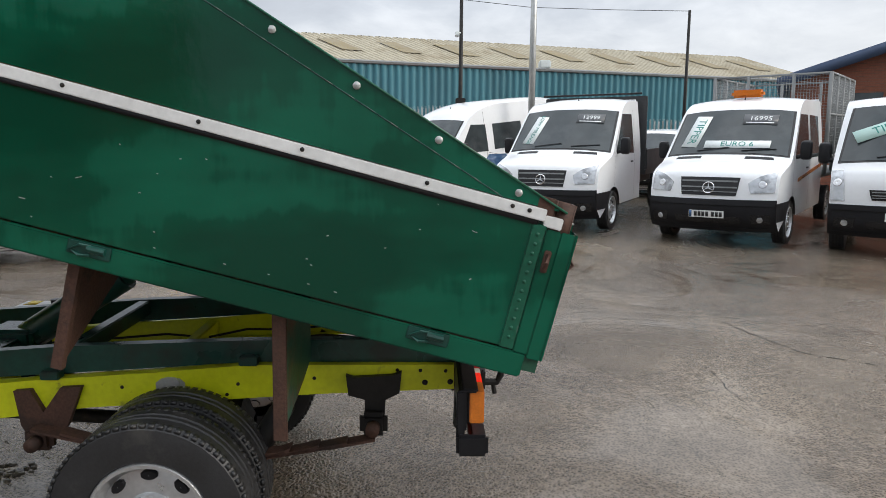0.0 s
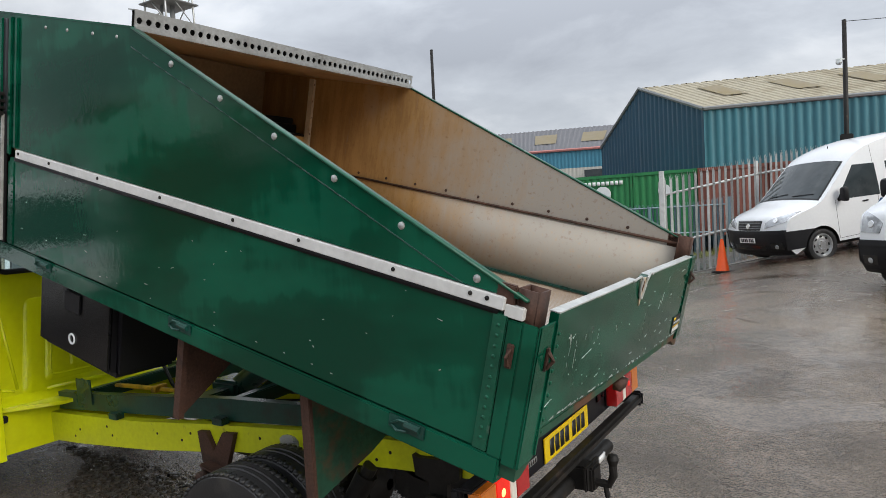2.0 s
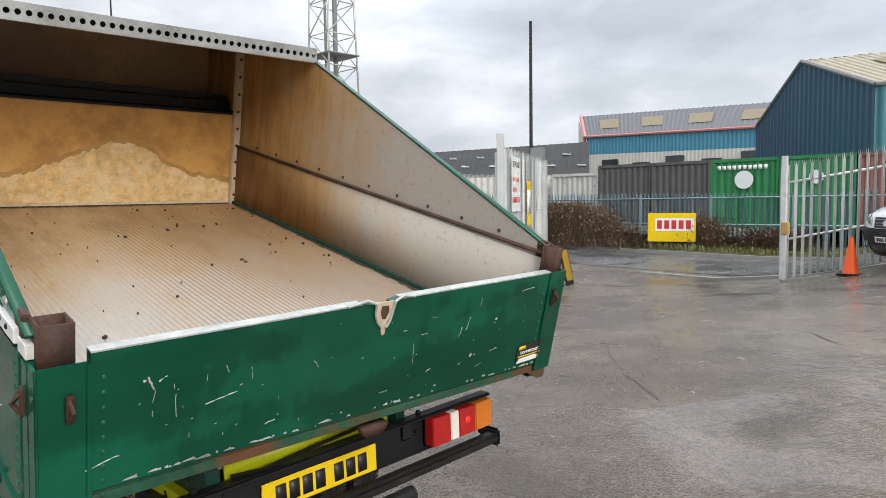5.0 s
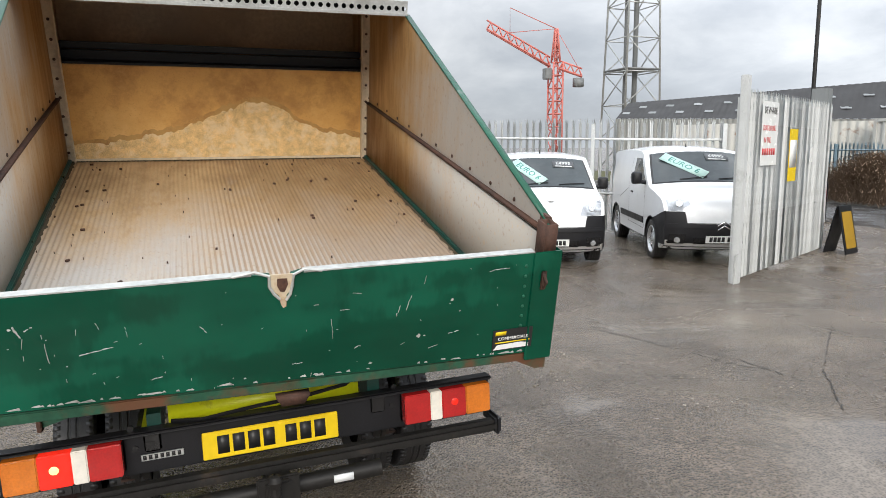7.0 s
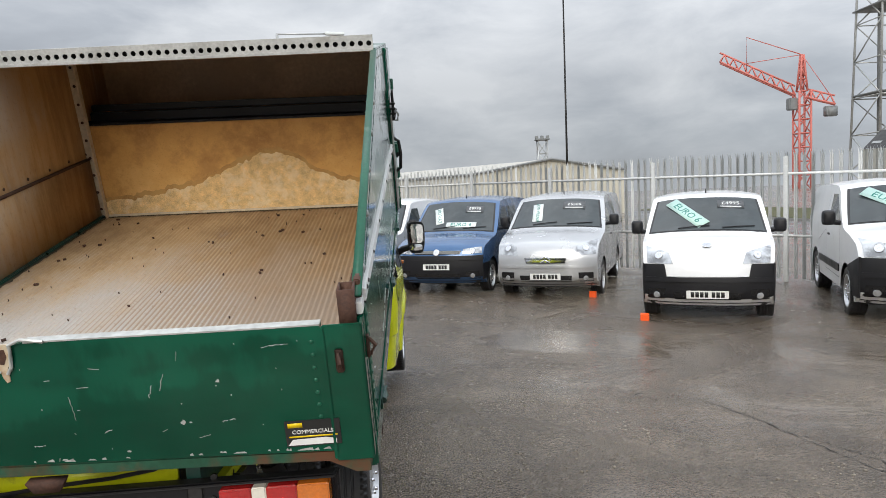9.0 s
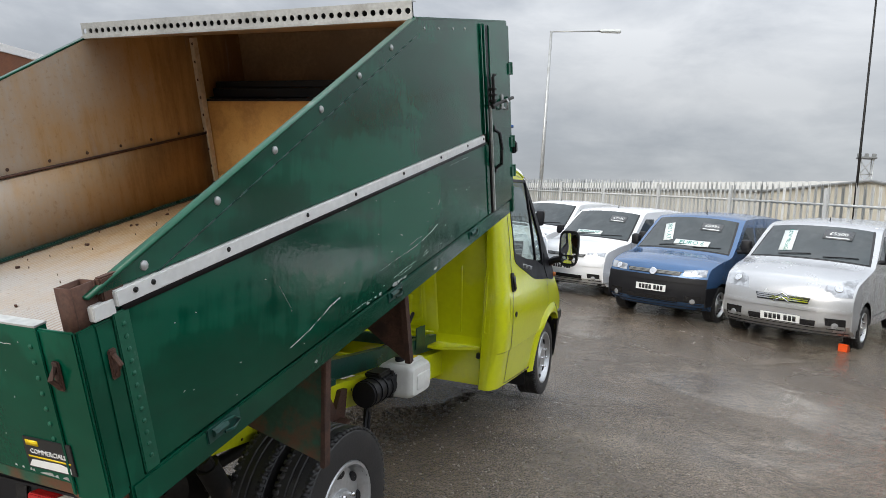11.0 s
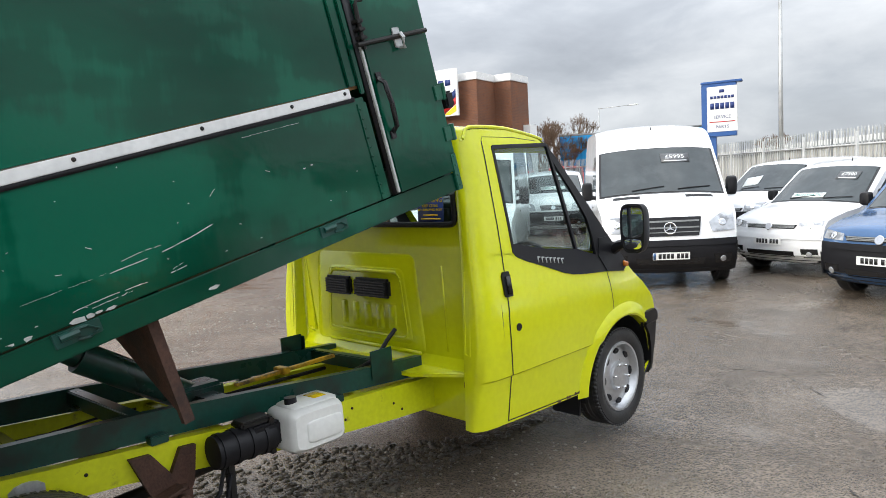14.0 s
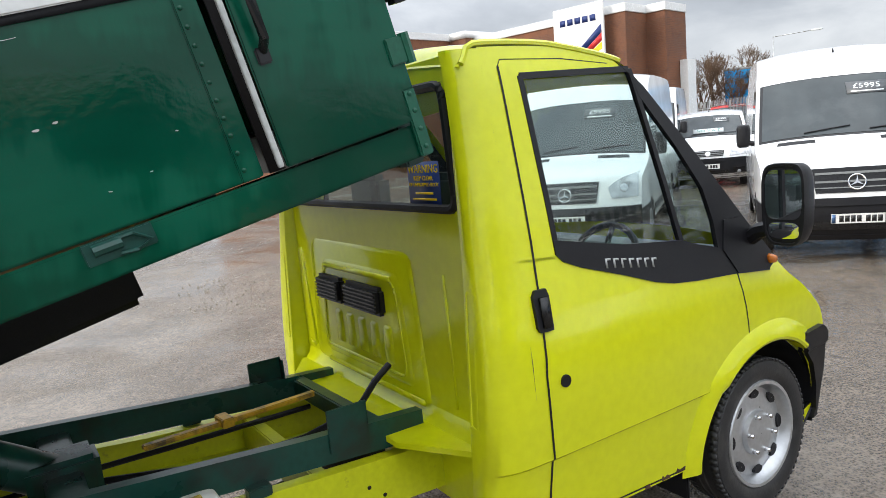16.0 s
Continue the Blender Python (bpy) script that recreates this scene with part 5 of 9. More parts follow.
    for a in ((xi, 1.035, 0.0, w), (xi, 1.035, 0.072 - w, 0.072), (xi, xi + w, w, 0.072 - w), (1.035 - w, 1.035, w, 0.072 - w)):
        bx(bm, a[0], a[1], a[2], a[3], 0.40, 0.55)
    bx(bm, xi + 0.007, 1.028, 0.007, 0.065, 0.40, 0.42)
    part("post_cap", bm, RUST, po, "rusty hollow post top", BM)
    bm = B()
    bx(bm, 1.028, 1.050, 0.073, 0.14, 0.47, 0.555, 0.004)
    part("post_plate", bm, RUST, po, "rusty gusset plate", BM)
    bm = B()
    bx(bm, 0.935, 1.050, -0.030, -0.020, -0.012, 0.455, 0.003)
    fl = part("corner_flange", bm, GREEN, po, "green corner flange", BM)
    bm = B()
    bx(bm, 1.044, 1.052, -0.0195, 0.03, -0.012, 0.452, 0.003)
    part("flange_return", bm, GREEN, fl, "", BM)
    bm = B()
    bx(bm, 0.928, 0.940, -0.036, -0.0305, 0.0, 0.452, 0.002)
    part("flange_lip", bm, GREEN, fl, "", BM)
    # latches on both faces of the corner
    for face in (0, 1):
        bm = B()
        if face:
            bx(bm, HW + 0.003, HW + 0.012, 0.045, 0.07, 0.30, 0.38, 0.004)
            tube(bm, [(s * (HW + 0.012), 0.057, 0.365), (s * (HW + 0.03), 0.057, 0.34), (s * (HW + 0.012), 0.057, 0.31)], 0.007, 6)
        else:
            bx(bm, 0.965, 0.99, -0.038, -0.030, 0.30, 0.38, 0.004)
            tube(bm, [(s * 0.978, -0.036, 0.365), (s * 0.978, -0.056, 0.34), (s * 0.978, -0.036, 0.31)], 0.007, 6)
        part("corner_latch", bm, RUST, po, "rusty latch", BM)
    # dropside fasteners
    for u in (0.36, 1.55, 2.61):
        bm = B()
        bx(bm, HW + 0.004, HW + 0.010, u - 0.05, u + 0.10, -0.045, 0.005, 0.003)
        cyl(bm, (s * (HW + 0.012), u - 0.03, -0.015), (s * (HW + 0.012), u + 0.03, -0.015), 0.013, n=8)
        tube(bm, [(s * (HW + 0.012), u + 0.02, -0.038), (s * (HW + 0.02), u + 0.055, -0.042), (s * (HW + 0.012), u + 0.09, -0.03), (s * (HW + 0.02), u + 0.055, -0.005), (s * (HW + 0.012), u + 0.02, -0.005)], 0.005, 6)
        part("side_fastener", bm, GREEN_SUB, tipper, "dark green fastener", BM)
    # locker door in front of the headboard
    bm = B()
    bx(bm, HW, HW + 0.014, 3.05, BL - 0.005, 0.012, TOPV - 0.02, 0.004)
    dr = part("locker_door", bm, GREEN, tipper, "green locker door", BM)
    bm = B()
    bx(bm, HW, HW + 0.008, 3.005, 3.046, 0.012, TOPV - 0.02)
    part("door_gap", bm, BLACK, dr, "black door gap", BM)
    bm = B()
    bx(bm, HW + 0.003, HW + 0.02, 3.027, 3.041, 0.018, 0.68, 0.002)
    part("door_edge", bm, ALU, dr, "bright door edge", BM)
    bm = B()
    tube(bm, [(s * (HW + 0.014), 3.085, 0.53), (s * (HW + 0.05), 3.087, 0.505), (s * (HW + 0.058), 3.09, 0.41), (s * (HW + 0.05), 3.092, 0.31), (s * (HW + 0.014), 3.092, 0.285)], 0.012, 8)
    for v in (0.535, 0.275):
        bx(bm, HW + 0.012, HW + 0.022, 3.070, 3.106, v - 0.02, v + 0.02, 0.004)
    part("grab_handle", bm, BLACK_GL, dr, "black grab handle", BM)
    bm = B()
    cyl(bm, (s * (HW + 0.03), 3.04, 0.66), (s * (HW + 0.03), 3.05, 0.85), 0.010, n=8)
    tube(bm, [(s * (HW + 0.03), 3.05, 0.845), (s * (HW + 0.032), 3.06, 0.862), (s * (HW + 0.034), 3.09, 0.862)], 0.008, 6)
    for v in (0.70, 0.735, 0.77):
        bx(bm, HW + 0.003, HW + 0.048, 3.022, 3.062, v, v + 0.016, 0.004)
    cyl(bm, (s * (HW + 0.034), 3.0, 0.682), (s * (HW + 0.034), 3.44, 0.694), 0.011, n=8)
    part("slide_bolt", bm, BLACK_MET, dr, "black slide bolt and locking bar", BM)
    bm = B()
    bx(bm, HW + 0.014, HW + 0.022, 3.235, 3.285, 0.64, 0.73, 0.004)
    tube(bm, [(s * (HW + 0.045), 3.26, 0.70), (s * (HW + 0.058), 3.26, 0.68), (s * (HW + 0.05), 3.26, 0.635), (s * (HW + 0.028), 3.26, 0.64)], 0.010, 7)
    part("latch_plate", bm, GALV, dr, "bright steel hasp", BM)
    for v in (0.20, 0.40, 0.88):
        bm = B()
        cyl(bm, (s * (HW + 0.014), BL + 0.012, v - 0.04), (s * (HW + 0.014), BL + 0.012, v + 0.04), 0.016, n=8)
        bx(bm, HW + 0.004, HW + 0.022, BL - 0.05, BL + 0.006, v - 0.035, v + 0.035, 0.003)
        part("door_hinge", bm, GREEN_OLD, dr, "worn green hinge", BM)
    bm = B()
    bx(bm, HW - 0.02, HW + 0.035, BL + 0.004, BL + 0.062, 0.315, 0.395, 0.010)
    part("catch_block", bm, BLACK, dr, "black rubber catch block", BM)
    bm = B()
    bx(bm, HW + 0.002, HW + 0.018, BL - 0.045, BL - 0.005, -0.085, 0.10, 0.004)
    for v in (-0.06, -0.01, 0.04, 0.085):
        dome(bm, (s * (HW + 0.018), BL - 0.025, v), (s, 0, 0), 0.007)
    part("corner_strap", bm, GREEN_OLD, dr, "worn bolted corner strap", BM)
    # vertical channel between sheet and locker
    bm = B()
    bx(bm, HW, HW + 0.012, 2.912, 2.935, 0.52, TOPV - 0.01, 0.004)
    bx(bm, HW, HW + 0.012, 2.968, 2.995, 0.48, TOPV - 0.01, 0.004)
    part("side_channel", bm, GREEN, up, "", BM)
    # angle strut at the headboard
    bm = B()
    bx(bm, HW - 0.078, HW - 0.020, 2.866, 2.880, 0.085, TOPV - 0.02, 0.003)
    bx(bm, HW - 0.085, HW - 0.078, 2.83, 2.876, 0.085, TOPV - 0.02, 0.002)
    for k in range(9):
        dome(bm, (s * (HW - 0.048), 2.866, 0.13 + 0.12 * k), (0, -1, 0), 0.009)
    part("corner_strut", bm, STRUT, ln, "pale bolted angle strut", BM)
    bm = B()
    for k in range(9):
        dome(bm, (s * (HW - 0.048), 2.864, 0.15 + 0.12 * k), (0, -1, 0), 0.010)
    part("strut_bolt", bm, RUST, ln, "rusty bolts", BM, kind="stuff")
    bm = B()
    prev = None
    for i in range(90):
        u = 0.03 + 2.9 * i / 89
        w_ = 0.012 + 0.022 * max(0, noise.noise(Vector((u * 47, s * 3.0, 0))) + 0.2)
        cur = (bm.verts.new((s * (HW - 0.060), u, 0.0895)), bm.verts.new((s * (HW - 0.060 - w_), u, 0.088)))
        if prev:
            bm.faces.new((prev[0], prev[1], cur[1], cur[0]))
        prev = cur
    part("edge_dirt", bm, MOSS, ln, "dark moss and dirt along the floor edge", BM, kind="stuff")
    # mud plates under the body, set further forward on the kerb side
    fw = 0.18 if s > 0 else 0.0
    bm = B()
    prism(bm, [(s * 0.965, -0.08), (s * 0.50, -0.08), (s * 0.50, -0.42), (s * 0.62, -0.47), (s * 0.965, -0.57)], "y", 0.915 + fw, 0.923 + fw)
    plumb = BM @ T(s * 0.97, 0.93 + fw, -0.08) @ RX(-13) @ RZ(s * 3) @ T(-s * 0.97, -0.93 - fw, 0.08)
    mp_ = part("mud_plate", bm, GREEN_RUST, tipper, "green mud plate with rust", plumb)
    bm = B()
    bx(bm, 0.965, 0.985, 0.895 + fw, 0.945 + fw, -0.585, -0.08, 0.003)
    part("plate_edge", bm, RUST, mp_, "rusty plate edge", plumb)
    bm = B()
    prism(bm, [(s * 0.98, -0.09), (s * 0.50, -0.09), (s * 0.56, -0.20), (s * 0.96, -0.50)], "y", 1.645 + fw, 1.657 + fw)
    bx(bm, 0.955, 0.985, 1.63 + fw, 1.67 + fw, -0.5, -0.09)
    part("mud_plate", bm, RUST, tipper, "rusty brown mud plate", BM)

# tailgate with its torn notch
bm = B()
top = [(0.93, 0.460), (0.6, 0.463), (0.3, 0.468), (0.07, 0.470), (0.03, 0.462), (0.018, 0.435), (0.010, 0.405), (-0.01, 0.405), (-0.024, 0.435), (-0.04, 0.462), (-0.10, 0.473), (-0.4, 0.474), (-0.7, 0.478), (-0.93, 0.480)]
prism(bm, [(-0.93, 0.088), (0.93, 0.028)] + top, "y", -0.030, 0.0)
tg = part("tailgate", bm, GREEN, tipper, "scratched green tailgate", BM)
for run in (top[:4], top[-4:]):
    bm = B()
    prism(bm, [(x, v - 0.003) for x, v in run] + [(x, v + 0.002) for x, v in reversed(run)], "y", -0.0318, 0.003)
    part("tailgate_capping", bm, ALU, tg, "bare metal capping", BM)
for pts in ([(0.13, -0.034, 0.470), (0.07, -0.040, 0.484), (0.035, -0.042, 0.468), (0.030, -0.038, 0.43), (0.022, -0.036, 0.395), (0.008, -0.036, 0.375)], [(-0.16, -0.034, 0.474), (-0.09, -0.043, 0.488), (-0.045, -0.042, 0.470), (-0.045, -0.039, 0.43), (-0.03, -0.036, 0.40), (-0.012, -0.036, 0.38)]):
    bm = B()
    tube(bm, pts, 0.0055, 6)
    part("torn_capping", bm, ALU, tg, "torn bare metal edge", BM)
bm = B()
prism(bm, [(-0.045, 0.470), (0.035, 0.468), (0.032, 0.44), (0.024, 0.41), (0.010, 0.392), (0.008, 0.35), (-0.002, 0.345), (-0.010, 0.362), (-0.014, 0.392), (-0.032, 0.41), (-0.044, 0.44)], "y", -0.034, -0.0305)
flap = part("torn_flap", bm, STRUT, tg, "torn pale metal flap", BM)
bm = B()
prism(bm, [(-0.018, 0.455), (0.014, 0.453), (0.016, 0.43), (0.004, 0.405), (-0.010, 0.407), (-0.020, 0.43)], "y", -0.0355, -0.0342)
part("rust_patch", bm, RUST, flap, "rusty patch in the tear", BM)
bm = B()
rnd = random.Random(7)
for k in range(48):
    x, v, a = rnd.uniform(-0.88, 0.88), 0.06 + 0.37 * rnd.random(), rnd.choice((0, 90, 80, 30, -25, 100)) + rnd.uniform(-12, 12)
    l = rnd.choice((0.002, 0.002, 0.003, 0.004, 0.006, 0.014)) * rnd.uniform(0.6, 1.4)
    q = T(x, -0.0302, v) @ RY(a)
    box(bm, -l, l, -0.0008, 0.0008, -0.0005 - 0.0012 * rnd.random(), 0.0005, 0, q)
for x0, v0, x1, v1, w_ in ((-0.63, 0.255, -0.53, 0.272, 0.0016), (0.16, 0.28, 0.166, 0.20, 0.0014), (-0.79, 0.38, -0.775, 0.34, 0.0035), (-0.72, 0.36, -0.71, 0.24, 0.0018), (-0.955, 0.15, -0.86, 0.172, 0.0016), (0.43, 0.28, 0.45, 0.335, 0.0016), (0.40, 0.27, 0.41, 0.30, 0.0014), (-0.49, 0.34, -0.485, 0.30, 0.0014), (-0.27, 0.31, -0.25, 0.28, 0.0014), (0.24, 0.15, 0.27, 0.16, 0.0018), (0.60, 0.16, 0.64, 0.166, 0.0016), (-0.45, 0.13, -0.40, 0.14, 0.0014), (0.75, 0.40, 0.83, 0.405, 0.0012), (-0.76, 0.36, -0.74, 0.37, 0.0022), (0.02, 0.12, 0.06, 0.118, 0.0016)):
    pts = [(x0 + (x1 - x0) * t + rnd.uniform(-1, 1) * 0.002, -0.0302, v0 + (v1 - v0) * t + rnd.uniform(-1, 1) * 0.002 + 0.008 * t * (1 - t)) for t in np.linspace(0, 1, 8)]
    for pa, pb in zip(pts, pts[1:]):
        if rnd.random() < 0.85:
            tube(bm, [pa, pb], w_ * rnd.uniform(0.4, 1.1), 4)
for x, v, r in ((0.483, 0.168, 0.011), (0.505, 0.166, 0.004), (0.607, 0.30, 0.007), (0.60, 0.285, 0.003), (0.64, 0.25, 0.003), (-0.80, 0.37, 0.006), (0.30, 0.08, 0.006), (-0.14, 0.09, 0.005)):
    prism(bm, [(x + r * rnd.uniform(0.5, 1.3) * math.cos(a), v + r * 0.7 * rnd.uniform(0.5, 1.3) * math.sin(a)) for a in np.linspace(0, 5.5, 8)], "y", -0.0309, -0.0302)
part("scratch", bm, ALU, tg, "bare metal scratches and chips", BM, kind="stuff")
# bare, chipped lower lip of the tailgate
bm = B()
for k in range(46):
    x = -0.92 + 1.84 * rnd.random()
    l = 0.004 + 0.03 * rnd.random() ** 3
    v = 0.064 - 0.032 * x + rnd.uniform(0, 0.006)
    prism(bm, [(x - l, v), (x + l, v - 0.002), (x + l * 0.6, v + 0.003 + 0.006 * rnd.random()), (x - l * 0.5, v + 0.004)], "y", -0.0309, -0.0302)
part("chipped_lip", bm, ALU, tg, "chipped paint along the lower lip", BM, kind="stuff")
bm = B()
for x in (-0.90, 0.90):
    for k in range(9):
        dome(bm, (x, -0.030, 0.07 + 0.042 * k), (0, -1, 0), 0.007)
part("rivet", bm, GREEN_OLD, tg, "", BM, kind="stuff")
bm = B()
box(bm, 0.785, 0.955, -0.0345, -0.030, 0.055, 0.145, 0.001)
stk = part("dealer_sticker", bm, INK, tg, "black and yellow dealer sticker", BM)
for k, x1 in enumerate((0.84, 0.945)):
    bm = B()
    box(bm, 0.795, x1, -0.0355, -0.0345, (0.122, 0.087)[k], (0.138, 0.092)[k])
    part("sticker_bar", bm, PLATE_Y, stk, "", BM)
bm = B()
prism(bm, [(0.79, 0.06), (0.94, 0.06), (0.94, 0.076), (0.905, 0.083), (0.805, 0.080)], "y", -0.0355, -0.0345)
part("sticker_shape", bm, PLATE_W, stk, "", BM)
words("sticker_lettering", "COMMERCIALS", 0.019, PLATE_W, stk, BM @ T(0.87, -0.0352, 0.106) @ RX(90))

# headboard, ledge, hood roof, hood front
HBU = 2.886
bm = B()
box(bm, -1.03, 1.03, HBU, HBU + 0.02, 0.085, 0.722, 0.004)
hb = part("headboard", bm, HEADB, tipper, "orange-brown headboard caked with dried mud", BM)
bm = B()
box(bm, -0.97, 0.97, HBU - 0.018, HBU - 0.002, 0.085, 0.104, 0.004)
part("headboard_foot", bm, STRUT, hb, "pale foot strip", BM)
bm = B()
prev = None
for i in range(160):
    x = -0.99 + 1.98 * i / 159
    w_ = 0.008 + 0.03 * max(0, noise.noise(Vector((x * 47, 1.0, 5))) + 0.15)
    cur = (bm.verts.new((x, HBU - 0.019, 0.0905)), bm.verts.new((x, HBU - 0.019 - w_, 0.0885)))
    if prev:
        bm.faces.new((prev[0], cur[0], cur[1], prev[1]))
    prev = cur
part("edge_dirt", bm, MOSS, hb, "dark dirt along the headboard's foot", BM, kind="stuff")


def mud_top(x, rise):
    """Height that the load left its mark at, across the headboard."""
    v = 0.20 + 0.03 * noise.noise(Vector((x * 3, 0, 1))) + 0.26 * math.exp(-((x - 0.26) / 0.36) ** 2) + 0.05 * math.exp(-((x - 0.85) / 0.2) ** 2) + 0.09 * math.exp(-((x + 0.15) / 0.45) ** 2)
    return v + rise + 0.025 * noise.noise(Vector((x * 11, rise * 9, 4))) + 0.018 * noise.noise(Vector((x * 37, rise, 9)))


def crust(name, rise, thick, material, label):
    """A layer of dried mud with a ragged upper edge and lumps."""
    bm = B()
    nx, nv = 130, 22
    rows_ = []
    for i in range(nx + 1):
        x = -0.97 + 1.94 * i / nx
        t_ = mud_top(x, rise)
        col_ = []
        for k in range(nv + 1):
            v_ = 0.105 + (t_ - 0.105) * k / nv
            th = thick * (0.5 + max(0, noise.noise(Vector((x * 22, v_ * 22, 2))) + 0.5 * noise.noise(Vector((x * 60, v_ * 60, 7))) + 0.35)) * (1 - (k / nv) ** 5)
            col_.append(bm.verts.new((x, HBU - 0.0008 - th, v_)))
        rows_.append(col_)
    for i in range(nx):
        for k in range(nv):
            bm.faces.new((rows_[i][k], rows_[i][k + 1], rows_[i + 1][k + 1], rows_[i + 1][k]))
    bmesh.ops.recalc_face_normals(bm, faces=bm.faces[:])
    part(name, bm, material, hb, label, BM, kind="stuff", sharp=1.2)


TIDE = surf("brown_tide_line", (0.44, 0.24, 0.075), 0.7, var=0.35, scale=9, fine=120, bump=0.4, stain=(0.50, 0.30, 0.10), samt=0.9, sscale=5, spos=0.46)
MUD = surf("dried_pale_mud", (0.70, 0.48, 0.22), 0.9, var=0.4, scale=20, fine=150, bump=0.9, stain=(0.82, 0.66, 0.42), samt=0.6, sscale=11, spos=0.48)
crust("tide_line", 0.028, 0.0015, TIDE, "brown tide line above the mud")
crust("dried_mud", 0.0, 0.009, MUD, "pale grainy dried mud crust")
bm = B()
box(bm, -1.0, 1.0, HBU - 0.004, 3.40, 0.723, 0.738, 0.004)
part("headboard_ledge", bm, BLACK, hb, "black ledge over the headboard", BM)
for u, v0, v1 in ((2.99, 0.739, 0.80), (3.03, 0.80, 0.845)):
    bm = B()
    box(bm, -1.0, 1.0, u, u + 0.03, v0, v1, 0.006)
    part("ledge_rail", bm, BLACK, hb, "black rail over the headboard", BM)
bm = B()
box(bm, -HW + 0.02, HW - 0.02, 3.40, 3.415, 0.738, TOPV - 0.004, 0.003)
box(bm, -HW + 0.02, HW - 0.02, BREAK, 3.40, TOPV - 0.006, TOPV - 0.002)
part("hood_lining", bm, HOODIN, hb, "brown stained hood lining", BM)
bm = B()
box(bm, -HW, HW, BREAK, BL, TOPV - 0.001, TOPV + 0.012, 0.004)
box(bm, -HW, HW, BL - 0.012, BL, 0.05, TOPV, 0.004)
part("hood_roof", bm, GREEN, tipper, "green hood roof and front", BM)
# perforated bar on the hood's edge
bm = B()
nh, z0, z1 = 46, TOPV + 0.012, TOPV + 0.078
xs = np.linspace(-1.04, 1.04, nh + 1)
yb = BREAK - 0.004
for i in range(nh):
    xa, xb, r = xs[i], xs[i + 1], 0.0145
    cx, cz = (xa + xb) / 2, (z0 + z1) / 2 - 0.006
    sq = [(xb, cz), (xb, z1), (cx, z1), (xa, z1), (xa, cz), (xa, z0), (cx, z0), (xb, z0)]
    for y in (yb, yb + 0.005):
        o = [bm.verts.new((px, y, pz)) for px, pz in sq]
        c = [bm.verts.new((cx + r * math.cos(k * math.pi / 4), y, cz + r * math.sin(k * math.pi / 4))) for k in range(8)]
        for k in range(8):
            bm.faces.new((o[k], o[(k + 1) % 8], c[(k + 1) % 8], c[k]))
box(bm, -1.04, 1.04, yb, yb + 0.05, z1, z1 + 0.005)
box(bm, -1.04, 1.04, yb - 0.012, yb, z0 - 0.014, z0)
part("perforated_bar", bm, GALV, tipper, "galvanised perforated angle", BM)
bm = B()
box(bm, -1.03, 1.03, yb + 0.03, yb + 0.036, z0, z1)
part("bar_backing", bm, BLACK_MET, tipper, "", BM)
bm = B()
rs = random.Random(5)
for u0, v0, u1, v1, w_, bow in ((0.765, 0.065, 1.03, 0.112, 0.0019, -0.006), (1.03, 0.112, 1.13, 0.124, 0.0040, 0.002), (1.46, 0.121, 1.72, 0.124, 0.0006, 0.0), (1.70, 0.122, 2.125, 0.160, 0.0016, -0.012), (1.78, 0.145, 1.92, 0.152, 0.0009, 0.004), (1.587, 0.046, 1.835, 0.050, 0.0014, 0.004), (1.62, 0.034, 1.78, 0.040, 0.0010, 0.0), (1.923, 0.050, 1.983, 0.054, 0.0016, 0.0), (1.93, 0.060, 1.975, 0.068, 0.0010, 0.0), (1.20, 0.03, 1.40, 0.022, 0.0012, 0.004), (2.35, 0.43, 2.62, 0.43, 0.0007, 0.0), (0.75, 0.30, 0.80, 0.20, 0.0007, 0.0), (2.15, 0.26, 2.18, 0.28, 0.0012, 0.0)):
    pts = [Vector((HW + 0.0008, u0 + (u1 - u0) * t, v0 + (v1 - v0) * t + bow * 4 * t * (1 - t) + rs.uniform(-1, 1) * 0.0012)) for t in np.linspace(0, 1, 14)]
    for pa, pb in zip(pts, pts[1:]):
        if rs.random() < 0.9:
            tube(bm, [pa, pb], w_ * rs.uniform(0.4, 1.1), 4)
for u, v, r in ((1.446, 0.020, 0.010), (1.40, 0.022, 0.006), (1.595, 0.014, 0.016), (1.63, 0.016, 0.012), (1.66, 0.016, 0.007), (1.70, 0.014, 0.010), (1.33, 0.02, 0.008), (2.05, -0.055, 0.012), (0.9, -0.05, 0.008), (2.62, 0.255, 0.004), (2.58, 0.25, 0.004)):
    prism(bm, [(u + 1.8 * r * rs.uniform(0.5, 1.2) * math.cos(a), v + 0.8 * r * rs.uniform(0.5, 1.2) * math.sin(a)) for a in np.linspace(0, 5.5, 9)], "x", HW + 0.0002, HW + 0.0009 if v > 0 else HW + 0.0058)
for s in (-1, 1):
    rnd = random.Random(11 + s)
    for k in range(26):
        u, v = rnd.uniform(0.2, 2.9), 0.09 + 0.36 * rnd.random() ** 1.5
        q = T(s * (HW + 0.0008), u, v) @ RX(rnd.uniform(-40, 40))
        l = rnd.choice((0.002, 0.003, 0.004, 0.010))
        box(bm, -0.0008, 0.0008, -l, l, -0.0010, 0.0010, 0, q)
    for k in range(9):
        u = rnd.uniform(0.4, 2.6)
        q = T(s * (HW + 0.0055), u, 0.052 + rnd.uniform(-0.01, 0.004))
        l = rnd.uniform(0.002, 0.006)
        box(bm, -0.001, 0.001, -l, l, -0.001, 0.001, 0, q)
part("scratch", bm, ALU, tipper, "scratches to bare metal", BM, kind="stuff")

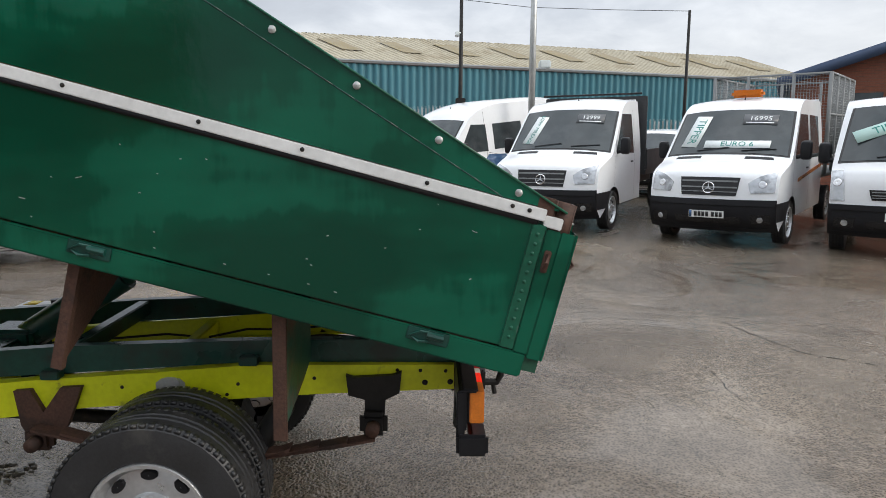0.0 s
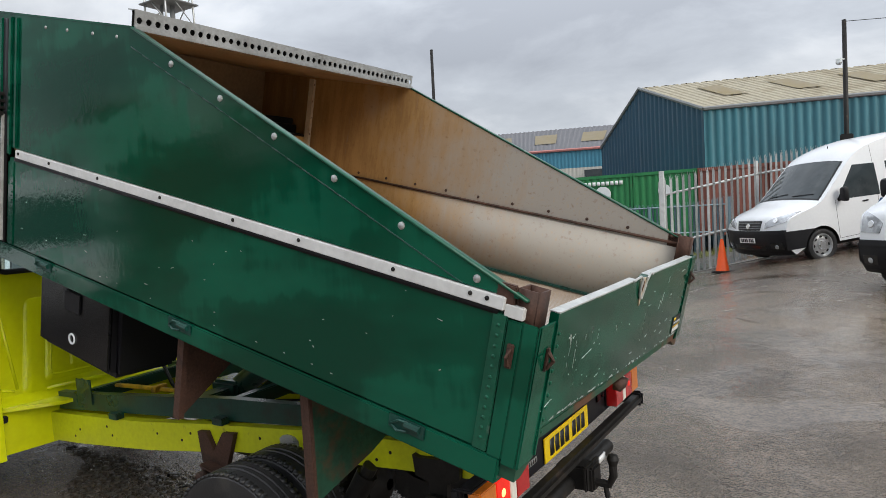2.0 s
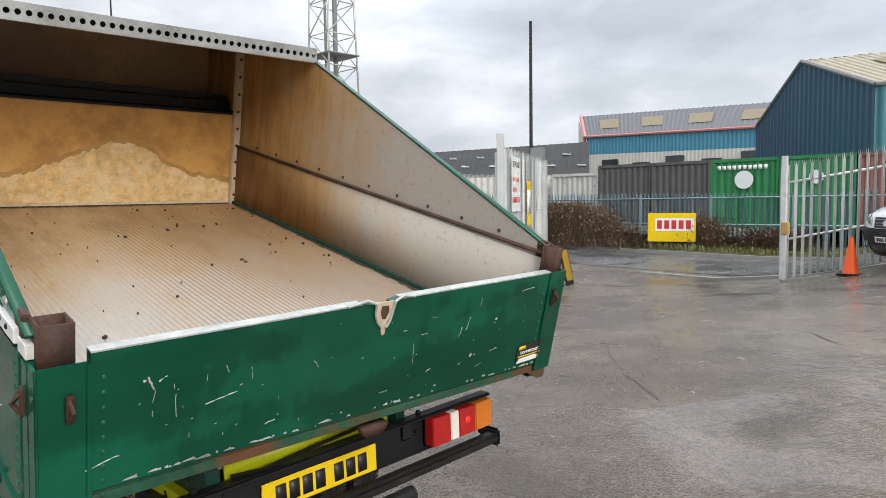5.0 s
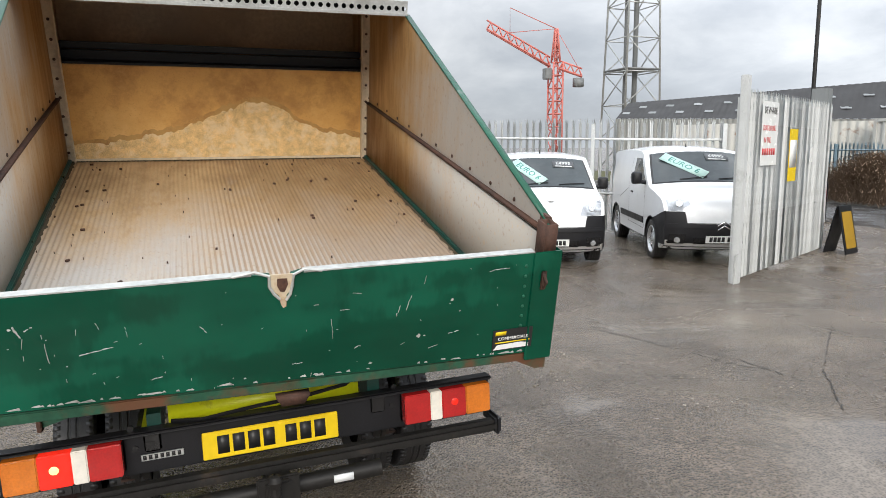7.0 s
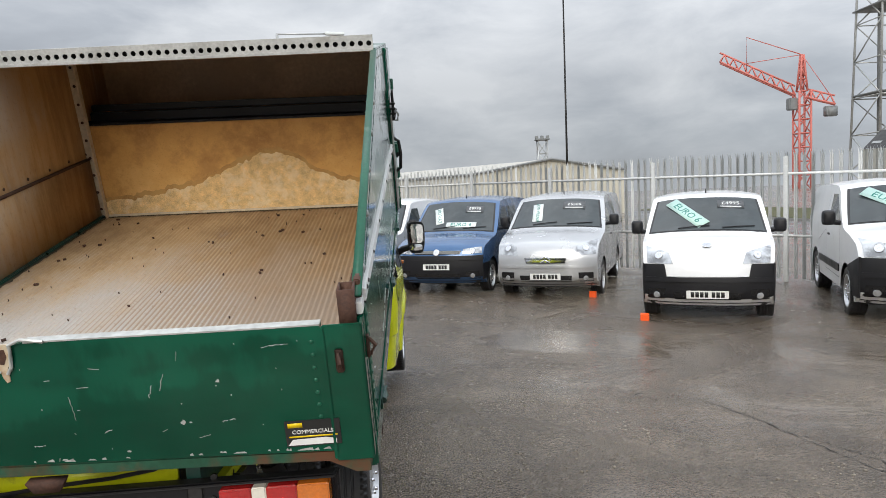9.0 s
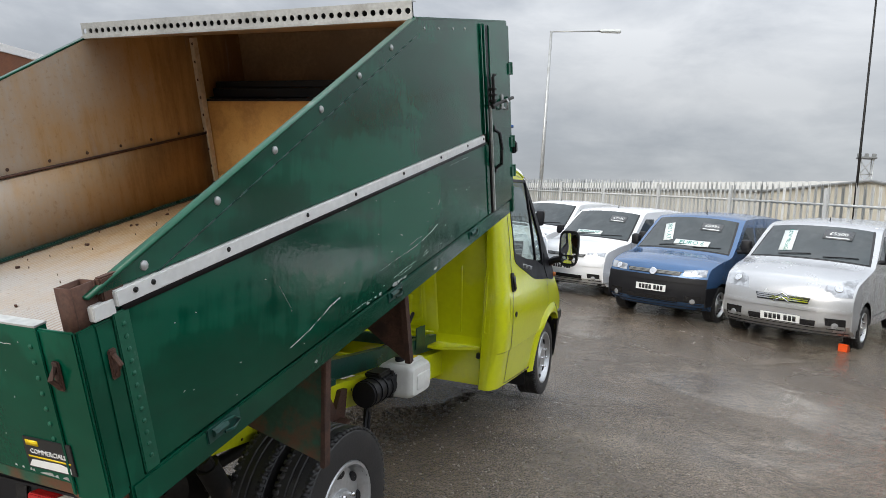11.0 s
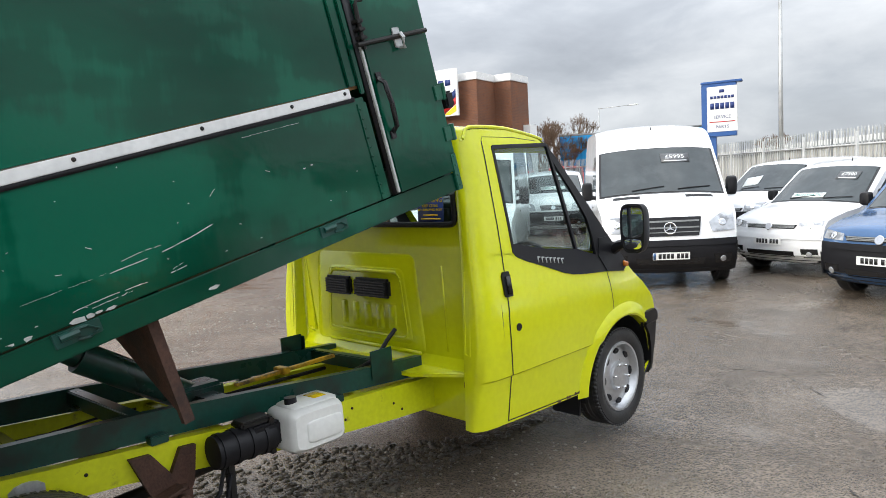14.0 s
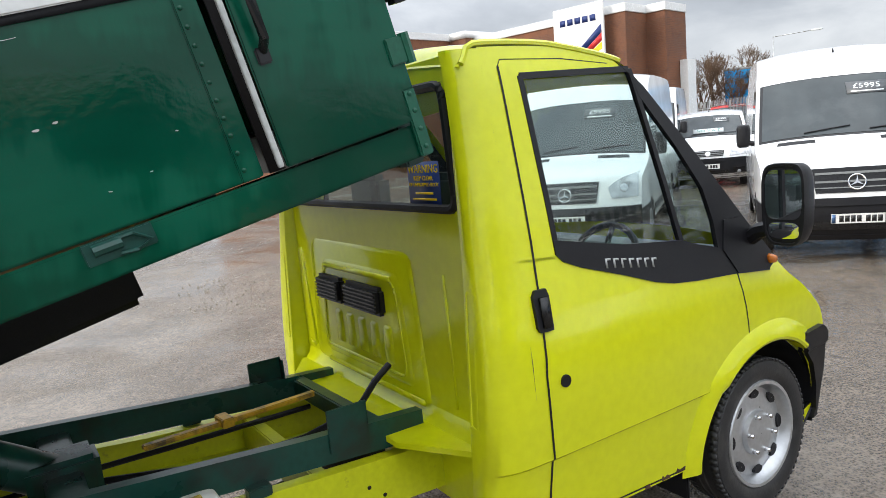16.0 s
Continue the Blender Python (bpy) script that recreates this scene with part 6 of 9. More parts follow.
# ---- chassis ----
for s in (-1, 1):
    def bx(bm, x0, x1, y0, y1, z0, z1, bev=0.0):
        a, b = sorted((s * x0, s * x1))
        return box(bm, a, b, y0, y1, z0, z1, bev)
    bm = B()
    rt = [(0.014, 0.85), (0.9, 0.845), (1.3, 0.81), (1.8, 0.775), (2.5, 0.71), (3.1, 0.68), (3.6, 0.66)]
    rb = [(3.6, 0.47), (3.1, 0.495), (2.4, 0.55), (1.9, 0.61), (1.6, 0.65), (0.6, 0.715), (0.014, 0.74)]
    sect = []
    for y in sorted({p[0] for p in rt} | {p[0] for p in rb}):
        zt, zb_ = float(np.interp(y, *zip(*rt))), float(np.interp(y, *zip(*rb[::-1])))
        sect.append([bm.verts.new((s * x, y, z)) for x, z in ((0.42, zt), (0.48, zt), (0.48, zb_), (0.42, zb_), (0.42, zb_ + 0.006), (0.474, zb_ + 0.006), (0.474, zt - 0.006), (0.42, zt - 0.006))])
    for a, b in zip(sect, sect[1:]):
        for i in range(8):
            bm.faces.new((a[i], a[(i + 1) % 8], b[(i + 1) % 8], b[i]))
    bm.faces.new(sect[0])
    bm.faces.new(sect[-1])
    bmesh.ops.recalc_face_normals(bm, faces=bm.faces[:])
    rl = part("chassis_rail", bm, YELLOW_CH, truck, "yellow chassis rail")

    def rz(y, f):
        t_, b_ = np.interp(y, *zip(*rt)), np.interp(y, *zip(*rb[::-1]))
        return b_ + (t_ - b_) * f
    bm = B()
    for y, f in ((0.03, .3), (0.05, .75), (0.14, .3), (0.16, .78), (0.26, .8), (0.62, .55), (0.70, .25), (0.75, .7), (0.95, .45), (1.0, .15), (1.2, .6), (1.28, .35), (1.45, .6), (1.7, .3), (2.0, .65), (2.08, .4), (2.3, .6), (2.75, .4), (2.8, .7), (3.1, .5), (3.16, .25)):
        cyl(bm, (s * 0.479, y, rz(y, f)), (s * 0.4815, y, rz(y, f)), 0.008 + 0.005 * (f == .3), n=9)
    part("rail_hole", bm, BLACK, rl, kind="stuff")
    bm = B()
    prism(bm, [(1.24 + 0.062 * (1 + 0.12 * math.sin(3 * a)) * math.cos(a), rz(1.24, 0.46) + 0.058 * (1 + 0.1 * math.cos(2 * a)) * math.sin(a)) for a in np.linspace(0, 2 * math.pi, 14, endpoint=False)], "x", *sorted((s * 0.4795, s * 0.486)))
    for y, f in ((1.27, 0.36), (1.21, 0.68)):
        cyl(bm, (s * 0.485, y, rz(y, f)), (s * 0.497, y, rz(y, f)), 0.014, n=6)
    part("rail_gusset", bm, GALV, rl, "bolted grey plate on bare weathered metal")
    bm = B()
    prism(bm, [(0.0, 0.85), (0.9, 0.848), (1.3, 0.82), (3.38, 0.685), (3.38, 0.80), (2.9, 0.825), (1.7, 0.915), (0.9, 0.945), (0.0, 0.955)], "x", *sorted((s * 0.395, s * 0.445)))
    for y in (0.9, 1.75, 2.7):
        bx(bm, 0.445, 0.50, y - 0.04, y + 0.04, rz(y, 1) + 0.001, rz(y, 1) + 0.04, 0.004)
    sb = part("subframe_beam", bm, GREEN_SUB, truck, "dark green subframe beam")
    bm = B()
    bx(bm, 0.447, 0.455, 2.98, 3.14, 0.75, 0.91, 0.002)
    bx(bm, 0.41, 0.455, 3.132, 3.14, 0.79, 0.90, 0.002)
    part("rest_bracket", bm, GREEN_SUB, sb)
    # leaf spring and hangers
    bm = B()
    for k in range(4):
        l = 0.72 - 0.12 * k
        pts = [(1.07 + l * t, 0.55 - 0.06 * (1 - t * t) - 0.014 * k + 0.03 * t * t + 0.02 * t) for t in np.linspace(-1, 1, 9)]
        pts2 = pts + [(y, z - 0.011) for y, z in reversed(pts)]
        prism(bm, pts2, "x", *sorted((s * 0.53, s * 0.60)))
    part("leaf_spring", bm, RUST, truck, "rusty leaf spring")
    for hg, pin in (([(1.61, 0.755), (1.70, 0.75), (1.78, 0.64), (1.83, 0.74), (1.90, 0.735), (1.88, 0.58), (1.84, 0.50), (1.75, 0.50), (1.68, 0.58)], (1.79, 0.53)), ([(0.24, 0.825), (0.28, 0.81), (0.45, 0.80), (0.48, 0.81), (0.47, 0.72), (0.40, 0.70), (0.40, 0.58), (0.32, 0.56), (0.31, 0.70), (0.25, 0.73)], (0.36, 0.60))):
        bm = B()
        prism(bm, hg, "x", *sorted((s * 0.482, s * 0.51)))
        bx(bm, 0.50, 0.56, pin[0] - 0.06, pin[0] + 0.06, pin[1] - 0.05, pin[1] + 0.055, 0.02)
        hn = part("spring_hanger", bm, RUST if pin[0] > 1 else BLACK_MET, truck, "rusty spring hanger")
        bm = B()
        cyl(bm, (s * 0.56, *pin), (s * 0.61, *pin), 0.03, n=10)
        part("hanger_pin", bm, RUST, hn)
    bm = B()
    cyl(bm, (s * 0.52, 0.90, 0.42), (s * 0.50, 0.72, 0.72), 0.035, n=10)
    cyl(bm, (s * 0.52, 0.873, 0.465), (s * 0.50, 0.745, 0.68), 0.05, n=12)
    part("shock_absorber", bm, BLACK_MET, truck)
    for xw, nm in ((0.845, 1), (0.62, 0)):
        wheel(truck, s * xw, 1.18, 0.385, 0.385, 0.19, s, 0.222, dish=0.02 if nm else 0.06)
    wheel(truck, s * 0.865, 4.83, 0.385, 0.345, 0.20, s, 0.235, dish=0.015)
for y, z0, z1 in ((0.05, 0.74, 0.84), (1.35, 0.68, 0.78), (2.1, 0.60, 0.72), (2.95, 0.52, 0.67)):
    bm = B()
    box(bm, -0.47, 0.47, y - 0.03, y + 0.03, z0, z1, 0.006)
    part("chassis_crossmember", bm, YELLOW_CH, truck, "yellow crossmember")
for y, zc in ((1.7, 0.87), (3.2, 0.76)):
    bm = B()
    box(bm, -0.42, 0.42, y - 0.03, y + 0.03, zc - 0.04, zc + 0.04, 0.006)
    part("subframe_crossmember", bm, GREEN_SUB, truck, "")
bm = B()
cyl(bm, (-0.83, 1.18, 0.385), (0.83, 1.18, 0.385), 0.05, n=14)
lathe(bm, [(0.03, -0.17), (0.12, -0.12), (0.16, 0), (0.12, 0.12), (0.03, 0.17)], T(0.0, 1.18, 0.385) @ RX(90), 18)
cyl(bm, (0, 1.1, 0.36), (0, 3.4, 0.5), 0.035, n=12)
part("rear_axle", bm, BLACK_MET, truck, "dirty rear axle and propshaft")
# hydraulic ram and yellow safety prop
bm = B()
cyl(bm, (0.0, 2.15, 0.80), (0.0, 1.62, 1.14), 0.075, n=18)
cyl(bm, (0.0, 1.62, 1.14), (0.0, 1.40, 1.30), 0.055, n=16)
box(bm, -0.42, 0.42, 2.10, 2.22, 0.77, 0.84, 0.01)
box(bm, -0.10, 0.10, 2.05, 2.28, 0.72, 0.88, 0.02)
part("tipping_ram", bm, GREEN_SUB, truck, "dark green tipping ram")
bm = B()
box(bm, -0.02, 0.02, 2.45, 3.2, 0.775, 0.795, 0.004, T(0.12, 0, 0) @ RZ(5))
box(bm, -0.05, 0.05, 2.75, 2.80, 0.77, 0.81, 0.004, T(0.12, 0, 0) @ RZ(5))
part("safety_prop", bm, surf("prop_yellow", (0.62, 0.36, 0.02), 0.5, var=0.3, scale=9, stain=(0.06, 0.05, 0.04), samt=0.9, sscale=6, spos=0.5), truck, "worn yellow safety prop")
bm = B()
tube(bm, [(0.25, 3.36, 0.95), (0.26, 3.28, 0.90), (0.24, 3.2, 0.80), (0.15, 3.0, 0.72), (0.05, 2.7, 0.68), (-0.1, 2.3, 0.70), (-0.2, 1.9, 0.66), (-0.22, 1.2, 0.64)], 0.014, 8)
tube(bm, [(-0.3, 3.2, 0.68), (-0.25, 2.6, 0.70), (-0.32, 2.2, 0.68), (-0.2, 1.8, 0.70)], 0.012, 8)
tube(bm, [(0.60, 2.0, 0.58), (0.62, 1.95, 0.40), (0.55, 1.8, 0.36), (0.5, 1.6, 0.44)], 0.012, 8)
for k in range(5):
    rs = random.Random(60 + k)
    xc = -0.30 + 0.14 * k
    tube(bm, [(xc + rs.uniform(-0.06, 0.06), 0.45 + 0.22 * t, 0.80 - 0.012 * t + rs.uniform(-0.035, 0.03)) for t in range(8 + k % 3)], rs.choice((0.007, 0.009, 0.012)), 6)
tube(bm, [(0.60, 1.98, 0.64), (0.61, 1.94, 0.52), (0.58, 1.82, 0.40), (0.54, 1.66, 0.34), (0.50, 1.45, 0.36), (0.47, 1.25, 0.46)], 0.010, 7)
part("hydraulic_hose", bm, BLACK, truck, "black hoses", kind="stuff")
bm = B()
box(bm, 0.565, 0.60, 1.99, 2.03, 0.40, 0.66, 0.008)
box(bm, 0.53, 0.64, 2.06, 2.22, 0.765, 0.80, 0.01)
box(bm, 0.515, 0.655, 2.19, 2.215, 0.62, 0.79, 0.004)
part("pump_bracket", bm, BLACK_MET, truck, "black pump bracket and earth strap")
bm = B()
cyl(bm, (0.60, 1.93, 0.70), (0.60, 2.22, 0.70), 0.075, n=20)
for y in (1.95, 2.02, 2.09, 2.16):
    cyl(bm, (0.60, y, 0.70), (0.60, y + 0.02, 0.70), 0.081, n=20)
box(bm, 0.54, 0.66, 2.10, 2.30, 0.66, 0.77, 0.01)
box(bm, 0.50, 0.56, 2.0, 2.2, 0.66, 0.74, 0.01)
part("pump_motor", bm, BLACK, truck, "black hydraulic pump motor")
bm = B()
pod(bm, (0.64, 2.395, 0.71), 0.155, 0.105, [(-0.12, 0.86), (-0.105, 0.95), (-0.08, 1.0), (0.08, 1.0), (0.105, 0.95), (0.12, 0.86)], "x", 36, 0.32)
pod(bm, (0.64, 2.42, 0.70), 0.105, 0.055, [(0.115, 1.0), (0.126, 0.94), (0.128, 0.9)], "x", 28, 0.3)
pod(bm, (0.64, 2.41, 0.80), 0.13, 0.03, [(-0.09, 0.9), (-0.07, 1.0), (0.06, 1.0), (0.08, 0.9)], "x", 28, 0.4)
tk = part("oil_tank", bm, TANKW, truck, "white plastic hydraulic oil tank")
bm = B()
cyl(bm, (0.64, 2.32, 0.825), (0.64, 2.32, 0.855), 0.03, n=12)
part("tank_cap", bm, BLACK, tk)
bm = B()
box(bm, 0.60, 0.69, 2.42, 2.49, 0.830, 0.832)
part("tank_label", bm, PLATE_Y, tk)
# black tool box slung under the body
bm = B()
box(bm, -0.965, -0.58, 2.15, 2.83, -0.50, -0.09, 0.03)
tb = part("tool_box", bm, BLACK, truck, "black plastic tool box", BM)
bm = B()
box(bm, -0.978, -0.955, 2.18, 2.80, -0.47, -0.11, 0.012)
lid = part("box_lid", bm, BLACK_GL, tb, "", BM)
bm = B()
box(bm, -0.988, -0.975, 2.42, 2.56, -0.24, -0.13, 0.008)
part("lid_catch", bm, BLACK, lid, "", BM)
bm = B()
lathe(bm, [(0.020, 0), (0.030, 0.002), (0.030, 0.005), (0.020, 0.006)], BM @ T(-0.979, 2.49, -0.36) @ RY(-90), 16)
part("lid_emblem", bm, WHITEINK, lid)
# rear light board, bumper bars, lamps, tow ball, exhaust
bm = B()
box(bm, -0.92, 0.92, -0.02, 0.01, 0.735, 0.90, 0.008)
box(bm, -0.93, 0.93, -0.06, 0.0, 0.895, 0.912, 0.006)
lb = part("light_board", bm, BLACK, truck, "black rear light board")
bm = B()
box(bm, -0.95, 0.95, -0.095, -0.03, 0.67, 0.72, 0.015)
part("bumper_bar", bm, BLACK_MET, truck, "black rear bumper bar")
for s in (-1, 1):
    bm = B()
    box(bm, *sorted((s * 0.525, s * 0.905)), -0.03, -0.015, 0.758, 0.902, 0.012)
    cl = part("rear_lamp", bm, BLACK, lb, "three-colour rear lamp cluster")
    x = 0.53
    for wdt, mt, nm in ((0.11, RED_L, "lens"), (0.05, CLEARL, "clear_lens"), (0.105, RED_ON if s < 0 else RED_L, "brake_lens"), (0.11, AMBER, "amber_lens")):
        bm = B()
        box(bm, *sorted((s * x, s * (x + wdt))), -0.085, -0.03, 0.768, 0.892, 0.004)
        part(nm, bm, mt, cl)
        if nm == "brake_lens":
            bm = B()
            lathe(bm, [(0.016, 0), (0.012, 0.003), (0.0005, 0.004)], T(s * (x + 0.055), -0.0852, 0.835) @ RX(90), 12)
            part("bulb_glow", bm, BULB if s < 0 else RED_ON, cl, "lit bulb" if s < 0 else "")
        x += wdt + 0.001
    bm = B()
    box(bm, *sorted((s * 0.40, s * 0.46)), -0.03, -0.018, 0.82, 0.90, 0.008)
    for xx, z in ((0.50, 0.92), (0.49, 0.84)):
        cyl(bm, (s * xx, -0.02, z), (s * xx, -0.03, z), 0.012, n=8)
    part("board_fitting", bm, BLACK_GL, lb)
    bm = B()
    box(bm, *sorted((s * 0.925, s * 0.955)), -0.10, 0.02, 0.655, 0.74, 0.012)
    box(bm, *sorted((s * 0.915, s * 0.935)), -0.012, 0.02, 0.70, 0.905, 0.006)
    part("bumper_end", bm, BLACK, truck, "black bumper end")
number_plate(truck, T(0, -0.024, 0.802) @ RX(90), yellow=True)
bm = B()
box(bm, -0.475, -0.325, -0.024, -0.02, 0.785, 0.812, 0.002)
mb = part("model_badge", bm, GALV, lb, "small bright model badge")
for k in range(7):
    bm = B()
    box(bm, -0.468 + 0.020 * k, -0.456 + 0.020 * k, -0.0255, -0.024, 0.790, 0.807)
    part("badge_bar", bm, INK, mb)
bm = B()
box(bm, -0.05, 0.05, -0.16, 0.02, 0.56, 0.67, 0.01)
box(bm, -0.08, 0.08, -0.14, -0.12, 0.57, 0.68, 0.006)
tube(bm, [(-0.02, -0.15, 0.60), (-0.02, -0.22, 0.60), (-0.02, -0.24, 0.64), (-0.02, -0.24, 0.69)], 0.018, 10)
lathe(bm, [(0.005, 0.05), (0.02, 0.045), (0.027, 0.025), (0.02, 0.005), (0.015, -0.01)], T(-0.02, -0.24, 0.69), 14)
tube(bm, [(-0.02, -0.20, 0.60), (-0.02, -0.21, 0.54)], 0.012)
part("tow_hitch", bm, BLACK_MET, truck, "rusty black tow ball bracket")
bm = B()
cyl(bm, (-0.45, -0.02, 0.57), (0.42, -0.06, 0.60), 0.035, n=14)
part("tow_bar_tube", bm, BLACK_MET, truck, "")
bm = B()
box(bm, 0.22, 0.30, -0.093, -0.085, 0.585, 0.615)
part("tube_label", bm, WHITEINK, truck)
bm = B()
tube(bm, [(-0.36, -0.01, 0.92), (-0.25, -0.03, 0.915), (-0.05, -0.035, 0.935), (0.15, -0.03, 0.945), (0.30, -0.03, 0.965), (0.36, -0.01, 1.0)], 0.008, 6)
part("lamp_cable", bm, BLACK, truck)
bm = B()
prism(bm, [(-0.37, 0.88), (0.36, 0.88), (0.36, 0.99), (-0.37, 0.97)], "y", 0.012, 0.03)
part("rear_crossbeam", bm, YELLOW_CH, truck, "yellow rear crossbeam")

# ---- cab ----
CM = T(0.0, 5.80, 0) @ T(0, 0, 0.5) @ RY(1.7) @ T(0, 0, -0.5) @ RZ(180)
P_CAB = [(.29, .30, .36, 0), (.17, .44, .32, 0), (.14, .60, .31, 0), (.16, .82, .31, 0), (.21, .96, .31, .04), (.40, 1.12, .27, .07), (.66, 1.27, .21, .07), (1.45, 2.035, .10, .05), (1.60, 2.135, .08, .05), (2.0, 2.20, 0, .06), (2.31, 2.195, 0, .055), (2.385, 2.12, 0, .05)]
CAB_SECTION = ((0.30, 0.945), (0.45, 0.955), (0.62, 0.968), (0.722, 0.977), (0.734, 0.990), (0.95, 0.998), (1.10, 0.992), (1.22, 0.975), (1.36, 0.950), (1.60, 0.918), (1.85, 0.878), (2.0, 0.853), (2.07, 0.838), (2.14, 0.818), (2.2, 0.79))


class CabShell(Shell):
    """The cab's skin, with the crease and the shoulder of its doors."""

    def w(self, y, z):
        x = float(np.interp(z, [a for a, b in CAB_SECTION], [b for a, b in CAB_SECTION]))
        if y < 0.95:
            x *= 1 - 0.10 * ((0.95 - y) / 0.95) ** 2
        if y > 2.15:
            x -= 0.20 * (y - 2.15) ** 2
        return x


sh = CabShell(P_CAB, 0.99, 1.12, 2.14, 0.15, 0.95, 0.10)
sh.cuts = [a for a, b in CAB_SECTION] + [0.53, 0.85, 1.03, 1.16, 1.29, 1.48, 1.72, 1.93]
WX, WZ, WR = 0.97, 0.40, 0.455
bm = sh.skin(0, 6.06, 4, 16)
sh.patch((7, -1), (11, -1), (11, 1), (7, 1), 0, 16, 16, skirt=False, bm=bm)
for s in (-1, 1):
    sh.patch((6.06, s), (7, s), (7, s * 0.93), (6.06, s * 0.93), 0, 8, 2, skirt=False, bm=bm)
edge = [(y + c, z - d) for y, z, c, d in (sh.st(i / 4) for i in range(0, 45))]
low = [p for p in edge if p[1] < 1.24 and p[0] < 0.95]
arch = [(WX + WR * math.cos(t), WZ + WR * math.sin(t)) for t in np.linspace(0.05, math.pi - 0.05, 19)]
lower = low + [(1.16, 1.235), (1.56, 1.27), (2.12, 1.42), (2.30, 1.43), (2.30, 0.45), (1.46, 0.42)] + arch + [(low[0][0] - 0.01, 0.40)]
pillar_r = [(2.12, 1.41), (2.30, 1.42), (2.30, 2.135), (2.14, 2.138), (2.155, 2.04)]
rail_t = [(2.155, 2.04), (2.14, 2.138), (2.0, 2.137), (1.85, 2.122), (1.74, 2.096), (1.68, 2.082), (1.62, 2.04)]
ai = [p for p in edge if 0.86 < p[0] < 1.62 and 1.20 < p[1] < 2.03]
pillar_a = ai + [(1.67, 2.075), (1.61, 2.04), (1.585, 1.95), (1.42, 1.74), (1.30, 1.56), (1.262, 1.42), (1.258, 1.31), (1.16, 1.19), (0.93, 1.165)]
for s in (-1, 1):
    for pl in (lower, pillar_r, rail_t):
        sh.side(pl, s, bm=bm)


def flare(z):
    """How far the rear corner post stands behind the back wall."""
    return 0.035 + 0.085 * (2.1 - z) / 1.65


def post_inner(z):
    return float(np.interp(z, [0.45, 1.40, 2.07], [0.815, 0.805, 0.755]))


YB = 2.37
for s in (-1, 1):
    prev = None
    for z in (0.45, 0.60, 0.722, 0.734, 0.95, 1.15, 1.22, 1.29, 1.36, 1.43, 1.5, 1.6, 1.75, 1.9, 2.0, 2.075, 2.13):
        w0, ye, xi = sh.w(2.30, z), YB + flare(z), post_inner(z)
        r = 0.075
        prof = [(w0 - r + r * math.cos(a), 2.30 + (ye - 2.30) * math.sin(a)) for a in np.linspace(0, math.pi / 2, 8)]
        prof += [(xi + 0.022, ye - 0.006), (xi + 0.010, ye - 0.010), (xi + 0.003, ye - 0.022), (xi - 0.006, YB + 0.006), (xi - 0.03, YB - 0.004)]
        row = [bm.verts.new((s * a, b, z)) for a, b in prof]
        if prev:
            for i in range(len(row) - 1):
                bm.faces.new((prev[i], prev[i + 1], row[i + 1], row[i]) if s > 0 else (prev[i + 1], prev[i], row[i], row[i + 1]))
        else:
            bm.faces.new(row if s < 0 else row[::-1])
        prev = row
cab = part("cab", bm, YELLOW, truck, "acid-yellow cab", CM)
